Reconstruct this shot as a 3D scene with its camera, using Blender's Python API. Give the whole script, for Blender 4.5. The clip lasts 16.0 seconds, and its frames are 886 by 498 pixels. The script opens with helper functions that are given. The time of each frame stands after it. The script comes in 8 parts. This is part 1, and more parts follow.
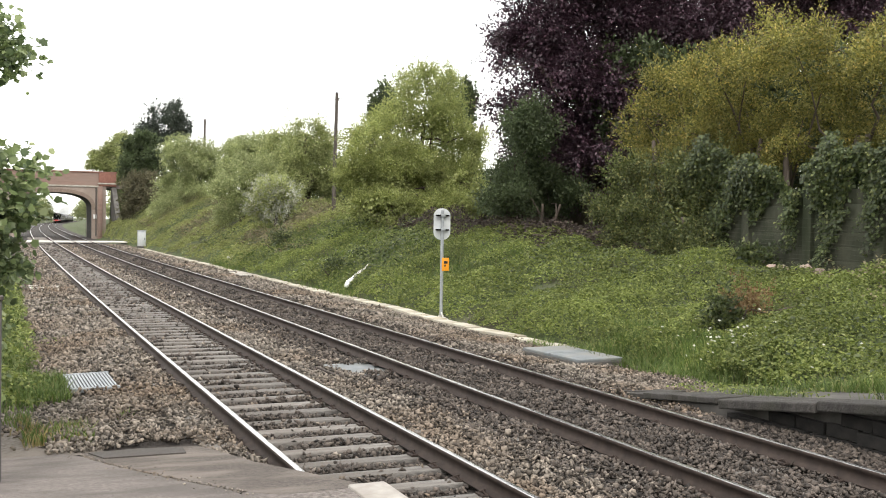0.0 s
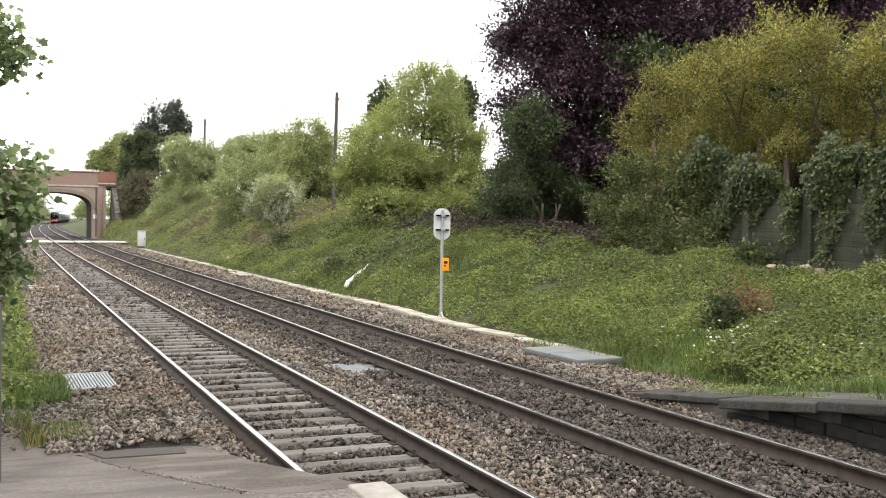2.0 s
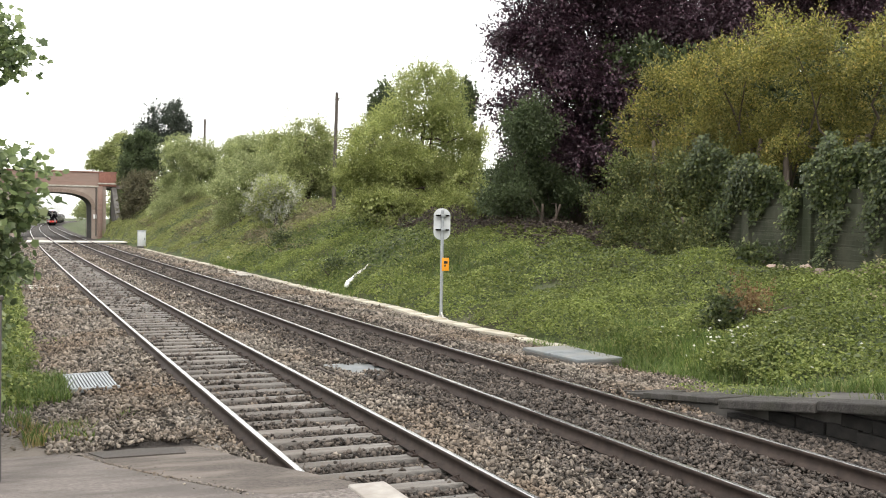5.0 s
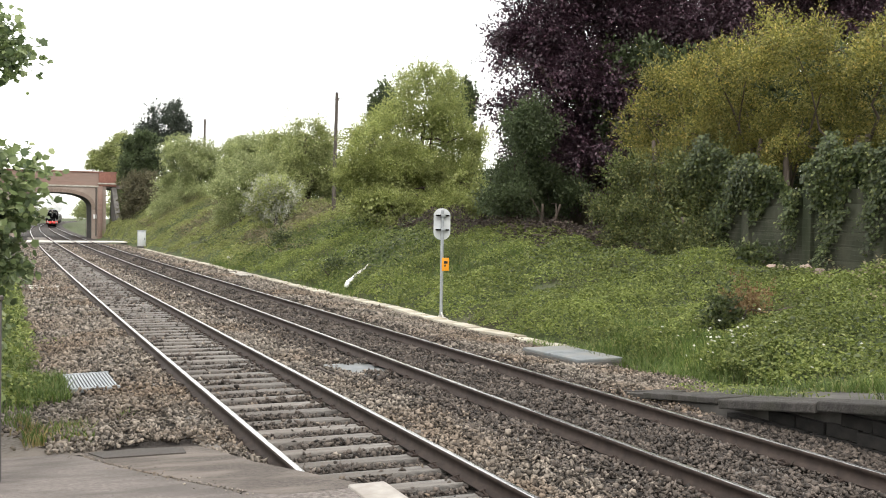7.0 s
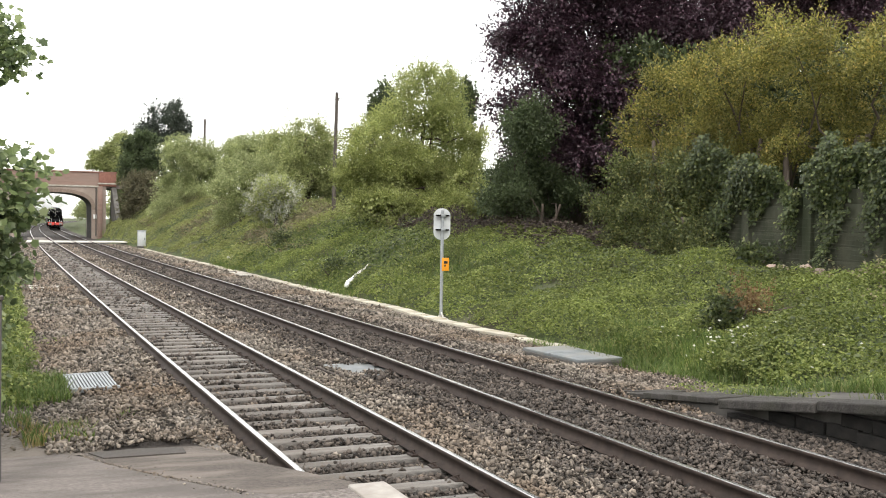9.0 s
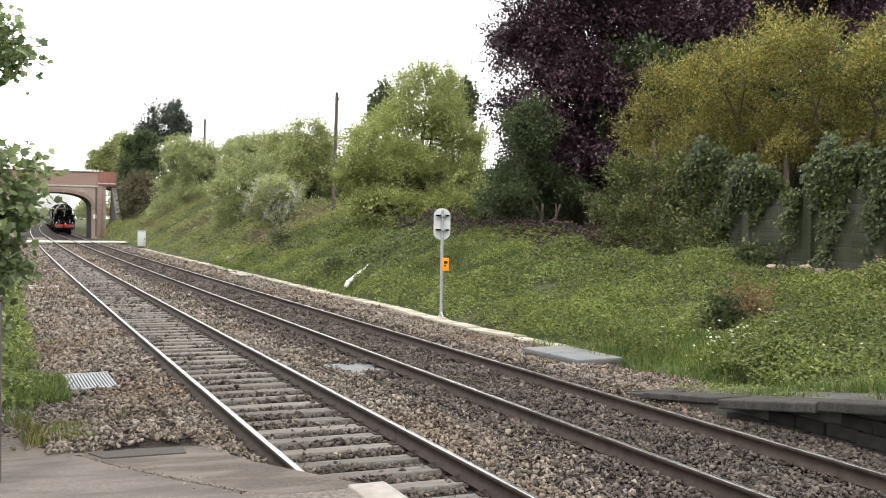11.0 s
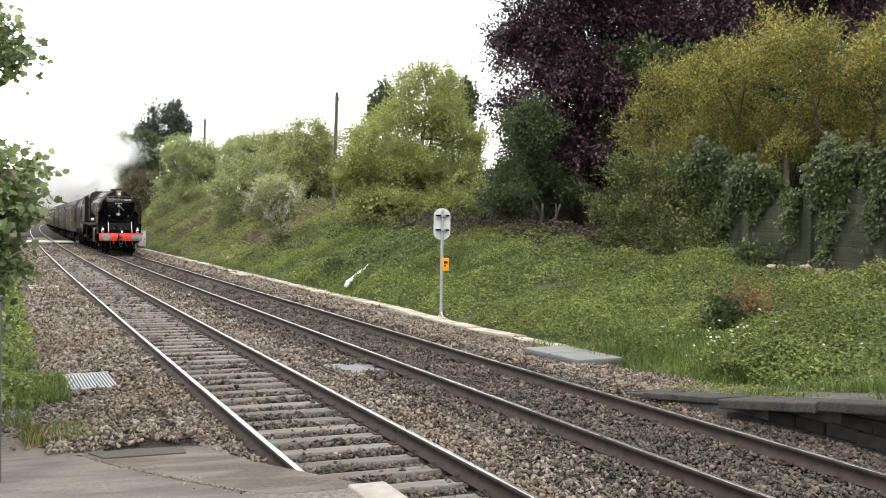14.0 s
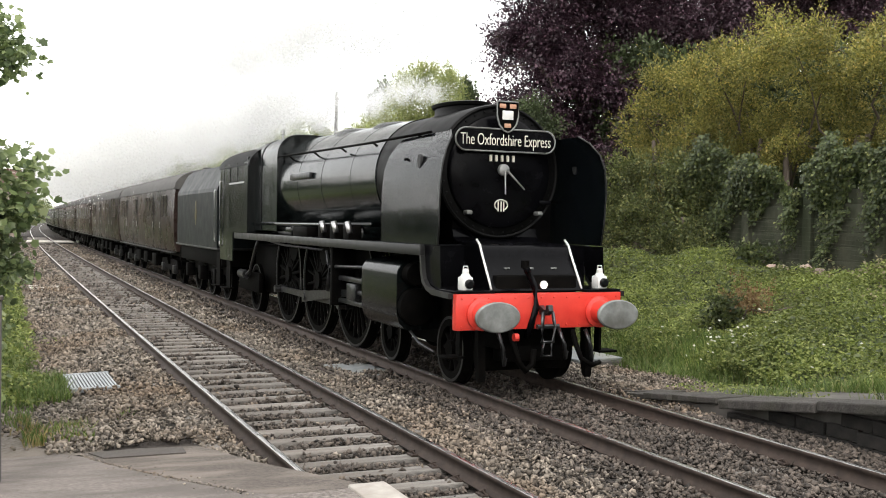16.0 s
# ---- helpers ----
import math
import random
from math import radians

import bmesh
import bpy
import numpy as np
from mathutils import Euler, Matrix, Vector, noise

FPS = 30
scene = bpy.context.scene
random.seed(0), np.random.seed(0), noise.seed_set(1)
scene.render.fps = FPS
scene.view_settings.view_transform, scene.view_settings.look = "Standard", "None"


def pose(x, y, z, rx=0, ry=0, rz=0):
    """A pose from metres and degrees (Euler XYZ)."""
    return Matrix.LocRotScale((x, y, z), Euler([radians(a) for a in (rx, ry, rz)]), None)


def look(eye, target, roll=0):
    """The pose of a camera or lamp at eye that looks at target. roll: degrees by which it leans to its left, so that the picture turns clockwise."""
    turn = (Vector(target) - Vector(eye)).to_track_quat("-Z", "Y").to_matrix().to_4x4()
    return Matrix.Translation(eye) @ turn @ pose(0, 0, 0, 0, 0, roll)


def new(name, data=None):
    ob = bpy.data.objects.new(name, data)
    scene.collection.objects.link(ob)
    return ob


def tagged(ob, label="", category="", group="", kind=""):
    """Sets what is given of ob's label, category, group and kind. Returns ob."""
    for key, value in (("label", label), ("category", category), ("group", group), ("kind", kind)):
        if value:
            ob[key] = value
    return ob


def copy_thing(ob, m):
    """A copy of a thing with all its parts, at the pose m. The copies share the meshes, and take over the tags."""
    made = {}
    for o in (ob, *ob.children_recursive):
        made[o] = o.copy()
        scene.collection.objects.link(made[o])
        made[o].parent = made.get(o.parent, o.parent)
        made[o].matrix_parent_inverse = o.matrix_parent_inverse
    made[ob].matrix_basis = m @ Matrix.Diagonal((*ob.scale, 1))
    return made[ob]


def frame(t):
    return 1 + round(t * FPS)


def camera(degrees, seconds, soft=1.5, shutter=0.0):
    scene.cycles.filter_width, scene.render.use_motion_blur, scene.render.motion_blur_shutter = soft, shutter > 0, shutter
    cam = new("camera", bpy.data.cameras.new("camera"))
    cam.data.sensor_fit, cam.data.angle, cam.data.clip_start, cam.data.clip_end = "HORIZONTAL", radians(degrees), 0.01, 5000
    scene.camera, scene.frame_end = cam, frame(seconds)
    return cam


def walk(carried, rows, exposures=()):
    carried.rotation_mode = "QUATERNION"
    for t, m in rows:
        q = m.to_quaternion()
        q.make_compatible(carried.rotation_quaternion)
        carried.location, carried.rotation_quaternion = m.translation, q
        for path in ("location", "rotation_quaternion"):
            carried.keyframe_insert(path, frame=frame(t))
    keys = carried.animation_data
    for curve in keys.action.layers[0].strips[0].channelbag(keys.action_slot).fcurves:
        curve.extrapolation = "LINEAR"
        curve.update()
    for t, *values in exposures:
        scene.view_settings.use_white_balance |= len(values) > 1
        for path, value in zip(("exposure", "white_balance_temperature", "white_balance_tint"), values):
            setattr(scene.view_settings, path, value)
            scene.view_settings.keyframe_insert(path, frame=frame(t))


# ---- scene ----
# World: x across the line, y along it away from the viewer, z = 0 at the rail tops.
cam = camera(47.12, 16.0, soft=1.0, shutter=0.0)
EYE = (0.0, 0.0, 2.158)
YAW, PITCH = 0.4127, 0.025
AIM = (math.sin(YAW) * math.cos(PITCH), math.cos(YAW) * math.cos(PITCH), EYE[2] - math.sin(PITCH))
VIEW = look(EYE, AIM, 0.896)
walk(cam, [(0.0, VIEW), (16.0, VIEW)])

# ---------------------------------------------------------------- light
SUN_DIR = (radians(52), radians(205))          # elevation, azimuth
world = bpy.data.worlds.new("overcast_sky")
scene.world = world
world.use_nodes = True
wn, wl = world.node_tree.nodes, world.node_tree.links
wn.clear()
w_out = wn.new("ShaderNodeOutputWorld")
w_sky = wn.new("ShaderNodeTexSky")
w_sky.sky_type, w_sky.sun_disc = "NISHITA", False
w_sky.sun_elevation, w_sky.sun_rotation = SUN_DIR
w_sky.air_density, w_sky.dust_density, w_sky.ozone_density = 1.0, 4.0, 1.0
w_bg1 = wn.new("ShaderNodeBackground")
w_bg1.inputs["Strength"].default_value = 0.05
w_bg2 = wn.new("ShaderNodeBackground")
w_bg2.inputs["Color"].default_value = (1.0, 0.985, 0.95, 1)
w_bg2.inputs["Strength"].default_value = 1.58
w_add = wn.new("ShaderNodeAddShader")
wl.new(w_sky.outputs[0], w_bg1.inputs["Color"])
wl.new(w_bg1.outputs[0], w_add.inputs[0])
wl.new(w_bg2.outputs[0], w_add.inputs[1])
wl.new(w_add.outputs[0], w_out.inputs["Surface"])
sun_data = bpy.data.lights.new("sun", "SUN")
sun_data.energy, sun_data.angle, sun_data.color = 0.8, radians(30), (1.0, 0.97, 0.92)
sun = new("sun", sun_data)
sun.matrix_world = look((0, 0, 60), (0 - math.sin(SUN_DIR[1]), -math.cos(SUN_DIR[1]), 60 - math.tan(SUN_DIR[0])))
scene.view_settings.exposure = 0.25


# ---------------------------------------------------------------- helpers of the place
XL, XR = 3.159, 6.464            # track centres where the line is straight
GAUGE = 0.7525                   # half the distance between rail heads
CURVE, CURVE_START = 1.66e-4, 9.17


def bend(y):
    """Sideways shift of the line at y: straight at first, then a wide curve."""
    return CURVE * max(0.0, y - CURVE_START) ** 2 / 2


def bend_turn(y):
    return -math.degrees(math.atan(CURVE * max(0.0, y - CURVE_START)))


def np_bend(y):
    return CURVE * np.maximum(0.0, y - CURVE_START) ** 2 / 2


def smooth(a, b, v):
    t = np.clip((v - a) / (b - a), 0, 1)
    return t * t * (3 - 2 * t)


def mat_nodes(name):
    m = bpy.data.materials.new(name)
    m.use_nodes = True
    nt = m.node_tree
    return m, nt, nt.nodes["Principled BSDF"]


def surface(name, c1, c2, scale=4.0, rough=0.8, metal=0.0, bump=0.3, c3=None, scale2=None, bump_scale=None,
            spec=0.5, dist=0.01, rough2=None, per_object=0.0, stretch=(1, 1, 1), island=0.0, coat=0.0):
    """A material with two scales of colour variation, fine relief and uneven gloss."""
    m, nt, b = mat_nodes(name)
    n, l = nt.nodes, nt.links
    tc = n.new("ShaderNodeTexCoord")
    mp = n.new("ShaderNodeMapping")
    mp.inputs["Scale"].default_value = stretch
    l.new(tc.outputs["Object"], mp.inputs["Vector"])
    t1 = n.new("ShaderNodeTexNoise")
    t1.inputs["Scale"].default_value, t1.inputs["Detail"].default_value, t1.inputs["Roughness"].default_value = scale, 6, 0.65
    l.new(mp.outputs[0], t1.inputs["Vector"])
    r1 = n.new("ShaderNodeValToRGB")
    r1.color_ramp.elements[0].position, r1.color_ramp.elements[1].position = 0.33, 0.67
    r1.color_ramp.elements[0].color, r1.color_ramp.elements[1].color = (*c1, 1), (*c2, 1)
    l.new(t1.outputs["Fac"], r1.inputs["Fac"])
    col = r1.outputs["Color"]
    if c3:
        t2 = n.new("ShaderNodeTexNoise")
        t2.inputs["Scale"].default_value, t2.inputs["Detail"].default_value = scale2 or scale * 0.15, 4
        l.new(mp.outputs[0], t2.inputs["Vector"])
        r2 = n.new("ShaderNodeValToRGB")
        r2.color_ramp.elements[0].position, r2.color_ramp.elements[1].position = 0.45, 0.65
        l.new(t2.outputs["Fac"], r2.inputs["Fac"])
        mx = n.new("ShaderNodeMixRGB")
        l.new(r2.outputs["Color"], mx.inputs["Fac"])
        l.new(col, mx.inputs["Color1"])
        mx.inputs["Color2"].default_value = (*c3, 1)
        col = mx.outputs["Color"]
    if per_object or island:
        if per_object:
            src = n.new("ShaderNodeObjectInfo").outputs["Random"]
        else:
            src = n.new("ShaderNodeNewGeometry").outputs["Random Per Island"]
        mr = n.new("ShaderNodeMapRange")
        amount = per_object or island
        mr.inputs["To Min"].default_value, mr.inputs["To Max"].default_value = 1 - amount, 1 + amount
        l.new(src, mr.inputs["Value"])
        hs = n.new("ShaderNodeHueSaturation")
        l.new(mr.outputs[0], hs.inputs["Value"])
        l.new(col, hs.inputs["Color"])
        col = hs.outputs["Color"]
    l.new(col, b.inputs["Base Color"])
    b.inputs["Roughness"].default_value, b.inputs["Metallic"].default_value = rough, metal
    b.inputs["Specular IOR Level"].default_value = spec
    b.inputs["Coat Weight"].default_value = coat
    if rough2 is not None:
        mr = n.new("ShaderNodeMapRange")
        mr.inputs["From Min"].default_value, mr.inputs["From Max"].default_value = 0.3, 0.7
        mr.inputs["To Min"].default_value, mr.inputs["To Max"].default_value = rough, rough2
        l.new(t1.outputs["Fac"], mr.inputs["Value"])
        l.new(mr.outputs[0], b.inputs["Roughness"])
    if bump:
        t3 = n.new("ShaderNodeTexNoise")
        t3.inputs["Scale"].default_value, t3.inputs["Detail"].default_value = bump_scale or scale * 5, 5
        l.new(mp.outputs[0], t3.inputs["Vector"])
        bp = n.new("ShaderNodeBump")
        bp.inputs["Strength"].default_value, bp.inputs["Distance"].default_value = bump, dist
        l.new(t3.outputs["Fac"], bp.inputs["Height"])
        l.new(bp.outputs[0], b.inputs["Normal"])
    return m


def leaf_material(name, dark, light, young=None, translucent=0.35, rough=0.55):
    """Leaves that differ one by one, gloss a little and let light through."""
    m, nt, b = mat_nodes(name)
    n, l = nt.nodes, nt.links
    geo = n.new("ShaderNodeNewGeometry")
    r = n.new("ShaderNodeValToRGB")
    r.color_ramp.elements[0].color, r.color_ramp.elements[1].color = (*dark, 1), (*light, 1)
    if young:
        e = r.color_ramp.elements.new(0.86)
        e.color = (*light, 1)
        r.color_ramp.elements[2].color = (*young, 1)
    l.new(geo.outputs["Random Per Island"], r.inputs["Fac"])
    tc = n.new("ShaderNodeTexCoord")
    t = n.new("ShaderNodeTexNoise")
    t.inputs["Scale"].default_value, t.inputs["Detail"].default_value = 0.7, 3
    l.new(tc.outputs["Object"], t.inputs["Vector"])
    mr = n.new("ShaderNodeMapRange")
    mr.inputs["From Min"].default_value, mr.inputs["From Max"].default_value = 0.3, 0.7
    mr.inputs["To Min"].default_value, mr.inputs["To Max"].default_value = 0.7, 1.25
    l.new(t.outputs["Fac"], mr.inputs["Value"])
    hs = n.new("ShaderNodeHueSaturation")
    l.new(mr.outputs[0], hs.inputs["Value"])
    l.new(r.outputs["Color"], hs.inputs["Color"])
    l.new(hs.outputs["Color"], b.inputs["Base Color"])
    b.inputs["Roughness"].default_value = rough
    tr = n.new("ShaderNodeBsdfTranslucent")
    l.new(hs.outputs["Color"], tr.inputs["Color"])
    mix = n.new("ShaderNodeMixShader")
    mix.inputs["Fac"].default_value = translucent
    l.new(b.outputs[0], mix.inputs[1])
    l.new(tr.outputs[0], mix.inputs[2])
    l.new(mix.outputs[0], n["Material Output"].inputs["Surface"])
    return m


def mesh_np(name, verts, faces, material=None):
    """A mesh from arrays: verts (n, 3), faces (m, 3) or (m, 4)."""
    me = bpy.data.meshes.new(name)
    verts, faces = np.asarray(verts, dtype=np.float32), np.asarray(faces, dtype=np.int32)
    k = faces.shape[1]
    me.vertices.add(len(verts))
    me.vertices.foreach_set("co", verts.ravel())
    me.loops.add(faces.size)
    me.loops.foreach_set("vertex_index", faces.ravel())
    me.polygons.add(len(faces))
    me.polygons.foreach_set("loop_start", np.arange(0, faces.size, k, dtype=np.int32))
    me.update(calc_edges=True)
    me.validate()
    if material:
        me.materials.append(material)
    return me


def mesh_bm(name, bm, material=None, smooth_angle=None):
    me = bpy.data.meshes.new(name)
    if smooth_angle is not None:
        for f in bm.faces:
            f.smooth = True
        for e in bm.edges:
            if len(e.link_faces) == 2 and e.calc_face_angle(0) > radians(smooth_angle):
                e.smooth = False
    bm.to_mesh(me)
    bm.free()
    if material:
        me.materials.append(material)
    return me


def part(name, bm, material, parent, label="", smooth_angle=30):
    """Links a bmesh as one mesh object under a thing or a part."""
    ob = new(name, mesh_bm(name, bm, material, smooth_angle))
    ob.parent = parent
    if label:
        tagged(ob, label)
    return ob


def piece(name, mesh, parent, m):
    """A piece that shares its mesh with alike pieces."""
    ob = new(name, mesh)
    ob.parent = parent
    ob.matrix_basis = m
    return ob


def empty(name, m, label, category, group="", kind=""):
    ob = new(name)
    ob.empty_display_size = 0.2
    ob.matrix_basis = m
    return tagged(ob, label, category, group, kind)


def add_box(bm, x0, x1, y0, y1, z0, z1, bevel=0.0):
    r = bmesh.ops.create_cube(bm, size=1.0)
    vs = r["verts"]
    for v in vs:
        v.co = Vector(((x0 + x1) / 2 + v.co.x * (x1 - x0), (y0 + y1) / 2 + v.co.y * (y1 - y0), (z0 + z1) / 2 + v.co.z * (z1 - z0)))
    if bevel:
        es = list({e for v in vs for e in v.link_edges})
        bmesh.ops.bevel(bm, geom=es, offset=bevel, segments=2, affect="EDGES", profile=0.5)
    return vs


def box(*a, bevel=0.0):
    bm = bmesh.new()
    add_box(bm, *a, bevel=bevel)
    return bm


def add_cyl(bm, p, q, r1, r2=None, n=16, caps=True):
    """A cone or cylinder from p to q."""
    p, q = Vector(p), Vector(q)
    r2 = r1 if r2 is None else r2
    d = q - p
    m = Matrix.Translation((p + q) / 2) @ d.to_track_quat("Z", "Y").to_matrix().to_4x4()
    return bmesh.ops.create_cone(bm, cap_ends=caps, segments=n, radius1=r1, radius2=r2, depth=d.length, matrix=m)["verts"]


def cyl(p, q, r1, r2=None, n=16):
    bm = bmesh.new()
    add_cyl(bm, p, q, r1, r2, n)
    return bm


def add_tube(bm, pts, r, n=8):
    """A round bar along a line of points."""
    rings = []
    pts = [Vector(p) for p in pts]
    for i, p in enumerate(pts):
        d = (pts[min(i + 1, len(pts) - 1)] - pts[max(i - 1, 0)]).normalized()
        q = d.to_track_quat("Z", "Y")
        rr = r[i] if isinstance(r, (list, tuple)) else r
        rings.append([bm.verts.new(p + q @ Vector((rr * math.cos(a * 2 * math.pi / n), rr * math.sin(a * 2 * math.pi / n), 0))) for a in range(n)])
    for a, b in zip(rings, rings[1:]):
        for i in range(n):
            bm.faces.new((a[i], a[(i + 1) % n], b[(i + 1) % n], b[i]))
    bm.faces.new(rings[0][::-1])
    bm.faces.new(rings[-1])


def tube(pts, r, n=8):
    bm = bmesh.new()
    add_tube(bm, pts, r, n)
    return bm


def add_lathe(bm, profile, n=32, axis="y", at=(0, 0, 0), a0=0.0, a1=2 * math.pi):
    """Turns a profile of (along, radius) round an axis; caps follow from radius 0."""
    closed = abs(a1 - a0 - 2 * math.pi) < 1e-6
    k = n if closed else n + 1
    rings = []
    for u, r in profile:
        ring = []
        for i in range(k):
            a = a0 + (a1 - a0) * i / n
            c, s = r * math.cos(a), r * math.sin(a)
            co = {"y": (c, u, s), "z": (c, s, u), "x": (u, c, s)}[axis]
            ring.append(bm.verts.new(Vector(at) + Vector(co)))
        rings.append(ring)
    for a, b in zip(rings, rings[1:]):
        for i in range(k if closed else k - 1):
            j = (i + 1) % k
            bm.faces.new((a[i], a[j], b[j], b[i]))
    bmesh.ops.remove_doubles(bm, verts=[v for r in rings for v in r], dist=1e-5)


def lathe(profile, n=32, axis="y", at=(0, 0, 0)):
    bm = bmesh.new()
    add_lathe(bm, profile, n, axis, at)
    bmesh.ops.recalc_face_normals(bm, faces=bm.faces)
    return bm


def add_prism(bm, outline, axis, a, b):
    """A flat outline of 2D points pushed from a to b along an axis (x: outline is y, z; y: x, z; z: x, y)."""
    def co(p, u):
        return {"x": (u, p[0], p[1]), "y": (p[0], u, p[1]), "z": (p[0], p[1], u)}[axis]
    va = [bm.verts.new(co(p, a)) for p in outline]
    vb = [bm.verts.new(co(p, b)) for p in outline]
    n = len(outline)
    fs = [bm.faces.new(va), bm.faces.new(vb[::-1])]
    for i in range(n):
        fs.append(bm.faces.new((va[i], vb[i], vb[(i + 1) % n], va[(i + 1) % n])))
    bmesh.ops.recalc_face_normals(bm, faces=fs)
    return fs


def prism(outline, axis, a, b, bevel=0.0):
    bm = bmesh.new()
    add_prism(bm, outline, axis, a, b)
    if bevel:
        bmesh.ops.bevel(bm, geom=list(bm.edges), offset=bevel, segments=1, affect="EDGES")
    return bm


def loft(sections, closed=True, caps=True):
    """Skins a row of equal-length rings of 3D points."""
    bm = bmesh.new()
    rings = [[bm.verts.new(p) for p in s] for s in sections]
    n = len(rings[0])
    for a, b in zip(rings, rings[1:]):
        for i in range(n if closed else n - 1):
            j = (i + 1) % n
            bm.faces.new((a[i], a[j], b[j], b[i]))
    if caps and closed:
        bm.faces.new(rings[0][::-1])
        bm.faces.new(rings[-1])
    bmesh.ops.recalc_face_normals(bm, faces=bm.faces)
    return bm


# ---------------------------------------------------------------- materials
M_GRASS = surface("grass_soil", (0.04, 0.06, 0.017), (0.085, 0.11, 0.034), 1.6, 0.95, c3=(0.065, 0.06, 0.034), scale2=0.35, bump=0.8, dist=0.05, bump_scale=9)
# bed colour lowered to carry the shadows in the gaps between loose stones
M_BALLAST = surface("ballast_bed", (0.014, 0.012, 0.010), (0.06, 0.052, 0.045), 16, 0.95, c3=(0.07, 0.058, 0.05), scale2=0.8, bump=1.0, dist=0.05, bump_scale=22)
M_STONE = surface("ballast_stone", (0.115, 0.098, 0.081), (0.28, 0.243, 0.20), 3.0, 0.9, island=0.75, bump=0.4, bump_scale=60, dist=0.004, c3=(0.165, 0.125, 0.09), scale2=0.4)
M_DIRT = surface("gritty_dirt", (0.10, 0.085, 0.07), (0.24, 0.21, 0.18), 22, 0.95, c3=(0.19, 0.165, 0.14), scale2=1.4, bump=0.9, bump_scale=50, dist=0.02)
# dark for oil in the far track and for painted shade between near sleepers
M_OILSHADESTONE = surface("oily_shaded_stone", (0.05, 0.041, 0.034), (0.125, 0.103, 0.086), 3.0, 0.85, island=0.7, bump=0.4, bump_scale=60, dist=0.004)
M_RAIL = surface("rusty_rail", (0.032, 0.023, 0.019), (0.07, 0.05, 0.04), 9, 0.75, metal=0.3, bump=0.4, dist=0.003)
M_RAILTOP = surface("polished_rail_head", (0.55, 0.54, 0.53), (0.72, 0.71, 0.70), 7, 0.22, metal=1.0, bump=0.0, rough2=0.34, stretch=(8, 0.3, 1))
M_SLEEPER = surface("weathered_sleeper", (0.125, 0.117, 0.106), (0.31, 0.293, 0.27), 7, 0.9, c3=(0.16, 0.14, 0.12), scale2=1.8, bump=1.0, dist=0.014, per_object=0.22, stretch=(0.6, 3, 1))
M_BRICK = surface("red_brick", (0.17, 0.075, 0.055), (0.26, 0.12, 0.09), 6, 0.9, c3=(0.14, 0.085, 0.07), scale2=0.5, bump=0.5)
M_BRIDGE = surface("bridge_stone", (0.29, 0.235, 0.20), (0.36, 0.295, 0.25), 1.6, 0.9, c3=(0.26, 0.205, 0.17), scale2=0.5, bump=0.4)
M_CONC = surface("pale_concrete", (0.36, 0.34, 0.30), (0.52, 0.49, 0.44), 4, 0.9, c3=(0.28, 0.25, 0.2), scale2=0.9, bump=0.5, dist=0.006)
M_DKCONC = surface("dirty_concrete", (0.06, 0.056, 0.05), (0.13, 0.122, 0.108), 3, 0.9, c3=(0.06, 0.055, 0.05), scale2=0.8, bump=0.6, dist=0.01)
M_TARMAC = surface("worn_tarmac", (0.105, 0.09, 0.08), (0.29, 0.255, 0.23), 42, 0.95, c3=(0.125, 0.108, 0.096), scale2=1.5, bump=1.0, bump_scale=70, dist=0.02)
M_BARK = surface("tree_bark", (0.06, 0.045, 0.035), (0.13, 0.105, 0.085), 7, 0.95, bump=0.8, dist=0.02, stretch=(1, 1, 0.25))
M_BLACK = surface("gloss_black_paint", (0.0015, 0.0015, 0.002), (0.004, 0.004, 0.005), 3, 0.14, bump=0.05, bump_scale=4, dist=0.01, rough2=0.3, spec=0.09)
M_DEFLECTOR = surface("polished_dark_plate", (0.004, 0.006, 0.0075), (0.007, 0.0095, 0.012), 2, 0.10, bump=0.05, bump_scale=2.5, dist=0.008, rough2=0.2, spec=0.6, coat=0.25)
M_TENDER = surface("grimy_dark_paint", (0.005, 0.0072, 0.0078), (0.011, 0.0138, 0.0142), 2.5, 0.36, bump=0.1, bump_scale=3, dist=0.008, rough2=0.5, spec=0.16)
M_DULLGREEN = surface("dull_dark_paint", (0.003, 0.0042, 0.0042), (0.006, 0.0075, 0.0075), 2, 0.12, bump=0.08, bump_scale=2, dist=0.01, rough2=0.28, spec=0.26)
M_GREEN = surface("dark_green_paint", (0.003, 0.0048, 0.0048), (0.0055, 0.0078, 0.0078), 2, 0.1, bump=0.06, bump_scale=2, dist=0.012, rough2=0.26, spec=0.55)
M_FRAME = surface("sooty_frame_steel", (0.0015, 0.0015, 0.0015), (0.005, 0.0045, 0.004), 6, 0.6, spec=0.03, bump=0.4, dist=0.004)
M_STEEL = surface("bright_steel", (0.42, 0.42, 0.42), (0.6, 0.6, 0.6), 8, 0.3, metal=1.0, bump=0.1, rough2=0.45)
M_RED = surface("red_paint", (0.62, 0.035, 0.025), (0.72, 0.055, 0.035), 4, 0.35, bump=0.1, rough2=0.5, coat=0.2)
M_WHITE = surface("white_paint", (0.72, 0.72, 0.70), (0.82, 0.82, 0.80), 5, 0.45, bump=0.1)
M_MAROON = surface("maroon_paint", (0.024, 0.008, 0.0075), (0.036, 0.0135, 0.012), 1.2, 0.2, bump=0.03, rough2=0.36, c3=(0.036, 0.021, 0.018), scale2=0.6, spec=0.25)
M_ROOF = surface("grimy_roof", (0.06, 0.057, 0.055), (0.11, 0.105, 0.10), 2, 0.7, bump=0.2, stretch=(1, 0.3, 1))

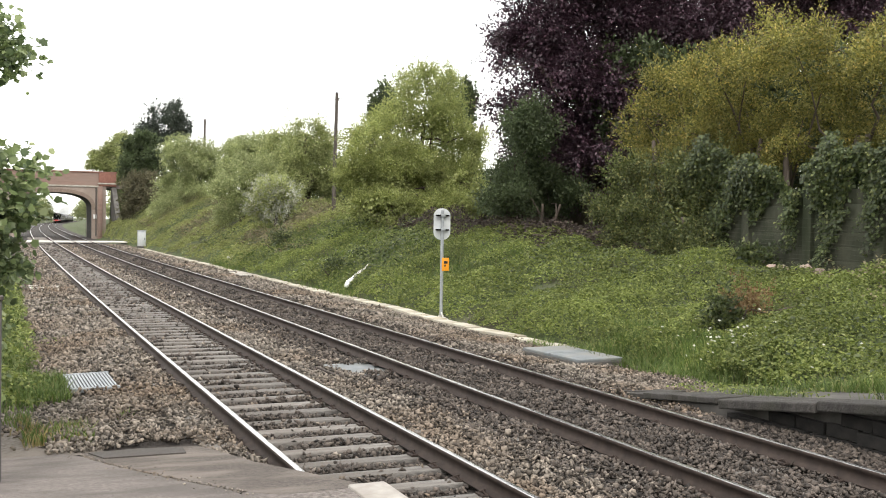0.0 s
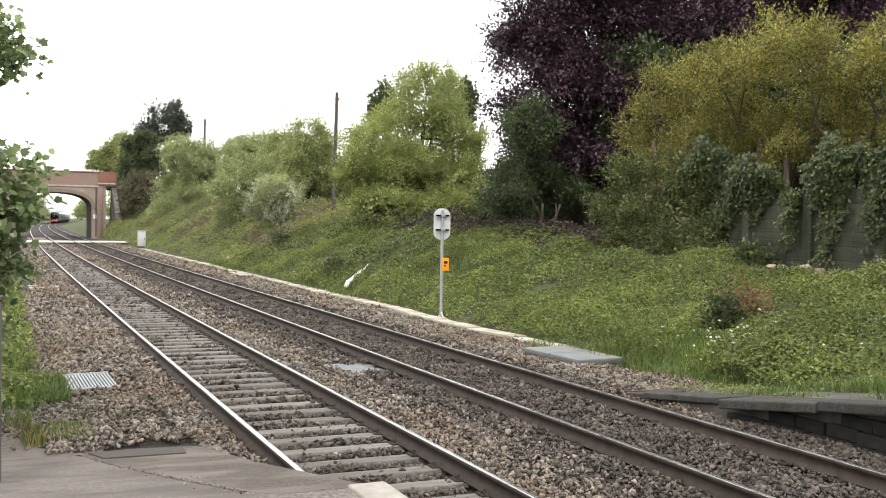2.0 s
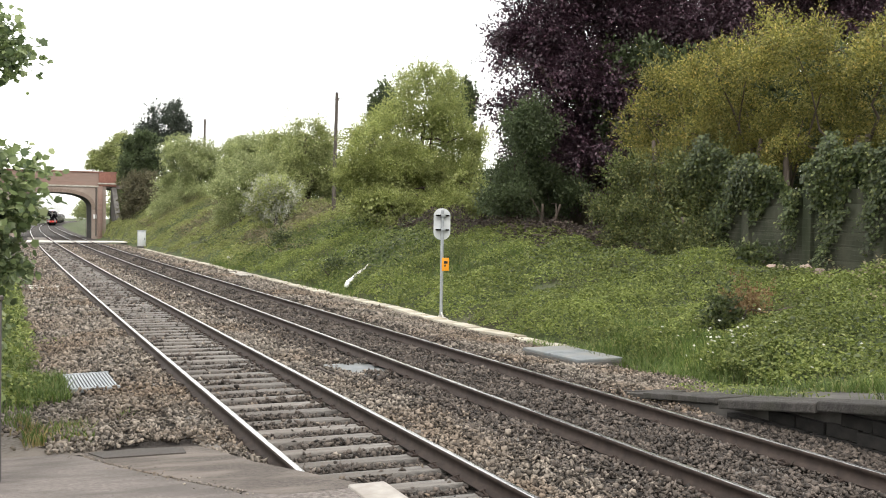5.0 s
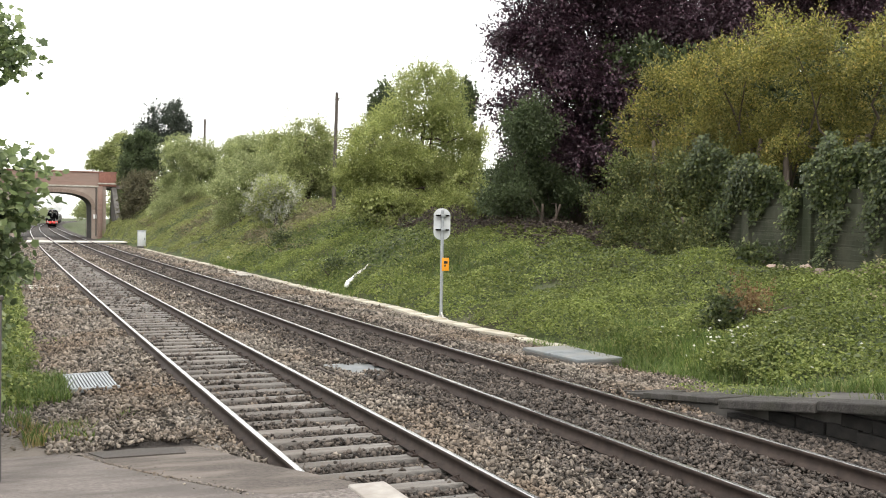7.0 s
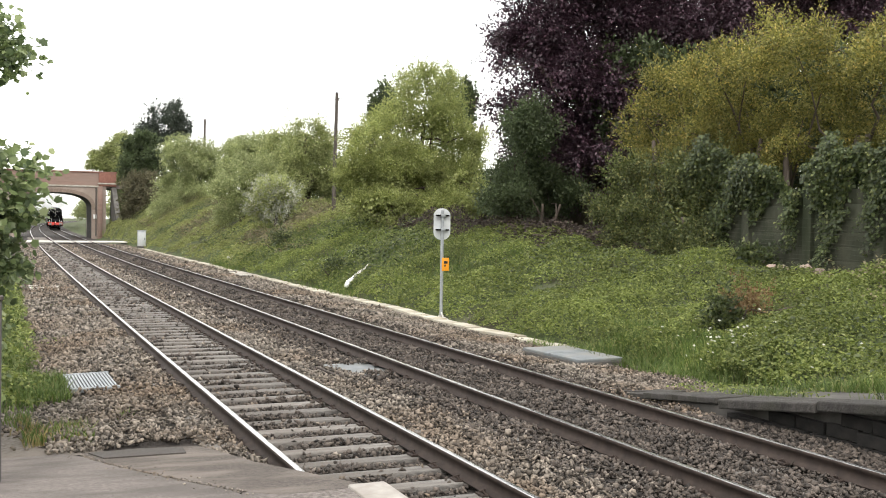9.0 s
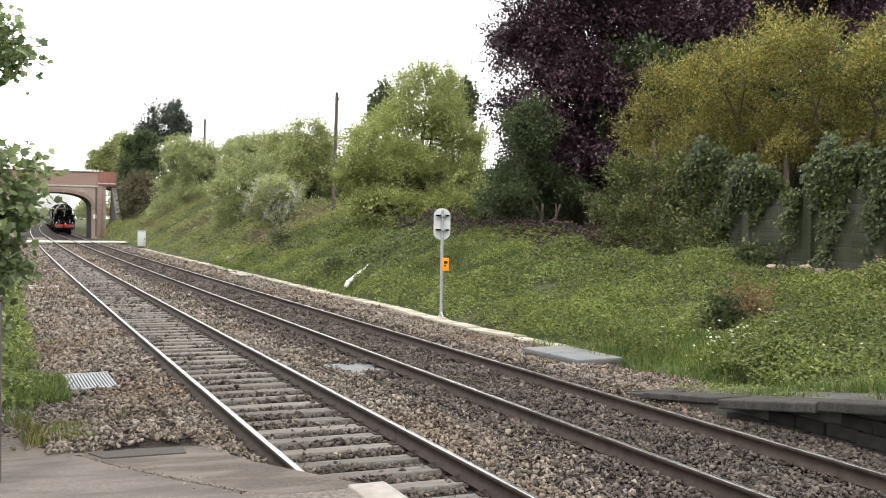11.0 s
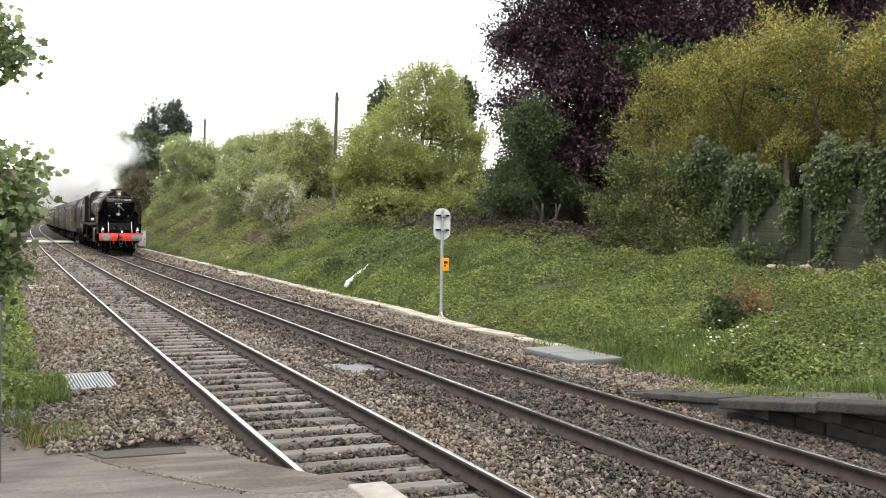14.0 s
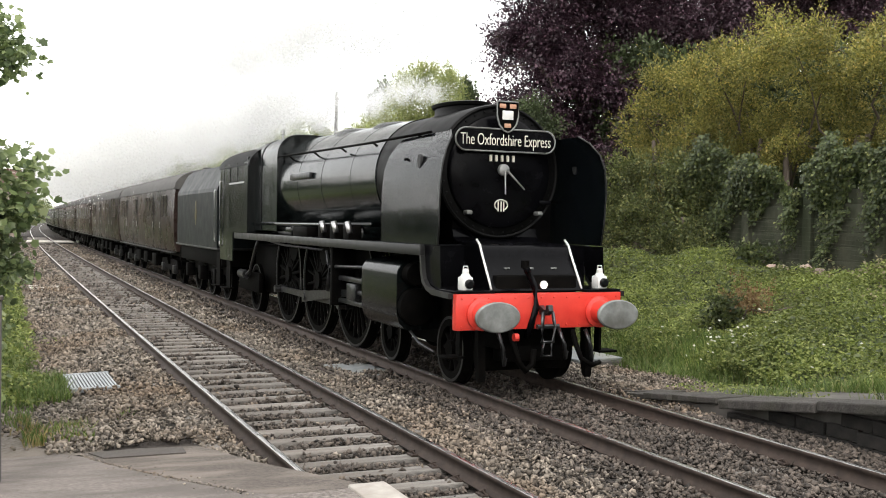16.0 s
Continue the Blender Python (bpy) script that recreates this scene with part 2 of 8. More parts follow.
# ---------------------------------------------------------------- ground
def bank_height(y):
    """Height of the bank's crest above the line."""
    return np.interp(y, [-60, 5, 18, 30, 50, 80, 115, 135, 160, 300], [1.45, 1.45, 1.6, 2.1, 2.6, 3.4, 5.2, 5.6, 3.0, 1.0])


def ground_z(x, y):
    x, y = np.asarray(x, dtype=float), np.asarray(y, dtype=float)
    u = x - np_bend(y)
    right = bank_height(y) * (0.25 * smooth(9.95, 11.2, u) + 0.75 * smooth(10.4, 16.6, u))
    left = (0.05 + 0.30 * smooth(11.5, 17.0, y)) * smooth(0.9, -0.6, u) + 0.5 * smooth(-0.5, -6, u)
    shelf = np.interp(y, [-60, 4.5, 7.2, 8.6, 10.2, 12.5], [0.88, 0.86, 0.75, 0.53, 0.29, -0.05]) * smooth(8.3, 8.7, u)
    right = np.maximum(right, shelf)
    lumps = 0.10 * np.sin(x * 1.7 + 0.9 * np.sin(y * 0.8)) * np.sin(y * 1.1 + x * 0.4) * smooth(10.4, 12.0, u)
    return -0.33 + right + left + lumps


def build_ground():
    us = np.concatenate([np.linspace(-900, -40, 14), np.linspace(-30, -2, 15), np.linspace(-1.5, 1.2, 10), np.linspace(2, 8, 6), np.linspace(8.2, 9.7, 10),
                         np.linspace(9.9, 18, 42), np.linspace(19, 45, 20), np.linspace(60, 1200, 14)])
    ys = np.concatenate([np.linspace(-900, -60, 9), np.linspace(-50, 4, 19), np.linspace(5, 60, 111), np.linspace(61.5, 150, 60), np.linspace(155, 450, 60), np.linspace(500, 3000, 14)])
    U, Y = np.meshgrid(us, ys)
    X = U + np.where(Y < 700, np_bend(Y), np_bend(np.full_like(Y, 700.0)))
    Z = ground_z(X, np.minimum(Y, 700))
    v = np.stack([X.ravel(), Y.ravel(), Z.ravel()], 1)
    i = np.arange(len(v)).reshape(X.shape)
    f = np.stack([i[:-1, :-1].ravel(), i[:-1, 1:].ravel(), i[1:, 1:].ravel(), i[1:, :-1].ravel()], 1)
    me = mesh_np("ground", v, f, M_GRASS)
    for p in me.polygons:
        p.use_smooth = True
    tagged(new("ground", me), "grassy railway ground rising to a bank", "ground", kind="structure")


build_ground()


# ---------------------------------------------------------------- permanent way
def swept(us_zs, y0, y1, step, centre, material, name, closed=True):
    """A section of (u, z) points carried along the line."""
    ys = np.arange(y0, y1 + step, step)
    k = len(us_zs)
    v = np.array([(centre + u + bend(y), y, z) for y in ys for u, z in us_zs])
    f = []
    for a in range(len(ys) - 1):
        for b in range(k if closed else k - 1):
            c = (b + 1) % k
            f.append((a * k + b, a * k + c, (a + 1) * k + c, (a + 1) * k + b))
    return mesh_np(name, v, f, material)


tagged(new("ballast", swept([(-4.0, -0.36), (-3.6, -0.27), (-2.9, -0.24), (-1.65, -0.215), (-0.8, -0.23), (0, -0.20), (1.65, -0.215), (2.6, -0.215), (4.2, -0.25), (5.0, -0.30), (5.35, -0.36)],
                            -30, 900, 3, (XL + XR) / 2 - 0.7, M_BALLAST, "ballast", closed=False)), "brown-grey crushed stone ballast under the tracks", "ballast", kind="structure")

RAIL_SECTION = [(-0.075, -0.159), (0.075, -0.159), (0.075, -0.147), (0.012, -0.125), (0.010, -0.05), (0.034, -0.036), (0.036, -0.010), (0.030, -0.002),
                (-0.030, -0.002), (-0.036, -0.010), (-0.034, -0.036), (-0.010, -0.05), (-0.012, -0.125), (-0.075, -0.147)]


def build_track(name, centre, label, group):
    track = empty(name, Matrix(), label, "track", group, "structure")
    for s in (-1, 1):
        me = swept(RAIL_SECTION, -20, 780, 4, centre + s * GAUGE, M_RAIL, "rail")
        rail = new("rail", me)
        rail.parent = track
        tagged(rail, "rusty steel rail with a worn bright head")
        me = swept([(-0.030, -0.0015), (0.030, -0.0015), (0.024, 0.0), (-0.024, 0.0)], -20, 780, 4, centre + s * GAUGE, M_RAILTOP, "running_surface")
        top = new("running_surface", me)
        top.parent = rail
    return track


track_near = build_track("track_1", XL, "railway track on closely set grey sleepers", "running lines")
track_far = build_track("track_2", XR, "railway track with its sleepers half buried in ballast", "running lines")


# ---------------------------------------------------------------- where the bridge stands
BY = 129.0


# ---------------------------------------------------------------- vegetation helpers
def leaf_mesh(name, pos, axis, normal, length, width, material, fold=0.18):
    """Folded four-cornered leaves: pos is the stalk, axis the way to the tip."""
    axis = axis / np.linalg.norm(axis, axis=1, keepdims=True)
    side = np.cross(axis, normal)
    side /= np.linalg.norm(side, axis=1, keepdims=True) + 1e-9
    up = np.cross(side, axis)
    L, Wd = length[:, None], width[:, None]
    mid = pos + axis * L * 0.45
    v = np.stack([pos, mid + side * Wd * 0.5 + up * Wd * fold, pos + axis * L, mid - side * Wd * 0.5 + up * Wd * fold], 1).reshape(-1, 3)
    b = np.arange(len(pos))[:, None] * 4
    f = np.concatenate([b + np.array([[0, 1, 2]]), b + np.array([[0, 2, 3]])], 0)
    return mesh_np(name, v, f, material)


def unit(v):
    return v / (np.linalg.norm(v, axis=1, keepdims=True) + 1e-9)


def lump(d, seed):
    """Smooth uneven swelling over a sphere of directions."""
    r = np.random.default_rng(seed)
    out = np.zeros(len(d))
    for k in (2.0, 3.6, 6.0, 9.5):
        for _ in range(3):
            w = r.normal(size=3)
            w = w / np.linalg.norm(w) * k
            out += np.sin(d @ w * 1.6 + r.uniform(0, 6.28)) / k
    return out


def sprays(lobes, per_area, rng, depth=0.28, ragged=0.28, seed=1, low_cut=-1.0):
    """Places and outward ways of leafy twigs in the shell of each lobe."""
    P, D = [], []
    for i, (cx, cy, cz, rx, ry, rz) in enumerate(lobes):
        area = 4 * math.pi * ((rx * ry) ** 1.6 / 3 + (rx * rz) ** 1.6 / 3 + (ry * rz) ** 1.6 / 3) ** (1 / 1.6)
        n = int(area * per_area)
        d = unit(rng.normal(size=(n, 3)))
        rad = (1 - np.abs(rng.normal(size=n)) * depth) * (1 + ragged * lump(d, seed + i))
        keep = (rad > 0.25) & (d[:, 2] > low_cut)
        d, rad = d[keep], rad[keep]
        p = np.array([cx, cy, cz]) + d * rad[:, None] * np.array([rx, ry, rz])
        P.append(p)
        D.append(unit(d / np.array([rx, ry, rz])))
    return np.concatenate(P), np.concatenate(D)


def clumped(lobes, share, count, squash, seed):
    """Breaks each lobe up into the leafy boughs on its surface."""
    rng = np.random.default_rng(seed)
    out = []
    for cx, cy, cz, rx, ry, rz in lobes:
        for d in unit(rng.normal(size=(count, 3)) + np.array([0, 0, 0.15])):
            k, r = rng.uniform(0.62, 0.98), share * rng.uniform(0.65, 1.25)
            out.append((cx + d[0] * rx * k, cy + d[1] * ry * k, cz + d[2] * rz * k, rx * r, ry * r, rz * r * squash))
    return out


def crown_mesh(name, lobes, per_area, leaves, leaf, material, seed, spread=0.5, droop=0.0, aspect=0.55, depth=0.28, ragged=0.28, low_cut=-1.0, flat=0.62, lateral=0.28, planar=0.35, gaps=-9.0, shoots=0.0, shoot_len=0.8, grain=1.5, clump=0.0, clumps=14, squash=0.8):
    """Leafy twigs in the shell of each lobe, with gaps between the boughs and long shoots that stand out of it."""
    rng = np.random.default_rng(seed)
    boughs = clumped(lobes, clump, clumps, squash, seed + 5) if clump else lobes
    P, D = sprays(boughs, per_area, rng, depth, ragged, seed, low_cut)
    keep = lump(P * grain, seed + 77) + rng.normal(size=len(P)) * 0.15 > gaps
    P, D = P[keep], D[keep]
    n = len(P)
    twig = unit(D + rng.normal(size=(n, 3)) * 0.55 + np.array([0, 0, 0.25 - droop]))
    up = unit(D * 0.5 + rng.normal(size=(n, 3)) * 0.3 + np.array([0, 0, 0.7]))
    pos = np.repeat(P, leaves, 0)
    tw, nu = np.repeat(twig, leaves, 0), np.repeat(up, leaves, 0)
    m = len(pos)
    along = rng.uniform(-0.5, 0.5, m)[:, None] * spread
    out = rng.normal(size=(m, 3))
    out = out - nu * (np.sum(out * nu, 1) * planar)[:, None]
    pos = pos + tw * along + unit(out) * (rng.uniform(0, lateral, m)[:, None] * spread)
    axis = unit(tw * 0.7 + out * 0.5 + np.array([0, 0, -droop]))
    normal = unit(nu * flat + rng.normal(size=(m, 3)) * (1 - flat))
    ln = leaf * rng.uniform(0.65, 1.25, m)
    wd = ln * aspect
    # larger leaves further in close the crown
    P2, D2 = sprays([(a, b, c, d * 0.8, e * 0.8, f * 0.8) for a, b, c, d, e, f in lobes], per_area * 2.6, rng, 0.3, ragged, seed, low_cut)
    k = len(P2)
    ln2 = leaf * rng.uniform(1.0, 1.7, k)
    pos, axis = np.concatenate([pos, P2]), np.concatenate([axis, unit(rng.normal(size=(k, 3)) + np.array([0, 0, -0.3]))])
    normal = np.concatenate([normal, unit(D2 + rng.normal(size=(k, 3)) * 0.6)])
    ln, wd = np.concatenate([ln, ln2]), np.concatenate([wd, ln2 * max(aspect, 0.55)])
    if shoots:
        P3, D3 = sprays([(a, b, c, d * 0.92, e * 0.92, f * 0.92) for a, b, c, d, e, f in boughs], shoots, rng, 0.06, ragged, seed, max(low_cut, -0.6))
        q, each = len(P3), 26
        way = unit(D3 + rng.normal(size=(q, 3)) * 0.4 + np.array([0, 0, 0.35 - droop]))
        reach = shoot_len * rng.uniform(0.4, 1.3, q)
        t = np.tile(np.linspace(0.0, 1.0, each), q)
        w3, r3 = np.repeat(way, each, 0), np.repeat(reach, each)
        p3 = np.repeat(P3, each, 0) + w3 * (t * r3)[:, None] + np.array([0, 0, -1.0]) * (t * t * r3 * (0.12 + droop * 0.5))[:, None]
        o3 = rng.normal(size=(q * each, 3))
        p3 = p3 + o3 * (0.09 * r3 * (1.15 - t))[:, None]
        pos, axis = np.concatenate([pos, p3]), np.concatenate([axis, unit(w3 + o3 * 0.6)])
        normal = np.concatenate([normal, unit(np.array([0, 0, 0.8]) + rng.normal(size=o3.shape) * 0.45)])
        l3 = leaf * rng.uniform(0.6, 1.15, q * each) * (1.15 - 0.5 * t)
        ln, wd = np.concatenate([ln, l3]), np.concatenate([wd, l3 * aspect])
    return leaf_mesh(name, pos, axis, normal, ln, wd, material)


def limb_points(a, b, rng, n=5, wob=0.12):
    a, b = np.array(a, float), np.array(b, float)
    L = np.linalg.norm(b - a)
    return [tuple(a + (b - a) * t + rng.normal(size=3) * wob * L * 0.25 * math.sin(math.pi * t)) for t in np.linspace(0, 1, n)]


def build_tree(name, at, trunk_h, trunk_r, lobes, label, material, seed, per_area=10, leaves=9, leaf=0.14, category="tree", bark=None, limbs=True, group="", stems=1, local=False, **kw):
    """A tapered trunk with limbs that reach into the lobes, and a leafy crown."""
    bark = bark or M_BARK
    rng = np.random.default_rng(seed + 500)
    z = float(ground_z(at[0], at[1])) - 0.1
    tree = empty(name, pose(at[0], at[1], z), label, category, group)
    if not local:
        lobes = [(a, b, c - z, d, e, f) for a, b, c, d, e, f in lobes]
    bm = bmesh.new()
    for s in range(stems):
        dx, dy = (0, 0) if stems == 1 else rng.normal(size=2) * 0.35
        top = (dx * 2.2 + 0.2, dy * 2.2, trunk_h)
        add_tube(bm, limb_points((dx, dy, 0), top, rng, 6, 0.06), [trunk_r * k for k in (1.35, 1.05, 0.95, 0.85, 0.72, 0.55)], 9)
        for i, (cx, cy, cz, rx, ry, rz) in enumerate(lobes):
            if not limbs or i % stems != s:
                continue
            t = 0.55 + 0.4 * rng.random()
            start = (top[0] * t + dx * (1 - t), top[1] * t + dy * (1 - t), trunk_h * t)
            end = (cx, cy, cz + rz * 0.2)
            add_tube(bm, limb_points(start, end, rng, 5, 0.2), [trunk_r * k for k in (0.5, 0.38, 0.28, 0.18, 0.08)], 6)
            for _ in range(4):
                d = rng.normal(size=3)
                d /= np.linalg.norm(d)
                tip = (cx + d[0] * rx * 0.85, cy + d[1] * ry * 0.85, cz + d[2] * rz * 0.85)
                add_tube(bm, limb_points(end, tip, rng, 4, 0.25), [trunk_r * k for k in (0.14, 0.1, 0.06, 0.025)], 5)
    part("trunk", bm, bark, tree)
    crown = new("crown", crown_mesh("crown", lobes, per_area, leaves, leaf, material, seed, **kw))
    crown.parent = tree
    return tree


def on_ground(u, y):
    x = u + np_bend(y)
    return np.stack([x, y, ground_z(x, y)], 1)


def hummocks(u, y, seed, fine=1.0):
    """Uneven swelling of low growth, about 0 to 1, with its slope."""
    r = np.random.default_rng(seed)
    h, gu, gy = np.zeros(len(u)), np.zeros(len(u)), np.zeros(len(u))
    for k, w in ((1.1, 0.30), (2.3, 0.26), (4.6, 0.20), (8.5, 0.14), (14.0, 0.08)):
        for _ in range(3):
            a, f = r.uniform(0, 6.283), r.uniform(0, 6.283)
            ku, ky = k * fine * math.cos(a), k * fine * math.sin(a)
            v = u * ku + y * ky + f
            h += w * np.sin(v) / 2
            gu += w * ku * np.cos(v) / 2
            gy += w * ky * np.cos(v) / 2
    return h + 0.5, gu, gy


def ground_cover(name, u0, u1, y0, y1, per_m2, leaf, material, seed, label, height=0.12, patch=None, tilt=0.5, fine=1.0):
    """Low leaves strewn over the ground, in hummocks with hollows between them."""
    rng = np.random.default_rng(seed)
    n = int((u1 - u0) * (y1 - y0) * per_m2)
    u, y = rng.uniform(u0, u1, n), rng.uniform(y0, y1, n)
    if patch:
        k = np.sin(u * patch[0] + 1.3 * np.sin(y * patch[1] + seed)) + np.sin(y * patch[0] * 0.8 + 2 * np.sin(u * patch[1])) + rng.normal(size=n) * 0.5
        u, y = u[k > patch[2]], y[k > patch[2]]
        n = len(u)
    h, gu, gy = hummocks(u, y, 7, fine)
    keep = h + rng.normal(size=n) * 0.15 > 0.08
    u, y, h, gu, gy = u[keep], y[keep], h[keep], gu[keep], gy[keep]
    n = len(u)
    p = on_ground(u, y)
    p[:, 2] += 0.03 + height * np.clip(h, 0, 1.6) * (1 - np.abs(rng.normal(size=n)) * 0.28)
    a = rng.uniform(0, 6.283, n)
    axis = np.stack([np.cos(a), np.sin(a), rng.normal(size=n) * 0.45 - 0.15], 1)
    normal = unit(np.stack([rng.normal(size=n) * tilt - 0.2 - gu * height * 1.4, rng.normal(size=n) * tilt - 0.1 - gy * height * 1.4, np.ones(n)], 1))
    ln = leaf * rng.uniform(0.6, 1.35, n)
    ob = new(name, leaf_mesh(name, p, axis, normal, ln, ln * rng.uniform(0.4, 0.7, n), material))
    return tagged(ob, label, "plants", kind="stuff")


def grass_patch(name, u0, u1, y0, y1, per_m2, h, material, seed, label, patch=None, z_of=None, base_z=None):
    rng = np.random.default_rng(seed)
    n = int((u1 - u0) * (y1 - y0) * per_m2)
    u, y = rng.uniform(u0, u1, n), rng.uniform(y0, y1, n)
    if patch:
        k = np.sin(u * patch[0] + 1.3 * np.sin(y * patch[1] + seed)) + np.sin(y * patch[0] * 0.8 + 2 * np.sin(u * patch[1])) + rng.normal(size=n) * 0.4
        u, y = u[k > patch[2]], y[k > patch[2]]
        n = len(u)
    p = on_ground(u, y)
    if base_z is not None:
        p[:, 2] = base_z
    a = rng.uniform(0, 6.283, n)
    lean = rng.uniform(0.1, 1.1, n)
    hh = h * rng.uniform(0.45, 1.2, n)
    d = np.stack([np.cos(a), np.sin(a), 0 * a], 1)
    side = np.stack([-np.sin(a), np.cos(a), 0 * a], 1) * (0.006 + 0.004 * rng.random(n))[:, None]
    mid = p + d * (lean * hh * 0.3)[:, None] + np.stack([0 * a, 0 * a, hh * 0.55], 1)
    tip = p + d * (lean * hh)[:, None] + np.stack([0 * a, 0 * a, hh], 1)
    v = np.stack([p - side, p + side, mid + side * 0.8, mid - side * 0.8, tip], 1).reshape(-1, 3)
    b = np.arange(n)[:, None] * 5
    f = np.concatenate([b + np.array([[0, 1, 2]]), b + np.array([[0, 2, 3]]), b + np.array([[3, 2, 4]])], 0)
    return tagged(new(name, mesh_np(name, v, f, material)), label, "grass", kind="stuff")


L_BEECH = leaf_material("copper_beech_leaf", (0.025, 0.012, 0.019), (0.085, 0.043, 0.062), (0.17, 0.10, 0.13), 0.2, 0.4)
L_YELLOW = leaf_material("yellow_green_leaf", (0.095, 0.108, 0.028), (0.34, 0.315, 0.082), (0.56, 0.43, 0.13), 0.42)
L_OLIVE = leaf_material("olive_green_leaf", (0.05, 0.068, 0.024), (0.18, 0.205, 0.068), (0.36, 0.34, 0.12), 0.36)
L_LIGHT = leaf_material("light_green_leaf", (0.20, 0.235, 0.075), (0.44, 0.475, 0.175), (0.55, 0.58, 0.27), 0.52)
L_MID = leaf_material("mid_green_leaf", (0.20, 0.23, 0.09), (0.43, 0.465, 0.20), (0.54, 0.555, 0.28), 0.52)
L_DARK = leaf_material("dark_green_leaf", (0.042, 0.062, 0.028), (0.125, 0.16, 0.07), None, 0.36)
L_GREY = leaf_material("grey_green_leaf", (0.20, 0.235, 0.10), (0.44, 0.48, 0.225), (0.53, 0.56, 0.30), 0.5)
L_PINE = leaf_material("pine_needle", (0.024, 0.034, 0.024), (0.06, 0.076, 0.052), None, 0.15)
L_IVY = leaf_material("ivy_leaf", (0.032, 0.05, 0.018), (0.12, 0.15, 0.052), (0.26, 0.28, 0.10), 0.33, 0.4)
L_BANK = leaf_material("bank_leaf", (0.09, 0.122, 0.03), (0.25, 0.295, 0.075), (0.38, 0.41, 0.14), 0.42)
L_WEED = leaf_material("pale_weed_leaf", (0.15, 0.175, 0.052), (0.31, 0.335, 0.105), (0.42, 0.40, 0.19), 0.45)
L_BROWN = leaf_material("dead_bramble", (0.11, 0.098, 0.055), (0.26, 0.225, 0.13), None, 0.25, 0.8)
L_STALK = leaf_material("dark_dead_stalk", (0.028, 0.021, 0.018), (0.085, 0.062, 0.05), (0.12, 0.11, 0.05), 0.15, 0.8)
L_TWIG = leaf_material("twiggy_brown_green", (0.06, 0.06, 0.03), (0.17, 0.15, 0.085), None, 0.25, 0.7)
L_RUST = leaf_material("faded_flower_spike", (0.15, 0.095, 0.045), (0.31, 0.20, 0.10), (0.30, 0.27, 0.11), 0.25, 0.8)
L_BLOSSOM = leaf_material("white_blossom", (0.34, 0.35, 0.27), (0.55, 0.56, 0.46), None, 0.3, 0.7)
L_GRASS = leaf_material("grass_blade", (0.06, 0.10, 0.02), (0.15, 0.21, 0.05), (0.28, 0.26, 0.11), 0.4, 0.6)
L_HAY = leaf_material("dry_grass_blade", (0.22, 0.17, 0.07), (0.38, 0.31, 0.14), (0.2, 0.25, 0.07), 0.3, 0.7)
L_SYC = leaf_material("sycamore_leaf", (0.095, 0.14, 0.06), (0.31, 0.385, 0.165), (0.50, 0.56, 0.29), 0.48, 0.4)


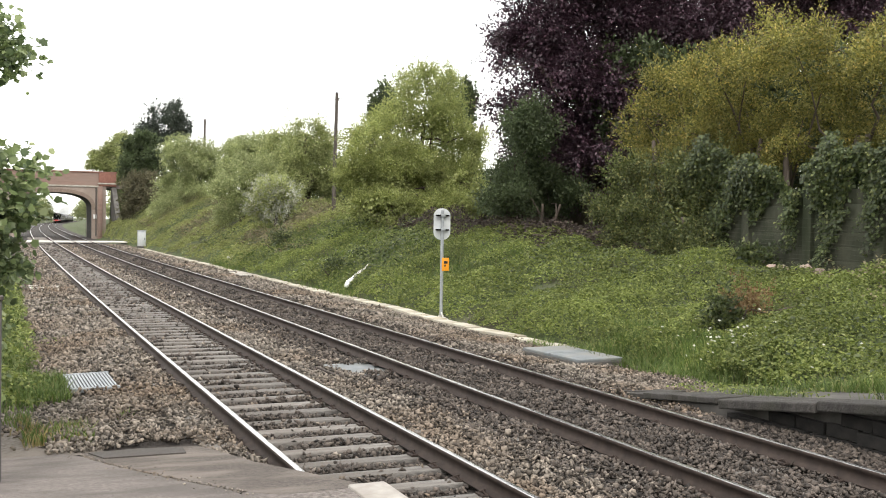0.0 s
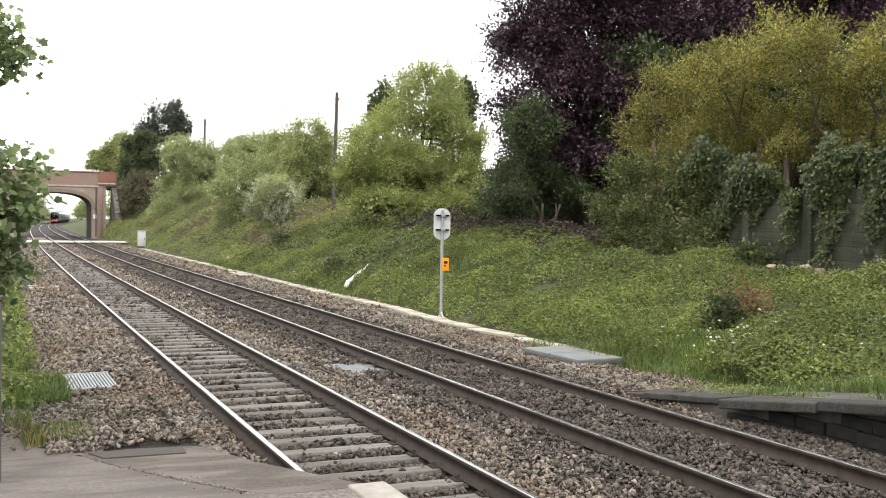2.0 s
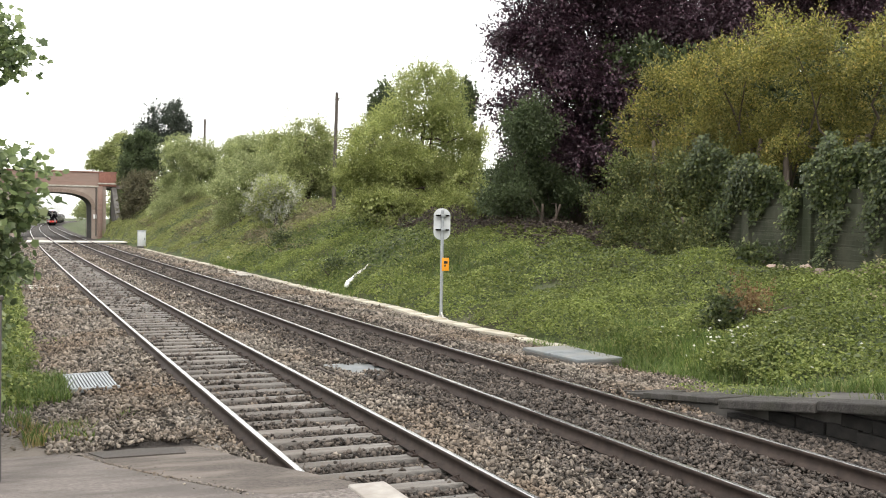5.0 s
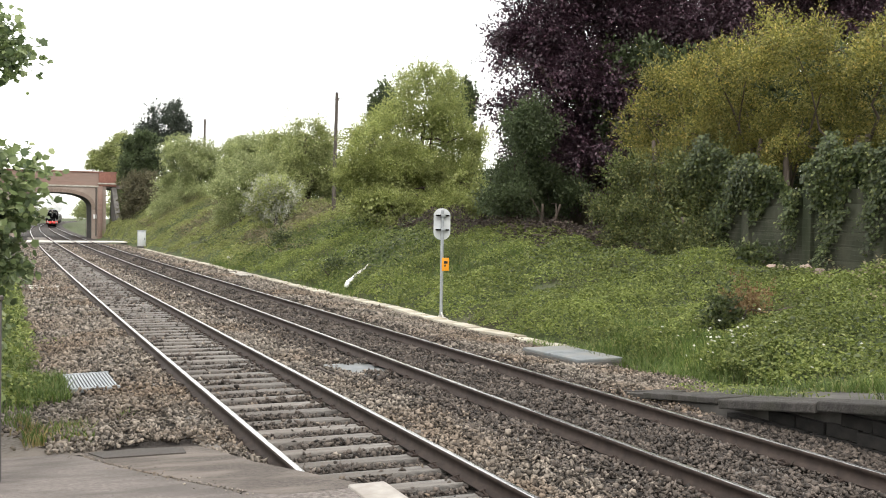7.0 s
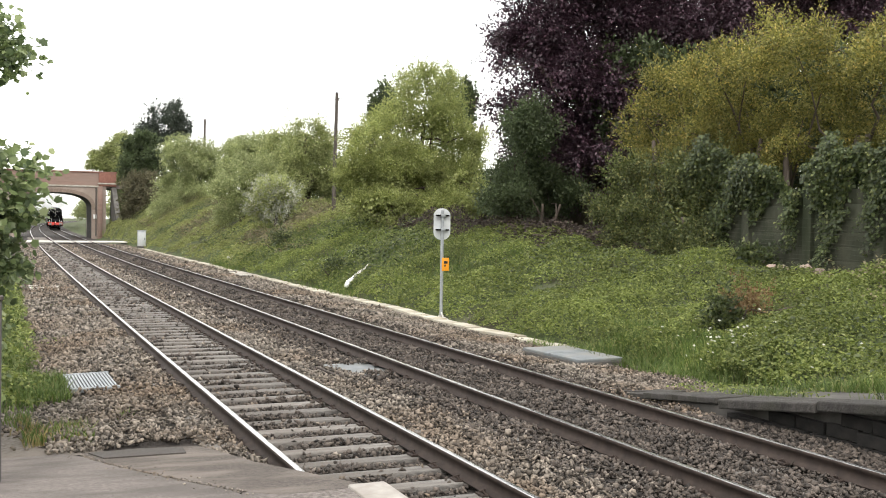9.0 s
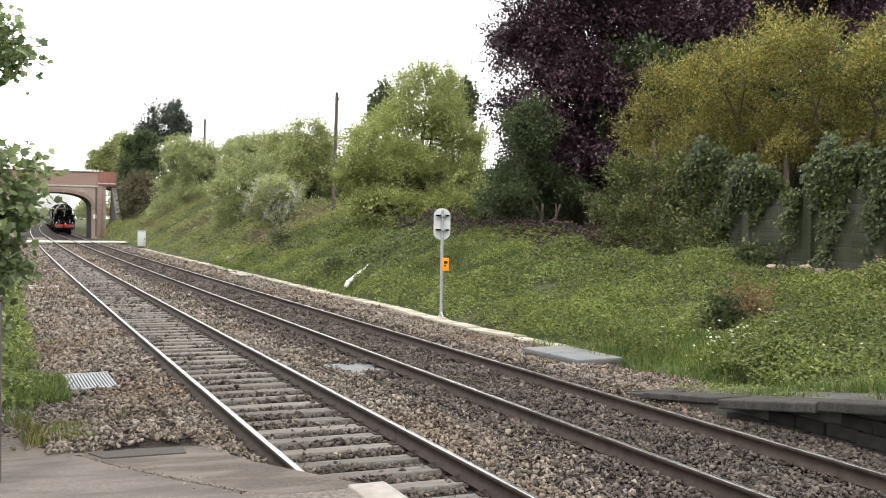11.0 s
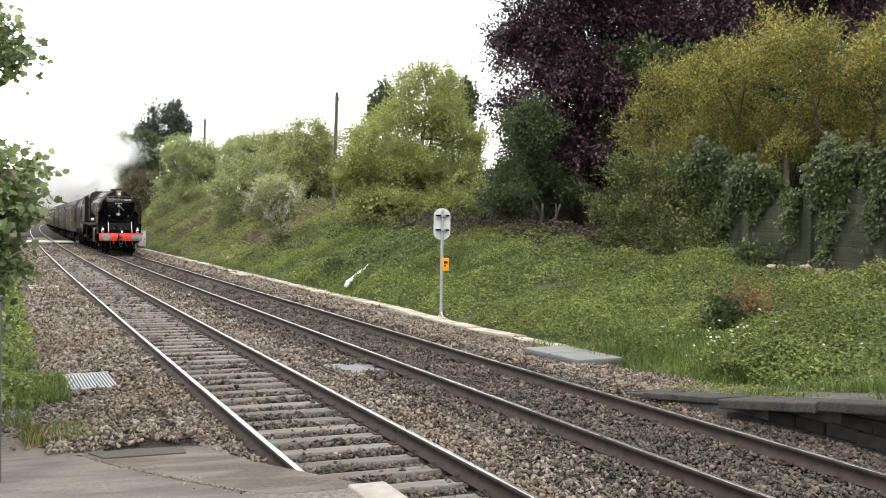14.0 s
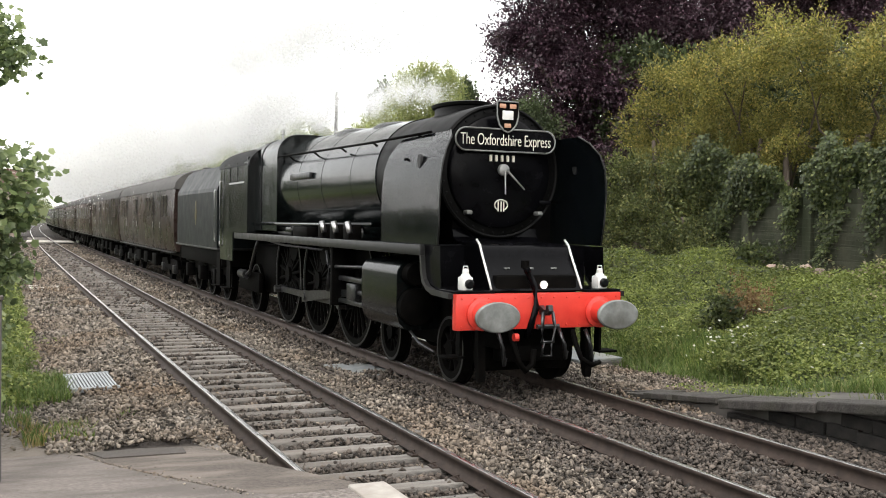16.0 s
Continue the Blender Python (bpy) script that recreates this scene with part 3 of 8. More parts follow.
# ---------------------------------------------------------------- trees and shrubs
def plant_trees():
    build_tree("copper_beech", (20.0, 32.9), 6.5, 0.42,
               [(-2.29, -0.49, 7.60, 1.80, 1.80, 2.22), (-0.03, 0.21, 9.33, 2.54, 2.54, 2.43), (3.16, 0.44, 9.00, 2.75, 2.75, 2.11), (4.14, -2.42, 9.68, 2.75, 2.75, 1.80), (7.66, -2.32, 10.03, 2.64, 2.64, 1.59), (8.31, -5.08, 9.31, 2.01, 2.01, 1.59), (-0.98, 0.53, 5.62, 1.80, 1.80, 1.69), (-1.34, 1.90, 6.35, 0.88, 0.88, 1.36), (0.17, -0.78, 6.09, 2.22, 2.22, 2.22), (-2.24, 1.68, 8.63, 0.85, 0.85, 1.21), (-2.28, 0.10, 4.69, 0.67, 0.67, 1.46), (-0.97, 0.47, 3.61, 1.48, 1.48, 1.16), (1.57, 1.00, 4.14, 1.59, 1.59, 1.27), (-0.62, -0.28, 11.88, 2.96, 2.96, 1.90), (3.70, -0.52, 12.33, 3.38, 3.38, 2.01), (6.44, -4.19, 12.01, 3.38, 3.38, 2.01), (10.61, -4.40, 11.20, 2.11, 2.11, 1.90)],
               "large copper beech with dark purple leaves behind the fence", L_BEECH, 11, per_area=9, leaves=15, leaf=0.125, spread=0.9, lateral=0.25, droop=0.22, ragged=0.3, aspect=0.6, flat=0.8, planar=0.9, shoots=2.0, shoot_len=1.1, clump=0.42, clumps=17, squash=0.48)
    build_tree("overhanging_shrub", (18.2, 24.7), 3.2, 0.1,
               [(-0.62, 0.95, 5.32, 0.85, 0.85, 1.05), (0.00, 0.02, 6.10, 1.03, 1.03, 1.03), (0.81, 2.08, 4.42, 1.16, 1.16, 0.86), (-0.38, -0.46, 3.09, 0.98, 0.98, 0.90), (0.28, 2.17, 2.45, 0.80, 0.80, 0.57), (-0.88, -2.22, 4.50, 1.07, 1.07, 0.84)],
               "tall yellow-green shrub spilling over the concrete fence", L_YELLOW, 21, per_area=24, leaves=13, leaf=0.08, category="shrub", group="shrubs over the fence", stems=3, spread=0.5, lateral=0.3, ragged=0.3, depth=0.2, aspect=0.55, shoots=9, shoot_len=0.65, clump=0.36, clumps=9, squash=0.7)
    build_tree("overhanging_shrub", (18.4, 22.4), 3.2, 0.1,
               [(-0.88, -0.45, 6.20, 1.06, 1.06, 1.06), (0.00, -0.86, 6.58, 1.06, 1.06, 0.94), (1.00, 0.62, 5.27, 1.29, 1.29, 1.00), (-0.34, 0.36, 3.46, 0.86, 0.86, 0.78), (0.38, -0.39, 4.23, 0.93, 0.93, 0.56)],
               "tall yellow-green shrub spilling over the concrete fence", L_YELLOW, 22, per_area=24, leaves=13, leaf=0.08, category="shrub", group="shrubs over the fence", stems=3, spread=0.5, lateral=0.3, ragged=0.3, depth=0.2, aspect=0.55, shoots=9, shoot_len=0.65, clump=0.36, clumps=9, squash=0.7)
    build_tree("overhanging_shrub", (18.6, 19.9), 3.2, 0.1,
               [(-0.98, -0.70, 6.32, 1.07, 1.07, 0.90), (0.00, -1.16, 6.34, 0.98, 0.98, 0.85), (1.00, 0.78, 5.14, 1.27, 1.27, 0.89), (-0.38, 0.28, 4.16, 0.86, 0.86, 0.49)],
               "tall yellow-green shrub spilling over the concrete fence", L_YELLOW, 23, per_area=24, leaves=13, leaf=0.08, category="shrub", group="shrubs over the fence", stems=3, spread=0.5, lateral=0.3, ragged=0.3, depth=0.2, aspect=0.55, shoots=9, shoot_len=0.65, clump=0.36, clumps=9, squash=0.7)
    build_tree("overhanging_shrub", (18.6, 17.0), 3.2, 0.1,
               [(-0.88, -0.35, 6.04, 0.87, 0.87, 0.87), (0.00, -0.79, 5.74, 0.99, 0.99, 0.99), (1.00, 1.45, 4.95, 1.17, 1.17, 0.83), (-0.50, -1.41, 4.30, 0.96, 0.96, 0.96), (0.44, 1.50, 4.17, 0.96, 0.96, 0.55)],
               "tall yellow-green shrub spilling over the concrete fence", L_YELLOW, 24, per_area=24, leaves=13, leaf=0.08, category="shrub", group="shrubs over the fence", stems=3, spread=0.5, lateral=0.3, ragged=0.3, depth=0.2, aspect=0.55, shoots=9, shoot_len=0.65, clump=0.36, clumps=9, squash=0.7)
    for x, y, top, seed in ((16.5, 24.6, 3.4, 27), (16.4, 22.9, 3.2, 28), (16.45, 21.3, 3.4, 29)):
        build_tree("trailing_shrub", (x, y), 1.2, 0.05,
                   [(0, 0, top, 0.75, 0.95, 0.8), (-0.25, 0.4, top - 0.95, 0.65, 0.9, 0.7), (-0.45, -0.3, top - 1.6, 0.6, 0.85, 0.5)],
                   "olive green shrub trailing down over the fence", L_OLIVE, seed, per_area=26, leaves=11, leaf=0.085, category="shrub", group="shrubs before the fence", stems=3, spread=0.5, lateral=0.3, ragged=0.35, depth=0.25, shoots=8, shoot_len=0.55, clump=0.42, clumps=9)
    build_tree("dark_bush", (17.2, 30.7), 1.2, 0.06,
               [(-0.73, -0.61, 5.44, 0.93, 0.93, 0.82), (-0.63, 0.34, 4.36, 0.90, 0.90, 0.93), (0.74, 1.16, 3.35, 1.32, 1.32, 0.93), (-1.25, 0.15, 3.08, 0.78, 0.78, 0.82)],
               "dark green bush in the shade of the copper beech", L_DARK, 31, per_area=30, leaves=15, leaf=0.095, category="bush", stems=3, spread=0.6, shoots=4, shoot_len=0.5, clump=0.45, clumps=12)
    build_tree("hedgerow", (22.5, 46.7), 1.6, 0.1,
               [(-0.75, 26.70, 3.95, 2.53, 2.53, 1.69), (0.00, 18.55, 3.83, 2.30, 2.30, 1.72), (0.75, 12.14, 3.74, 2.11, 2.11, 1.58), (-0.44, 2.61, 3.70, 2.10, 2.10, 1.50), (0.44, -0.99, 3.65, 1.99, 1.99, 1.56), (-1.00, -8.19, 3.59, 1.95, 1.95, 1.46), (0.00, -10.25, 3.57, 2.12, 2.12, 1.53), (1.00, -12.08, 3.33, 1.83, 1.83, 1.37), (-0.50, -17.08, 3.41, 1.80, 1.80, 1.40), (0.50, -18.88, 3.59, 1.74, 1.74, 1.35), (-1.00, -23.67, 3.58, 1.49, 1.49, 1.16), (0.00, -25.24, 3.72, 1.44, 1.44, 1.12), (-1.50, -14.59, 5.43, 1.47, 1.47, 1.30), (-1.50, -14.52, 7.42, 1.48, 1.48, 1.31), (-1.00, -16.54, 5.31, 1.41, 1.41, 1.25), (-1.00, -16.47, 7.23, 1.41, 1.41, 1.25), (-0.50, -18.28, 5.21, 1.36, 1.36, 1.20), (-0.50, -18.22, 7.05, 1.36, 1.36, 1.20), (-1.50, -21.64, 4.93, 1.22, 1.22, 1.08), (-1.50, -21.58, 6.58, 1.22, 1.22, 1.08), (-1.00, -22.93, 4.86, 1.18, 1.18, 1.05), (-1.00, -22.88, 6.47, 1.19, 1.19, 1.05), (-0.50, -24.12, 4.80, 1.15, 1.15, 1.02), (-0.50, -24.06, 6.36, 1.15, 1.15, 1.02), (-1.50, -26.64, 4.58, 1.04, 1.04, 0.92), (-1.50, -26.59, 5.99, 1.04, 1.04, 0.93), (-1.00, -27.55, 4.54, 1.02, 1.02, 0.90), (-1.00, -27.50, 5.92, 1.02, 1.02, 0.90), (-0.50, -28.40, 4.50, 1.00, 1.00, 0.88), (-0.50, -28.35, 5.85, 1.00, 1.00, 0.88)],
               "tangled dark green hedge behind the fence", L_DARK, 32, per_area=8, leaves=10, leaf=0.2, category="hedge", stems=12, spread=0.8, clump=0.45, clumps=12)
    build_tree("young_ash", (18.2, 44.5), 5.0, 0.14,
               [(0.03, -0.76, 8.73, 0.85, 0.85, 1.20), (-0.52, 0.40, 8.30, 0.80, 0.80, 1.07), (1.55, 0.31, 8.42, 0.75, 0.75, 1.12), (-0.18, -0.61, 6.90, 1.66, 1.66, 1.20), (1.69, 0.04, 6.65, 1.20, 1.20, 1.33), (-1.46, -0.64, 6.44, 1.28, 1.28, 1.28), (2.38, -0.94, 5.94, 0.64, 0.64, 1.20), (1.31, 1.15, 5.07, 2.00, 2.00, 1.47)],
               "slender light green ash tree on the bank", L_LIGHT, 41, per_area=19, leaves=16, leaf=0.12, spread=1.0, lateral=0.2, ragged=0.5, depth=0.34, aspect=0.5, shoots=5, shoot_len=0.8, clump=0.38, clumps=11, gaps=-0.3, grain=1.1)
    build_tree("elder_bush", (16.5, 43.0), 2.4, 0.12,
               [(-1.54, -0.40, 5.38, 1.07, 1.07, 1.18), (-0.01, 0.08, 4.58, 1.48, 1.48, 1.33), (1.98, 0.83, 3.89, 1.79, 1.79, 1.41), (-1.59, 0.16, 3.64, 1.07, 1.07, 1.28), (3.07, -0.60, 3.75, 1.28, 1.28, 1.23), (-0.77, -1.28, 2.72, 1.74, 1.74, 0.82), (2.34, -1.00, 2.78, 1.66, 1.66, 0.77)],
               "broad yellow-green elder bush on the bank", L_LIGHT, 42, per_area=18, leaves=18, leaf=0.115, category="bush", stems=3, spread=0.6, ragged=0.4, shoots=5, shoot_len=0.6, clump=0.4, clumps=13, gaps=-0.45, grain=1.2)
    build_tree("poplar", (43.9, 122.9), 9, 0.22,
               [(-0.23, -0.28, 15.76, 0.58, 0.58, 2.89), (1.48, -0.37, 16.93, 1.30, 1.30, 3.04)],
               "tall dark columnar poplars beyond the bank", L_DARK, 51, per_area=9, leaves=10, leaf=0.4, group="poplars", spread=1.0, ragged=0.2, stems=2)
    build_tree("poplar", (46.5, 99.9), 9, 0.22,
               [(-0.37, -0.47, 14.71, 0.80, 0.80, 2.94), (-0.59, 0.48, 14.18, 0.43, 0.43, 2.45)],
               "tall dark columnar poplars beyond the bank", L_DARK, 52, per_area=9, leaves=10, leaf=0.4, group="poplars", spread=1.0, ragged=0.2, stems=2)
    build_tree("hawthorn", (18.7, 65.0), 3.0, 0.16,
               [(-0.60, -1.26, 7.15, 1.71, 1.71, 1.49), (0.91, -0.33, 5.61, 1.34, 1.34, 2.16), (-1.21, 2.10, 6.97, 1.34, 1.34, 1.27), (-1.06, -0.30, 4.81, 2.16, 2.16, 1.42), (2.04, -0.25, 4.15, 1.12, 1.12, 1.68)],
               "rounded green hawthorn on the bank", L_MID, 61, per_area=13, leaves=18, leaf=0.145, spread=0.9, ragged=0.4, shoots=2.6, shoot_len=0.9, clump=0.4, clumps=14, gaps=-0.5)
    build_tree("hawthorn", (19.8, 85.3), 3.0, 0.16,
               [(-0.15, -1.46, 8.21, 1.91, 1.91, 1.34), (-1.11, 0.59, 8.01, 1.43, 1.43, 1.05), (1.67, 0.99, 7.08, 2.15, 2.15, 1.43), (-1.48, -0.07, 6.44, 1.43, 1.43, 1.43)],
               "green hawthorn with pale new leaves on the bank", L_GREY, 62, per_area=10, leaves=18, leaf=0.165, spread=0.9, ragged=0.4, shoots=2.6, shoot_len=0.9, clump=0.4, clumps=14, gaps=-0.5)
    build_tree("sallow_bush", (14.9, 65.5), 2.2, 0.12,
               [(-0.35, -1.42, 4.33, 1.91, 1.91, 1.69), (-1.08, 0.52, 3.63, 1.39, 1.39, 1.39), (1.62, 0.99, 5.28, 1.47, 1.47, 1.10), (1.82, -1.60, 2.40, 2.20, 2.20, 0.66), (4.25, -1.02, 2.62, 1.84, 1.84, 0.73)],
               "pale grey-green sallow bush on the bank", L_GREY, 63, per_area=13, leaves=18, leaf=0.13, category="bush", stems=3, spread=0.8, ragged=0.4, shoots=2.6, shoot_len=0.8, clump=0.4, clumps=14, gaps=-0.5)
    may = build_tree("may_bush", (14.3, 56.0), 1.7, 0.09, [(-0.31, -1.14, 3.60, 1.20, 1.20, 1.14), (-0.82, 0.38, 2.98, 0.79, 0.79, 0.82)],
                     "may bush covered with white blossom", L_MID, 64, per_area=16, leaves=9, leaf=0.17, category="bush", stems=2, spread=0.5)
    lobes = [(a, b, c - may.location.z, d * 1.04, e * 1.04, f * 1.04) for a, b, c, d, e, f in [(-0.31, -1.14, 3.60, 1.20, 1.20, 1.14), (-0.82, 0.38, 2.98, 0.79, 0.79, 0.82)]]
    bl = new("blossom", crown_mesh("blossom", lobes, 30, 7, 0.085, L_BLOSSOM, 65, spread=0.4, aspect=0.9))
    bl.parent = may
    build_tree("willow", (16.3, 96.6), 3.4, 0.2,
               [(-0.28, -1.35, 7.56, 2.22, 2.22, 2.11), (1.67, -0.60, 6.36, 1.80, 1.80, 2.54), (-0.98, 2.15, 4.50, 1.80, 1.80, 2.11), (0.58, -1.02, 3.69, 2.75, 2.75, 2.01), (-1.68, 1.58, 2.61, 1.59, 1.59, 1.16), (2.36, -2.64, 2.67, 1.59, 1.59, 1.06)],
               "grey-green willow at the foot of the bank", L_GREY, 66, per_area=9, leaves=18, leaf=0.19, spread=1.0, droop=0.4, ragged=0.34, aspect=0.4, shoots=1.2, shoot_len=0.8, clump=0.42, clumps=16)
    build_tree("pine", (20.9, 143.9), 9, 0.35,
               [(0.58, -1.63, 16.44, 2.57, 2.57, 1.71), (-1.82, 1.02, 14.84, 2.18, 2.18, 1.17), (2.71, 0.67, 14.66, 1.71, 1.71, 1.09), (-0.50, -0.42, 13.40, 2.96, 2.96, 1.25), (1.47, 0.26, 17.91, 1.09, 1.09, 0.78)],
               "dark green pine tree with a broad flat top", L_PINE, 68, per_area=8, leaves=18, leaf=0.3, spread=1.3, ragged=0.65, aspect=0.3, planar=0.9, shoots=1.2, shoot_len=1.1, clump=0.34, clumps=9, squash=0.5, gaps=-0.3, grain=0.6)
    build_tree("hedgerow_tree", (16.5, 130.4), 5, 0.25,
               [(-0.54, -1.23, 10.44, 1.96, 1.96, 2.24), (0.69, -0.23, 6.78, 1.68, 1.68, 3.64), (-1.13, 2.14, 8.35, 1.40, 1.40, 2.10)],
               "dark leafy tree beside the road bridge", L_DARK, 71, per_area=7, leaves=16, leaf=0.27, group="trees by the bridge", spread=1.1, ragged=0.3, clump=0.42, clumps=14)
    build_tree("hedgerow_tree", (15.7, 159.2), 5, 0.25,
               [(-0.18, -1.41, 10.94, 2.03, 2.03, 2.20), (-2.04, 1.03, 10.48, 1.61, 1.61, 1.52), (1.84, 1.06, 13.44, 1.52, 1.52, 1.52), (1.07, -1.22, 7.80, 2.11, 2.11, 2.54)],
               "fresh green tree behind the road bridge", L_MID, 72, per_area=7, leaves=16, leaf=0.29, group="trees by the bridge", spread=1.1, ragged=0.3, clump=0.42, clumps=14)
    build_tree("bare_bush", (14.2, 116.6), 2.5, 0.12,
               [(-0.02, -1.54, 5.07, 2.24, 2.24, 2.62), (-0.58, 0.29, 2.91, 1.56, 1.56, 1.37), (1.90, 0.83, 2.96, 1.50, 1.50, 1.25)],
               "brownish twiggy bush beside the bridge", L_TWIG, 76, per_area=9, leaves=10, leaf=0.3, category="bush", stems=3, spread=1.0, aspect=0.35)
    # far trees seen under and beyond the arch
    for i, (x, y, k, seed) in enumerate([(22, 205, 0.9, 81), (34, 262, 1.0, 82), (20, 176, 0.62, 83), (44, 330, 1.2, 84), (62, 420, 1.6, 85), (16, 470, 1.6, 86), (-6, 500, 1.7, 87), (40, 520, 1.8, 88), (-10, 260, 1.2, 89), (-30, 430, 1.6, 90)]):
        build_tree("far_tree", (x, y), 3.4 * k, 0.2 * k, [(0, 0, 4.0 * k, 3.2 * k, 3.6 * k, 2.4 * k), (-1.5 * k, 0, 2.2 * k, 2.6 * k, 3.2 * k, 1.9 * k), (2.0 * k, 1, 2.6 * k, 2.8 * k, 3.4 * k, 2.2 * k)],
                   "far green tree beyond the bridge", L_GREY, seed, per_area=1.5, leaves=9, leaf=0.55, group="trees beyond the bridge", spread=1.6, local=True)


plant_trees()


def plant_near_sycamore():
    """Boughs of a sycamore that hang into view beside the platform; five-lobed leaves."""
    rng = np.random.default_rng(7)
    at = (-2.03, 11.4)
    z = float(ground_z(*at)) - 0.1
    tree = empty("sycamore", pose(at[0], at[1], z), "sycamore with broad green leaves overhanging the platform end", "tree")
    lobes = [(1.42, 0, 4.2, 0.86, 0.9, 0.36), (0.6, 0, 3.6, 1.0, 0.9, 0.25), (1.36, 0.1, 2.88, 0.85, 0.9, 0.36), (1.52, 0, 2.42, 0.85, 0.9, 0.34), (1.34, 0.1, 1.9, 0.9, 0.95, 0.36), (1.2, 0.1, 1.35, 0.9, 0.95, 0.5), (1.1, 0, 0.75, 0.85, 0.9, 0.5)]
    bm = bmesh.new()
    add_tube(bm, limb_points((-1.35, 0.3, 0), (-0.9, 0, 5.2), rng, 7, 0.05), [0.2, 0.17, 0.15, 0.13, 0.11, 0.08, 0.05], 10)
    for cx, cy, cz, rx, ry, rz in lobes:
        add_tube(bm, limb_points((-1.15, 0.1, max(0.8, cz - 0.9)), (cx + rx * 0.5, cy, cz), rng, 6, 0.15), [0.05, 0.04, 0.032, 0.024, 0.016, 0.008], 6)
    part("trunk", bm, M_BARK, tree)
    P, D = sprays(lobes, 185, rng, 0.34, 0.2, 3)
    keep = lump(P * 1.8, 12) + rng.normal(size=len(P)) * 0.1 > -0.55
    P, D = P[keep], D[keep]
    m = 6
    pos = np.repeat(P, m, 0)
    n = len(pos)
    pos = pos + rng.normal(size=(n, 3)) * 0.075
    axis = unit(np.repeat(D, m, 0) * 0.5 + rng.normal(size=(n, 3)) * 0.7 + np.array([0.1, 0, -0.35]))
    normal = unit(rng.normal(size=(n, 3)) * 0.6 + np.array([0.1, -0.45, 0.8]))
    side = unit(np.cross(axis, normal))
    up = np.cross(side, axis)
    s = 0.078 * rng.uniform(0.5, 1.25, n)
    outline = [(0, 0, 0), (0.46, 0.14, 0.05), (0.42, 0.38, 0.03), (0.56, 0.60, 0.07), (0.30, 0.74, 0.02), (0.0, 1.05, -0.08), (-0.30, 0.74, 0.02), (-0.56, 0.60, 0.07), (-0.42, 0.38, 0.03), (-0.46, 0.14, 0.05)]
    v = np.stack([pos + (side * a + axis * b + up * c) * s[:, None] for a, b, c in outline], 1).reshape(-1, 3)
    b = np.arange(n)[:, None] * 10
    f = np.concatenate([b + np.array([t]) for t in ((0, 1, 2), (0, 2, 4), (2, 3, 4), (0, 4, 6), (4, 5, 6), (0, 6, 8), (6, 7, 8), (0, 8, 9))], 0)
    crown = new("crown", mesh_np("crown", v, f, L_SYC))
    crown.parent = tree


plant_near_sycamore()


def plant_unseen_trees():
    """Unseen bushes and trees, added to close the place and darken the train's reflections."""
    rng = random.Random(5)
    for k in range(13):
        y = -62 + k * 15
        build_tree("unseen_bush", (-14.5 + rng.uniform(-1, 1), y), 1.6, 0.15,
                   [(0, 0, 1.2, 1.8, 5.5, 0.9), (0.3, 4, 1.0, 1.6, 5.0, 0.8), (0, -4, 1.0, 1.6, 5.0, 0.9)],
                   "broad green bush behind the platform, unseen, added for dark reflections", L_DARK, 300 + k, per_area=2, leaves=8, leaf=0.5, group="bushes behind the platform", category="bush", spread=0.8, local=True)


    # taller unseen trees further along that side and on the bank behind the viewer
    for k in range(10):
        build_tree("unseen_tree", (-15.5 + rng.uniform(-1, 1), 92 + k * 19), 4.0, 0.25,
                   [(0, 0, 5.8, 3.6, 8.0, 3.2), (0.5, 4, 2.8, 3.2, 7.0, 2.6), (0, -4, 2.8, 3.2, 7.0, 2.6)],
                   "broad green tree on the platform side, unseen, added for dark reflections", L_DARK, 330 + k, per_area=1.0, leaves=8, leaf=0.8, group="trees on the platform side", spread=1.2, local=True)
    for k in range(7):
        build_tree("unseen_bank_tree", (19.0 + rng.uniform(-1, 1.5), 3.0 - k * 10.5), 3.6, 0.22,
                   [(0, 0, 4.8, 3.2, 4.6, 2.8), (-0.5, 3, 2.4, 2.6, 4.0, 2.2), (0, -3, 2.6, 2.8, 4.0, 2.2)],
                   "broad green tree behind the viewer, unseen, added for dark reflections", L_DARK, 350 + k, per_area=1.4, leaves=8, leaf=0.6, group="trees on the bank", spread=1.0, local=True)


plant_unseen_trees()


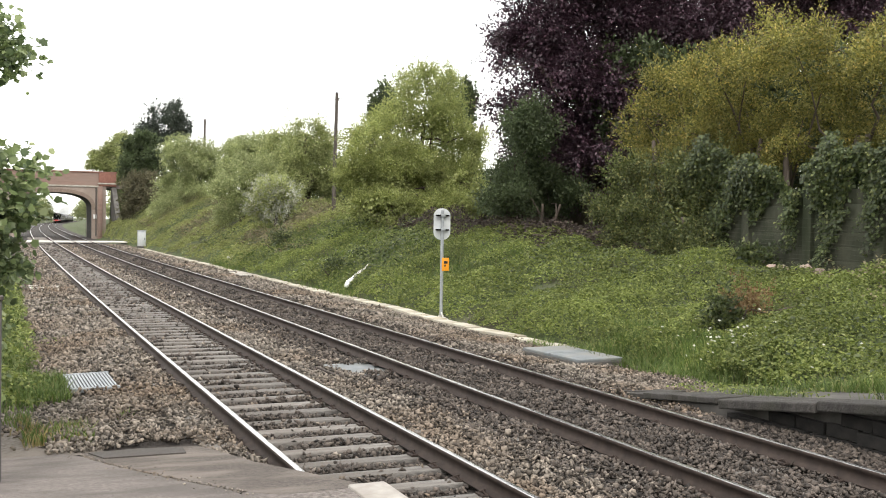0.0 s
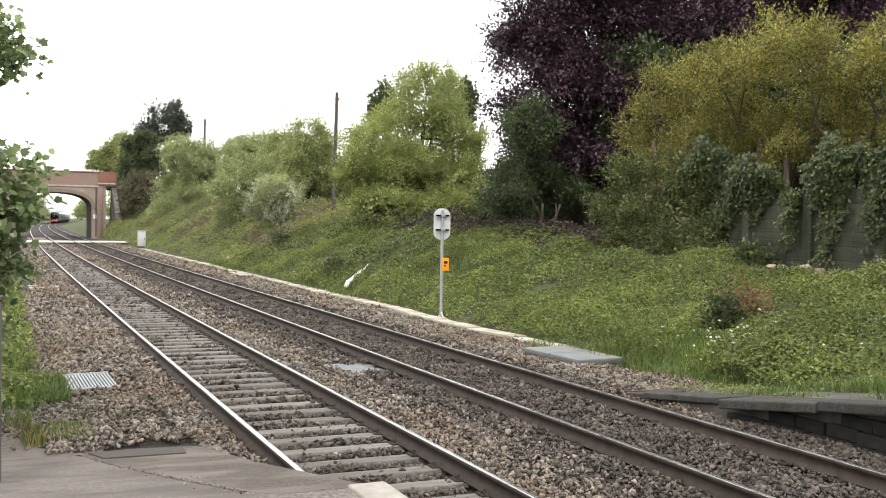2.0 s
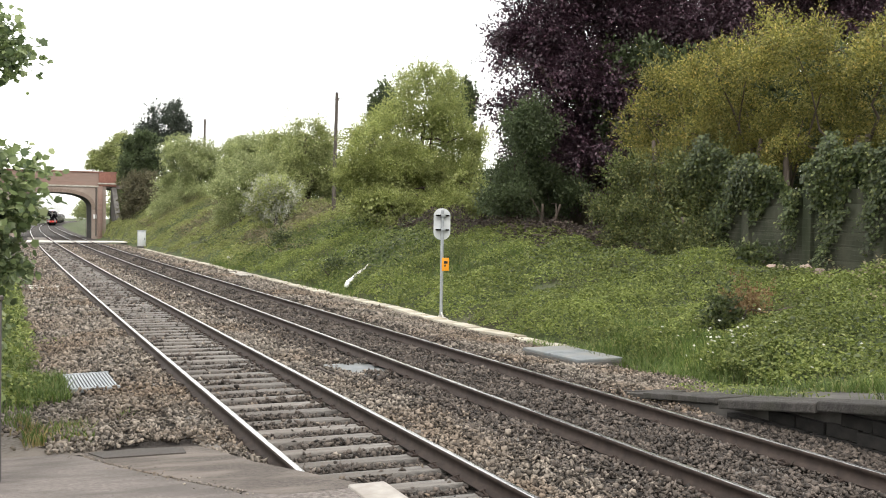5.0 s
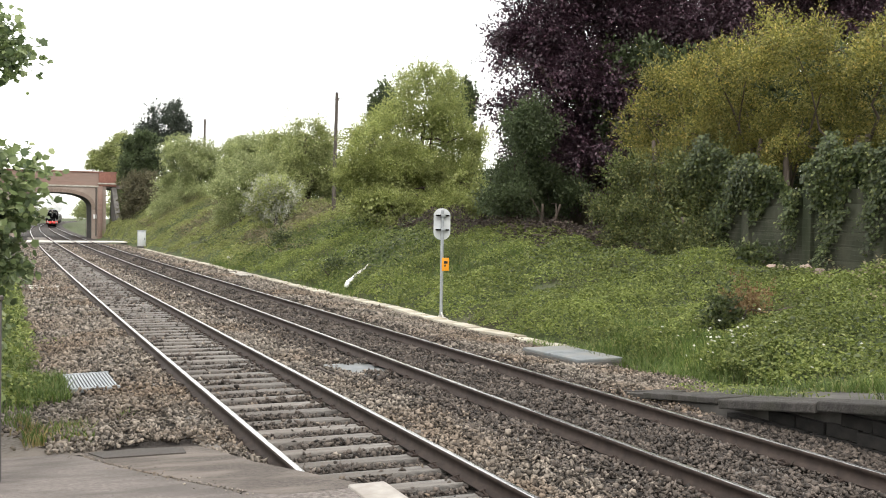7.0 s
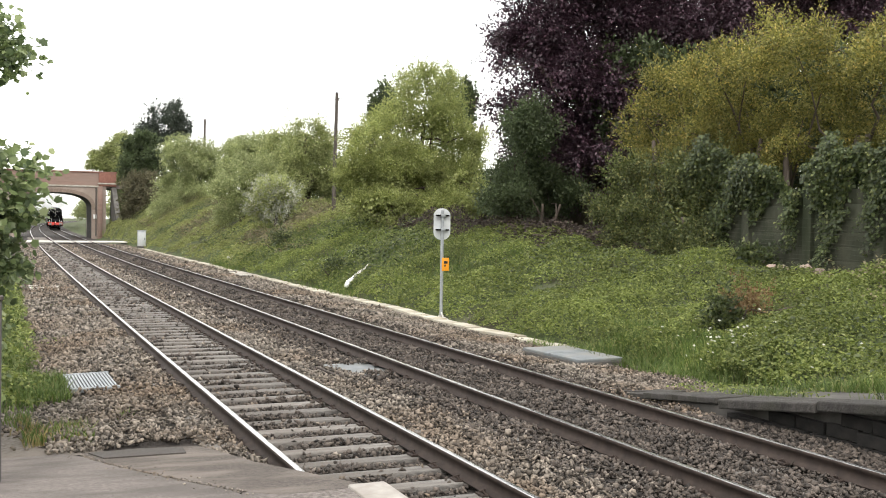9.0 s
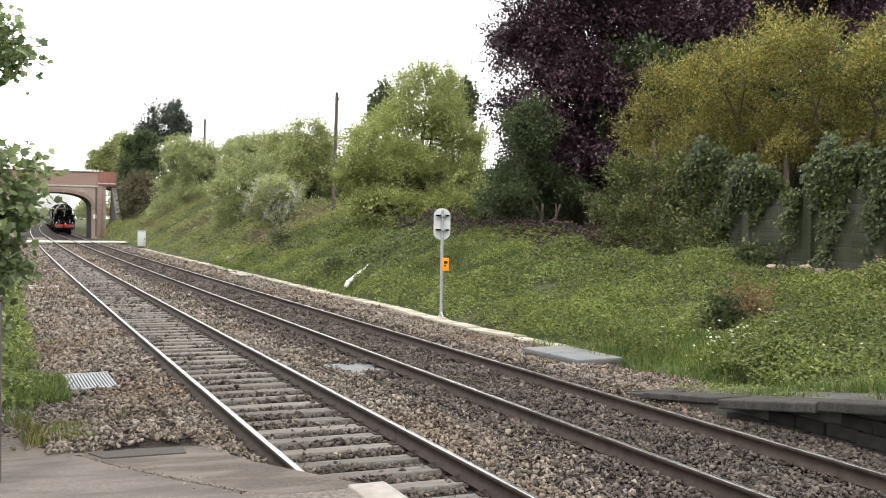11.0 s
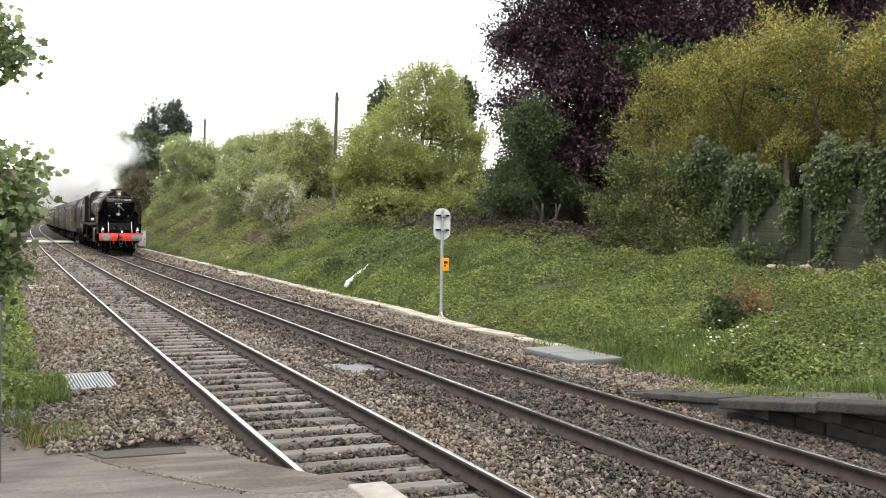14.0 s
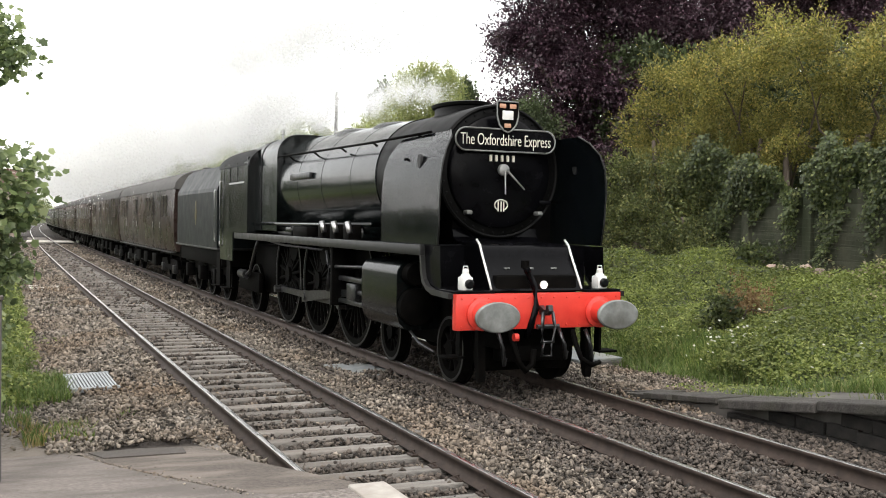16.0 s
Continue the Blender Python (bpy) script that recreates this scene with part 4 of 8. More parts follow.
def plant_ground():
    ground_cover("bank_ivy", 10.25, 15.95, 6.5, 22, 2100, 0.056, L_BANK, 101, "bright green ivy and low leaves covering the bank", 0.42, tilt=0.9)
    ground_cover("bank_ivy", 10.25, 17.6, 22, 48, 820, 0.078, L_BANK, 102, "bright green ivy and low leaves covering the bank", 0.42, tilt=0.85)
    ground_cover("bank_weeds", 10.2, 19, 48, 128, 240, 0.10, L_WEED, 103, "rough green weeds on the bank", 0.75, tilt=0.8, fine=0.6)
    ground_cover("bank_ivy_patches", 10.6, 16.2, 7, 48, 330, 0.075, L_IVY, 104, "darker ivy patches on the bank", 0.46, patch=(0.55, 0.35, 0.55))
    ground_cover("bank_nettles", 11.0, 18, 30, 112, 60, 0.12, L_IVY, 108, "dark nettles and brambles on the bank", 0.85, patch=(0.6, 0.4, 0.55), tilt=0.9, fine=0.7)
    ground_cover("bank_brambles", 11.6, 18, 40, 112, 240, 0.11, L_BROWN, 105, "brown dead brambles on the bank", 0.9, patch=(0.35, 0.25, -0.25), fine=0.7)
    ground_cover("dead_stalks", 15.2, 18.6, 22, 40, 420, 0.1, L_STALK, 106, "dark brown dead brambles along the crest", 0.7, patch=(0.5, 0.4, -0.5), tilt=1.3)
    ground_cover("dead_stalks", 13.4, 16.6, 9, 17, 160, 0.075, L_BROWN, 107, "dry brown stalks on the bank", 0.5, patch=(0.9, 0.7, 0.5), tilt=1.0)
    grass_patch("bank_grass", 9.7, 11.5, 6, 18, 900, 0.26, L_GRASS, 111, "tall green grass at the foot of the bank", patch=(1.1, 0.7, -1.2))
    grass_patch("platform_grass", 8.85, 9.8, 4.0, 10.8, 620, 0.17, L_GRASS, 117, "grass growing over the disused platform", patch=(1.7, 1.1, -0.8))
    ground_cover("platform_weeds", 8.8, 10.3, 4.0, 12.0, 420, 0.045, L_BANK, 118, "low weeds over the disused platform", 0.16, patch=(1.7, 1.1, -0.9), tilt=0.8)
    grass_patch("bank_grass", 9.9, 14.5, 26, 60, 150, 0.34, L_GRASS, 112, "long grass on the bank", patch=(0.5, 0.3, -0.2))
    grass_patch("verge_grass", -1.6, 0.5, 13.3, 34, 420, 0.2, L_GRASS, 113, "green grass verge beside the ballast", patch=(1.4, 0.9, -1.3))
    grass_patch("verge_grass", 0.2, 0.86, 13.7, 15.7, 1300, 0.2, L_GRASS, 119, "green grass verge beside the ballast", patch=(1.6, 1.3, -1.4), base_z=-0.23)
    ground_cover("cess_weeds", 0.5, 1.4, 16.5, 34, 90, 0.06, L_BANK, 116, "scattered weeds in the ballast shoulder", 0.12, patch=(1.9, 1.3, 0.55))
    ground_cover("verge_weeds", -2.5, 0.6, 13.5, 40, 420, 0.07, L_BANK, 114, "low weeds in the grass verge", 0.32, patch=(1.2, 0.8, -1.0), tilt=0.7)
    for x0, x1, y0, y1, seed in ((-0.35, 0.35, 12.0, 12.9, 115), (0.25, 0.95, 11.3, 12.2, 120), (1.3, 1.5, 12.3, 12.6, 121)):
        grass_patch("dry_grass", x0, x1, y0, y1, 520, 0.12, L_HAY, seed, "dry yellow grass tufts at the platform end", patch=(2.4, 1.7, -0.9), base_z=-0.24)
        grass_patch("grass_tuft", x0, x1, y0, y1, 620, 0.15, L_GRASS, seed + 20, "green grass tufts at the platform end", patch=(2.4, 1.7, -0.9), base_z=-0.24)


plant_ground()


# ---------------------------------------------------------------- road bridge
def build_bridge():
    y0, y1 = BY, BY + 8.0
    cx, half, spring, rise = 6.0, 4.27, 3.15, 2.05
    br = empty("bridge", Matrix(), "red brick road bridge with one flattened arch", "bridge", kind="structure")
    def arch(t, grow=0.0):
        a = math.pi * t
        c, s = math.cos(a), math.sin(a)
        return (cx - (half + grow) * math.copysign(abs(c) ** 0.82, c), spring + (rise + grow) * abs(s) ** 0.72)
    N = 40
    # front wall with the arch cut through it
    for name, ya, yb in (("wall", y0, y0 + 0.6), ("rear_wall", y1 - 0.6, y1)):
        bm = bmesh.new()
        top = 6.03
        left, right = cx - half - 9, 11.9
        outline = [(left, -0.5), (left, top), (right, top), (right, -0.5), (cx + half, -0.5)]
        outline += [arch(1 - i / N) for i in range(N + 1)] + [(cx - half, -0.5)]
        add_prism(bm, outline, "y", ya, yb)
        part(name, bm, M_BRIDGE, br, "weathered tan brick spandrel wall")
    # vault and abutment faces
    bm = bmesh.new()
    inner = [(cx - half, -0.5)] + [arch(i / N) for i in range(N + 1)] + [(cx + half, -0.5)]
    outer = [(cx - half - 0.5, -0.5)] + [arch(i / N, 0.5) for i in range(N + 1)] + [(cx + half + 0.5, -0.5)]
    k = len(inner)
    ring = []
    for y in (y0 + 0.6, y1 - 0.6):
        ring.append(([bm.verts.new((p[0], y, p[1])) for p in inner], [bm.verts.new((p[0], y, p[1])) for p in outer]))
    for i in range(k - 1):
        bm.faces.new((ring[0][0][i], ring[0][0][i + 1], ring[1][0][i + 1], ring[1][0][i]))
        bm.faces.new((ring[0][1][i], ring[1][1][i], ring[1][1][i + 1], ring[0][1][i + 1]))
    part("vault", bm, M_DKCONC, br, "sooty brick arch vault")
    # voussoirs round the arch
    for i in range(N):
        a, b, c, d = arch(i / N), arch((i + 1) / N), arch((i + 1) / N, 0.42), arch(i / N, 0.42)
        sh = lambda p, q, t: (p[0] + (q[0] - p[0]) * t, p[1] + (q[1] - p[1]) * t)
        part("voussoir", prism([sh(a, b, .04), sh(a, b, .96), sh(d, c, .96), sh(d, c, .04)], "y", y0 - 0.05, y0 + 0.1), M_VOUSS, br)
    part("string_course", box(cx - half - 9, 11.2, y0 - 0.12, y0 + 0.1, 5.88, 6.06, bevel=0.02), M_CONC, br)
    part("parapet", box(cx - half - 9, 11.05, y0 + 0.02, y0 + 0.42, 6.06, 7.6), M_PARAPET, br, "brown brick parapet")
    part("coping", box(cx - half - 9, 13.15, y0 - 0.07, y0 + 0.5, 7.6, 7.78, bevel=0.03), M_BRICK, br)
    part("parapet", box(cx - half - 9, 13.0, y1 - 0.42, y1, 6.06, 7.6), M_PARAPET, br)
    part("road_deck", box(cx - half - 9, 14.0, y0 + 0.45, y1 - 0.45, 5.75, 6.2), M_TARMAC, br)
    part("pilaster", box(11.05, 13.05, y0 - 0.22, y0 + 0.5, 6.0, 7.6, bevel=0.03), M_BRICK, br, "red brick end block of the parapet")
    part("pilaster_band", box(10.95, 13.15, y0 - 0.3, y0 + 0.55, 6.25, 6.42, bevel=0.02), M_CONC, br)
    for s in (0,):
        part("pilaster_shaft", box(10.95 + s * 0.9, 11.5 + s * 0.9, y0 - 0.2, y0 + 0.4, -0.5, 6.0, bevel=0.03), M_PARAPET, br)
    # wing wall that slopes down along the bank
    bm = bmesh.new()
    add_prism(bm, [(y0 - 7.5, -0.5), (y0, -0.5), (y0, 5.7), (y0 - 1.2, 5.4), (y0 - 7.5, 1.0)], "x", 12.5, 12.95)
    part("wing_wall", bm, M_DKCONC, br, "sooty sloping wing wall")
    bm = bmesh.new()
    add_prism(bm, [(y0 - 7.6, 1.0), (y0 - 1.2, 5.42), (y0, 5.72), (y0, 5.9), (y0 - 1.3, 5.62), (y0 - 7.6, 1.2)], "x", 12.46, 12.99)
    part("wing_coping", bm, M_DKCONC, br)
    part("downpipe", cyl((10.75, y0 - 0.1, 0), (10.75, y0 - 0.1, 5.8), 0.06), M_DKCONC, br)
    nb = part("notice", box(10.45, 10.85, y0 - 0.1, y0 - 0.06, 2.1, 2.6, bevel=0.01), M_WHITE, br, "small white notice plate")
    # road embankment to either side
    bm = bmesh.new()
    add_prism(bm, [(12.9, -0.5), (13.2, 5.9), (60, 4.5), (60, -0.5)], "y", y0 + 0.6, y1 - 0.6)
    part("embankment", bm, M_GRASS, br)


M_VOUSS = surface("arch_brick", (0.19, 0.145, 0.115), (0.27, 0.205, 0.165), 5, 0.9, per_object=0.1, bump=0.4)
M_PARAPET = surface("brown_parapet_brick", (0.22, 0.148, 0.118), (0.30, 0.20, 0.165), 3, 0.9, c3=(0.25, 0.185, 0.155), scale2=0.4, bump=0.4, stretch=(0.3, 1, 2))
build_bridge()


# ---------------------------------------------------------------- trackside things
M_TROUGH = surface("trough_concrete", (0.40, 0.37, 0.30), (0.56, 0.52, 0.43), 5, 0.9, c3=(0.34, 0.30, 0.22), scale2=1.5, bump=0.5, per_object=0.12)
M_GREYLID = surface("grey_cover", (0.15, 0.165, 0.17), (0.22, 0.235, 0.24), 5, 0.7, c3=(0.22, 0.22, 0.2), scale2=1.6, bump=0.3)
M_GALV = surface("galvanised_steel", (0.30, 0.32, 0.33), (0.44, 0.46, 0.47), 12, 0.5, metal=0.6, bump=0.2, rough2=0.65)
M_ORANGE = surface("orange_plate", (0.80, 0.30, 0.01), (0.88, 0.36, 0.02), 6, 0.5, bump=0.1)
M_WOODPOLE = surface("creosoted_pole", (0.05, 0.042, 0.036), (0.11, 0.092, 0.078), 6, 0.9, bump=0.6, stretch=(2, 2, 0.2))
M_INK = surface("black_ink", (0.012, 0.012, 0.012), (0.02, 0.02, 0.02), 5, 0.6, bump=0)
M_IVYFENCE = surface("old_fence_concrete", (0.040, 0.044, 0.028), (0.088, 0.09, 0.062), 3, 0.95, c3=(0.03, 0.038, 0.018), scale2=1.6, bump=0.7, stretch=(1, 1, 0.4))
M_RUBBLE = surface("broken_brick", (0.26, 0.19, 0.16), (0.42, 0.34, 0.29), 4, 0.95, per_object=0.3, bump=0.6)


def build_trough():
    tr = empty("cable_trough", Matrix(), "pale concrete cable trough along the foot of the bank", "cable trough", kind="structure")
    me = mesh_bm("trough_lid", box(-0.19, 0.19, -0.485, 0.485, 0, 0.06, bevel=0.008), M_TROUGH)
    rng = random.Random(4)
    y = 17.3
    while y < 84:
        w = 0.16 * math.sin(y * 0.5) * (1 if y < 34 else 0.3)
        piece("trough_lid", me, tr, pose(9.98 + bend(y) + w * 0.6, y, -0.24 + rng.uniform(-0.01, 0.015), rng.uniform(-1, 1), rng.uniform(-2, 2), -0.2 - 3.5 * math.cos(y * 0.5) * (1 if y < 34 else 0.2) + rng.uniform(-0.8, 0.8)))
        y += 0.985
    body = swept([(-0.17, -0.40), (0.17, -0.40), (0.17, -0.245), (-0.17, -0.245)], 17, 84, 1, 9.98, M_CONC, "trough")
    new("trough", body).parent = tr


build_trough()


def lie_on(x, y, dz=0.0):
    return float(ground_z(x, y)) + dz


def build_trackside():
    # chamber cover at the foot of the bank
    c = empty("chamber_cover", pose(9.42, 15.7, -0.30, 0, 0, 3), "grey flat chamber cover beside the ballast", "cover")
    part("frame", box(-0.5, 0.5, -0.95, 0.95, 0, 0.14, bevel=0.02), M_DKCONC, c)
    for i in (-1, 1):
        part("lid", box(-0.47, 0.47, i * 0.46 - 0.445, i * 0.46 + 0.445, 0.14, 0.19, bevel=0.012), M_GREYLID, c)
    # panel between the tracks with a rail-side bar
    c = empty("ground_panel", pose(5.33, 15.35, -0.225, 1, 1.5, 12), "flat grey panel lying in the ballast", "panel")
    part("sheet", box(-0.40, 0.40, -0.62, 0.62, 0.0, 0.04, bevel=0.008), M_GREYLID, c)
    part("corner", box(0.05, 0.6, -0.62, -0.3, 0.002, 0.03, bevel=0.008), M_GREYLID, c)
    c = empty("iron_bar", pose(4.66, 15.0, -0.19, 0, 3, 2), "rusty iron bar on the ballast", "bar")
    part("shaft", box(-0.03, 0.03, -0.55, 0.55, 0, 0.05, bevel=0.01), M_RAIL, c)
    part("foot", box(-0.12, 0.12, 0.4, 0.55, -0.01, 0.03, bevel=0.008), M_RAIL, c)
    # galvanised grating on the near side
    g = empty("drain_grating", pose(1.17, 15.25, -0.24, 0, -1.5, 1), "galvanised steel grating on the near cess", "grating")
    part("frame", box(-0.36, 0.36, -0.70, 0.70, 0, 0.05, bevel=0.008), M_DKCONC, g)
    for i in range(16):
        part("slat", box(-0.335 + i * 0.0445 - 0.013, -0.335 + i * 0.0445 + 0.013, -0.66, 0.66, 0.05, 0.085, bevel=0.004), M_GALV, g)
    part("rim", box(-0.37, 0.37, -0.72, -0.67, 0.03, 0.09, bevel=0.006), M_GALV, g)
    part("rim", box(-0.37, 0.37, 0.67, 0.72, 0.03, 0.09, bevel=0.006), M_GALV, g)
    c = empty("pit_cover", pose(1.45, 36.4, -0.27), "pale concrete pit cover", "cover")
    part("slab", box(-0.5, 0.5, -1.1, 1.1, 0, 0.1, bevel=0.02), M_CONC, c)
    part("rim", box(-0.56, 0.56, -1.16, 1.16, 0, 0.06, bevel=0.02), M_DKCONC, c)
    c = empty("pit_cover", pose(9.7 + bend(44), 44.2, -0.27), "pale concrete pit cover", "cover")
    part("slab", box(-0.35, 0.35, -1.3, 1.3, 0, 0.12, bevel=0.02), M_CONC, c)
    part("rim", box(-0.42, 0.42, -1.36, 1.36, 0, 0.07, bevel=0.02), M_DKCONC, c)
    # boarded crossing
    x = empty("foot_crossing", Matrix(), "pale boarded foot crossing over both tracks", "crossing", kind="structure")
    o = bend(100)
    for a, b in ((0.2, XL - 0.86), (XL - 0.64, XL + 0.64), (XL + 0.86, XR - 0.86), (XR - 0.64, XR + 0.64), (XR + 0.86, 10.6)):
        for k in range(6):
            part("board", box(a + o, b + o, 97.4 + k * 0.86, 98.22 + k * 0.86, -0.1, -0.005, bevel=0.01), M_CROSS, x)
    # white cabinet
    b = empty("equipment_cabinet", pose(10.55, 84.6, lie_on(10.55, 84.6) - 0.03), "white metal equipment cabinet beside the line", "cabinet")
    part("plinth", box(-0.32, 0.32, -0.27, 0.27, 0, 0.3, bevel=0.02), M_DKCONC, b)
    part("body", box(-0.3, 0.3, -0.25, 0.25, 0.3, 1.5, bevel=0.02), M_SIGNBACK, b)
    part("door", box(-0.26, 0.26, -0.275, -0.25, 0.36, 1.44, bevel=0.008), M_SIGNBACK, b)
    part("roof", box(-0.34, 0.34, -0.3, 0.28, 1.5, 1.58, bevel=0.02), M_GALV, b)
    part("handle", box(0.16, 0.2, -0.31, -0.275, 0.8, 0.98, bevel=0.005), M_FRAME, b)
    # line-side sign seen from behind
    s = empty("lineside_sign", pose(10.22, 23.4, -0.36, 0, 0, 0), "grey lineside sign on a steel post, seen from behind", "sign")
    part("post", cyl((0, 0, 0), (0, 0, 2.85), 0.042, n=12), M_GALV, s)
    bm = bmesh.new()
    outline = [(0.215 * math.cos(a), 2.72 + 0.185 * math.sin(a)) for a in np.linspace(0, math.pi, 13)] + [(0.215 * math.cos(a), 2.29 + 0.185 * math.sin(a)) for a in np.linspace(math.pi, 2 * math.pi, 13)]
    add_prism(bm, outline, "y", 0.045, 0.06)
    face = part("sign_plate", bm, M_SIGNBACK, s, "pale grey back of an oval sign plate")
    face.rotation_euler = (0, 0, -0.18)
    for z in (2.36, 2.72):
        part("bracket", box(-0.17, 0.17, -0.05, 0.045, z - 0.02, z + 0.02, bevel=0.004), M_FRAME, s)
        part("clamp", box(-0.06, 0.06, -0.065, 0.04, z - 0.035, z + 0.035, bevel=0.006), M_GALV, s)
    plate = part("number_plate", box(-0.02, 0.17, -0.056, -0.044, 1.33, 1.66, bevel=0.004), M_ORANGE, s, "orange plate with black marks")
    part("plate_mark", box(0.03, 0.13, -0.062, -0.056, 1.51, 1.58, bevel=0.01), M_INK, plate)
    part("plate_mark", box(0.04, 0.08, -0.062, -0.056, 1.44, 1.48, bevel=0.006), M_INK, plate)
    part("foot", cyl((0, 0, 0.05), (0, 0, 0.22), 0.11, 0.07, 12), M_CONC, s)
    part("cable", tube([(-0.02, -0.06, 0.3), (0.0, -0.1, 0.18), (0.1, -0.2, 0.12), (0.22, -0.3, 0.1)], 0.015, 6), M_WHITE, s)
    # white plastic sheet rolled on the bank
    x0, y0 = 10.5, 32.0
    w = empty("plastic_tube", pose(x0, y0, lie_on(x0, y0, 0.22)), "crumpled white plastic tube lying on the bank", "tube")
    part("sleeve", tube([(-0.05, -0.3, 0.0), (0.12, 0.0, 0.08), (0.35, 0.2, 0.2), (0.62, 0.35, 0.38), (0.86, 0.5, 0.50), (1.0, 0.6, 0.66)], [0.075, 0.1, 0.07, 0.075, 0.04, 0.012], 9), M_WHITE, w)
    part("end", tube([(-0.1, -0.36, -0.02), (-0.05, -0.3, 0.0), (-0.02, -0.27, 0.02)], [0.05, 0.08, 0.08], 9), M_WHITE, w)
    x0, y0 = 10.9, 52.0
    w = empty("litter_bag", pose(x0, y0, lie_on(x0, y0, 0.1)), "small white litter bag in the weeds", "litter")
    bm = bmesh.new()
    bmesh.ops.create_icosphere(bm, subdivisions=2, radius=0.2)
    for v in bm.verts:
        v.co = v.co * (1 + 0.3 * noise.noise(v.co * 6)) * 1.0
        v.co.z *= 0.7
    part("bag", bm, M_WHITE, w)
    # telegraph poles with a wire
    for x0, y0, h, r in ((16.35, 52.0, 6.85, 0.095), (19.0, 104.4, 8.2, 0.12)):
        pz = lie_on(x0, y0, -0.2)
        t = empty("telegraph_pole", pose(x0, y0, pz, 0, 1.0, 0), "brown wooden telegraph pole on the bank", "telegraph pole", "telegraph poles")
        part("pole", cyl((0, 0, 0), (0, 0, h), r * 1.25, r * 0.9, 12), M_WOODPOLE, t)
        part("cap", cyl((0, 0, h), (0, 0, h + 0.08), r * 1.05, r * 0.5, 12), M_GALV, t)
        part("step", box(-0.2, 0.2, -0.03, 0.03, h * 0.3, h * 0.3 + 0.04), M_FRAME, t)
        part("insulator", cyl((0.12, 0, h - 0.4), (0.12, 0, h - 0.25), 0.04, 0.03, 8), M_WHITE, t)
    wires = empty("overhead_wires", Matrix(), "thin black telegraph wires between the poles", "wires")
    def sag(a, b, d):
        return [(a[0] + (b[0] - a[0]) * t, a[1] + (b[1] - a[1]) * t, a[2] + (b[2] - a[2]) * t - d * 4 * t * (1 - t)) for t in np.linspace(0, 1, 17)]
    top = (16.35, 52.0, lie_on(16.35, 52, 6.3))
    for end, d in (((19.0, 104.4, lie_on(19, 104.4, 7.6)), 0.7), ((33.0, 45.0, 13.4), 0.5)):
        part("wire", tube(sag(top, end, d), 0.012, 5), M_INK, wires)
    for k in range(3):
        part("wire", tube(sag((19.0, 104.4, lie_on(19, 104.4, 7.6) - k * 0.3), (-60, 160, 13.5 - k * 0.5), 1.0), 0.01, 5), M_INK, wires)


M_CROSS = surface("pale_crossing_board", (0.50, 0.47, 0.42), (0.66, 0.63, 0.58), 3, 0.85, bump=0.4, per_object=0.1)
M_SIGNBACK = surface("sign_back", (0.48, 0.50, 0.50), (0.58, 0.60, 0.60), 6, 0.5, bump=0.1)
build_trackside()


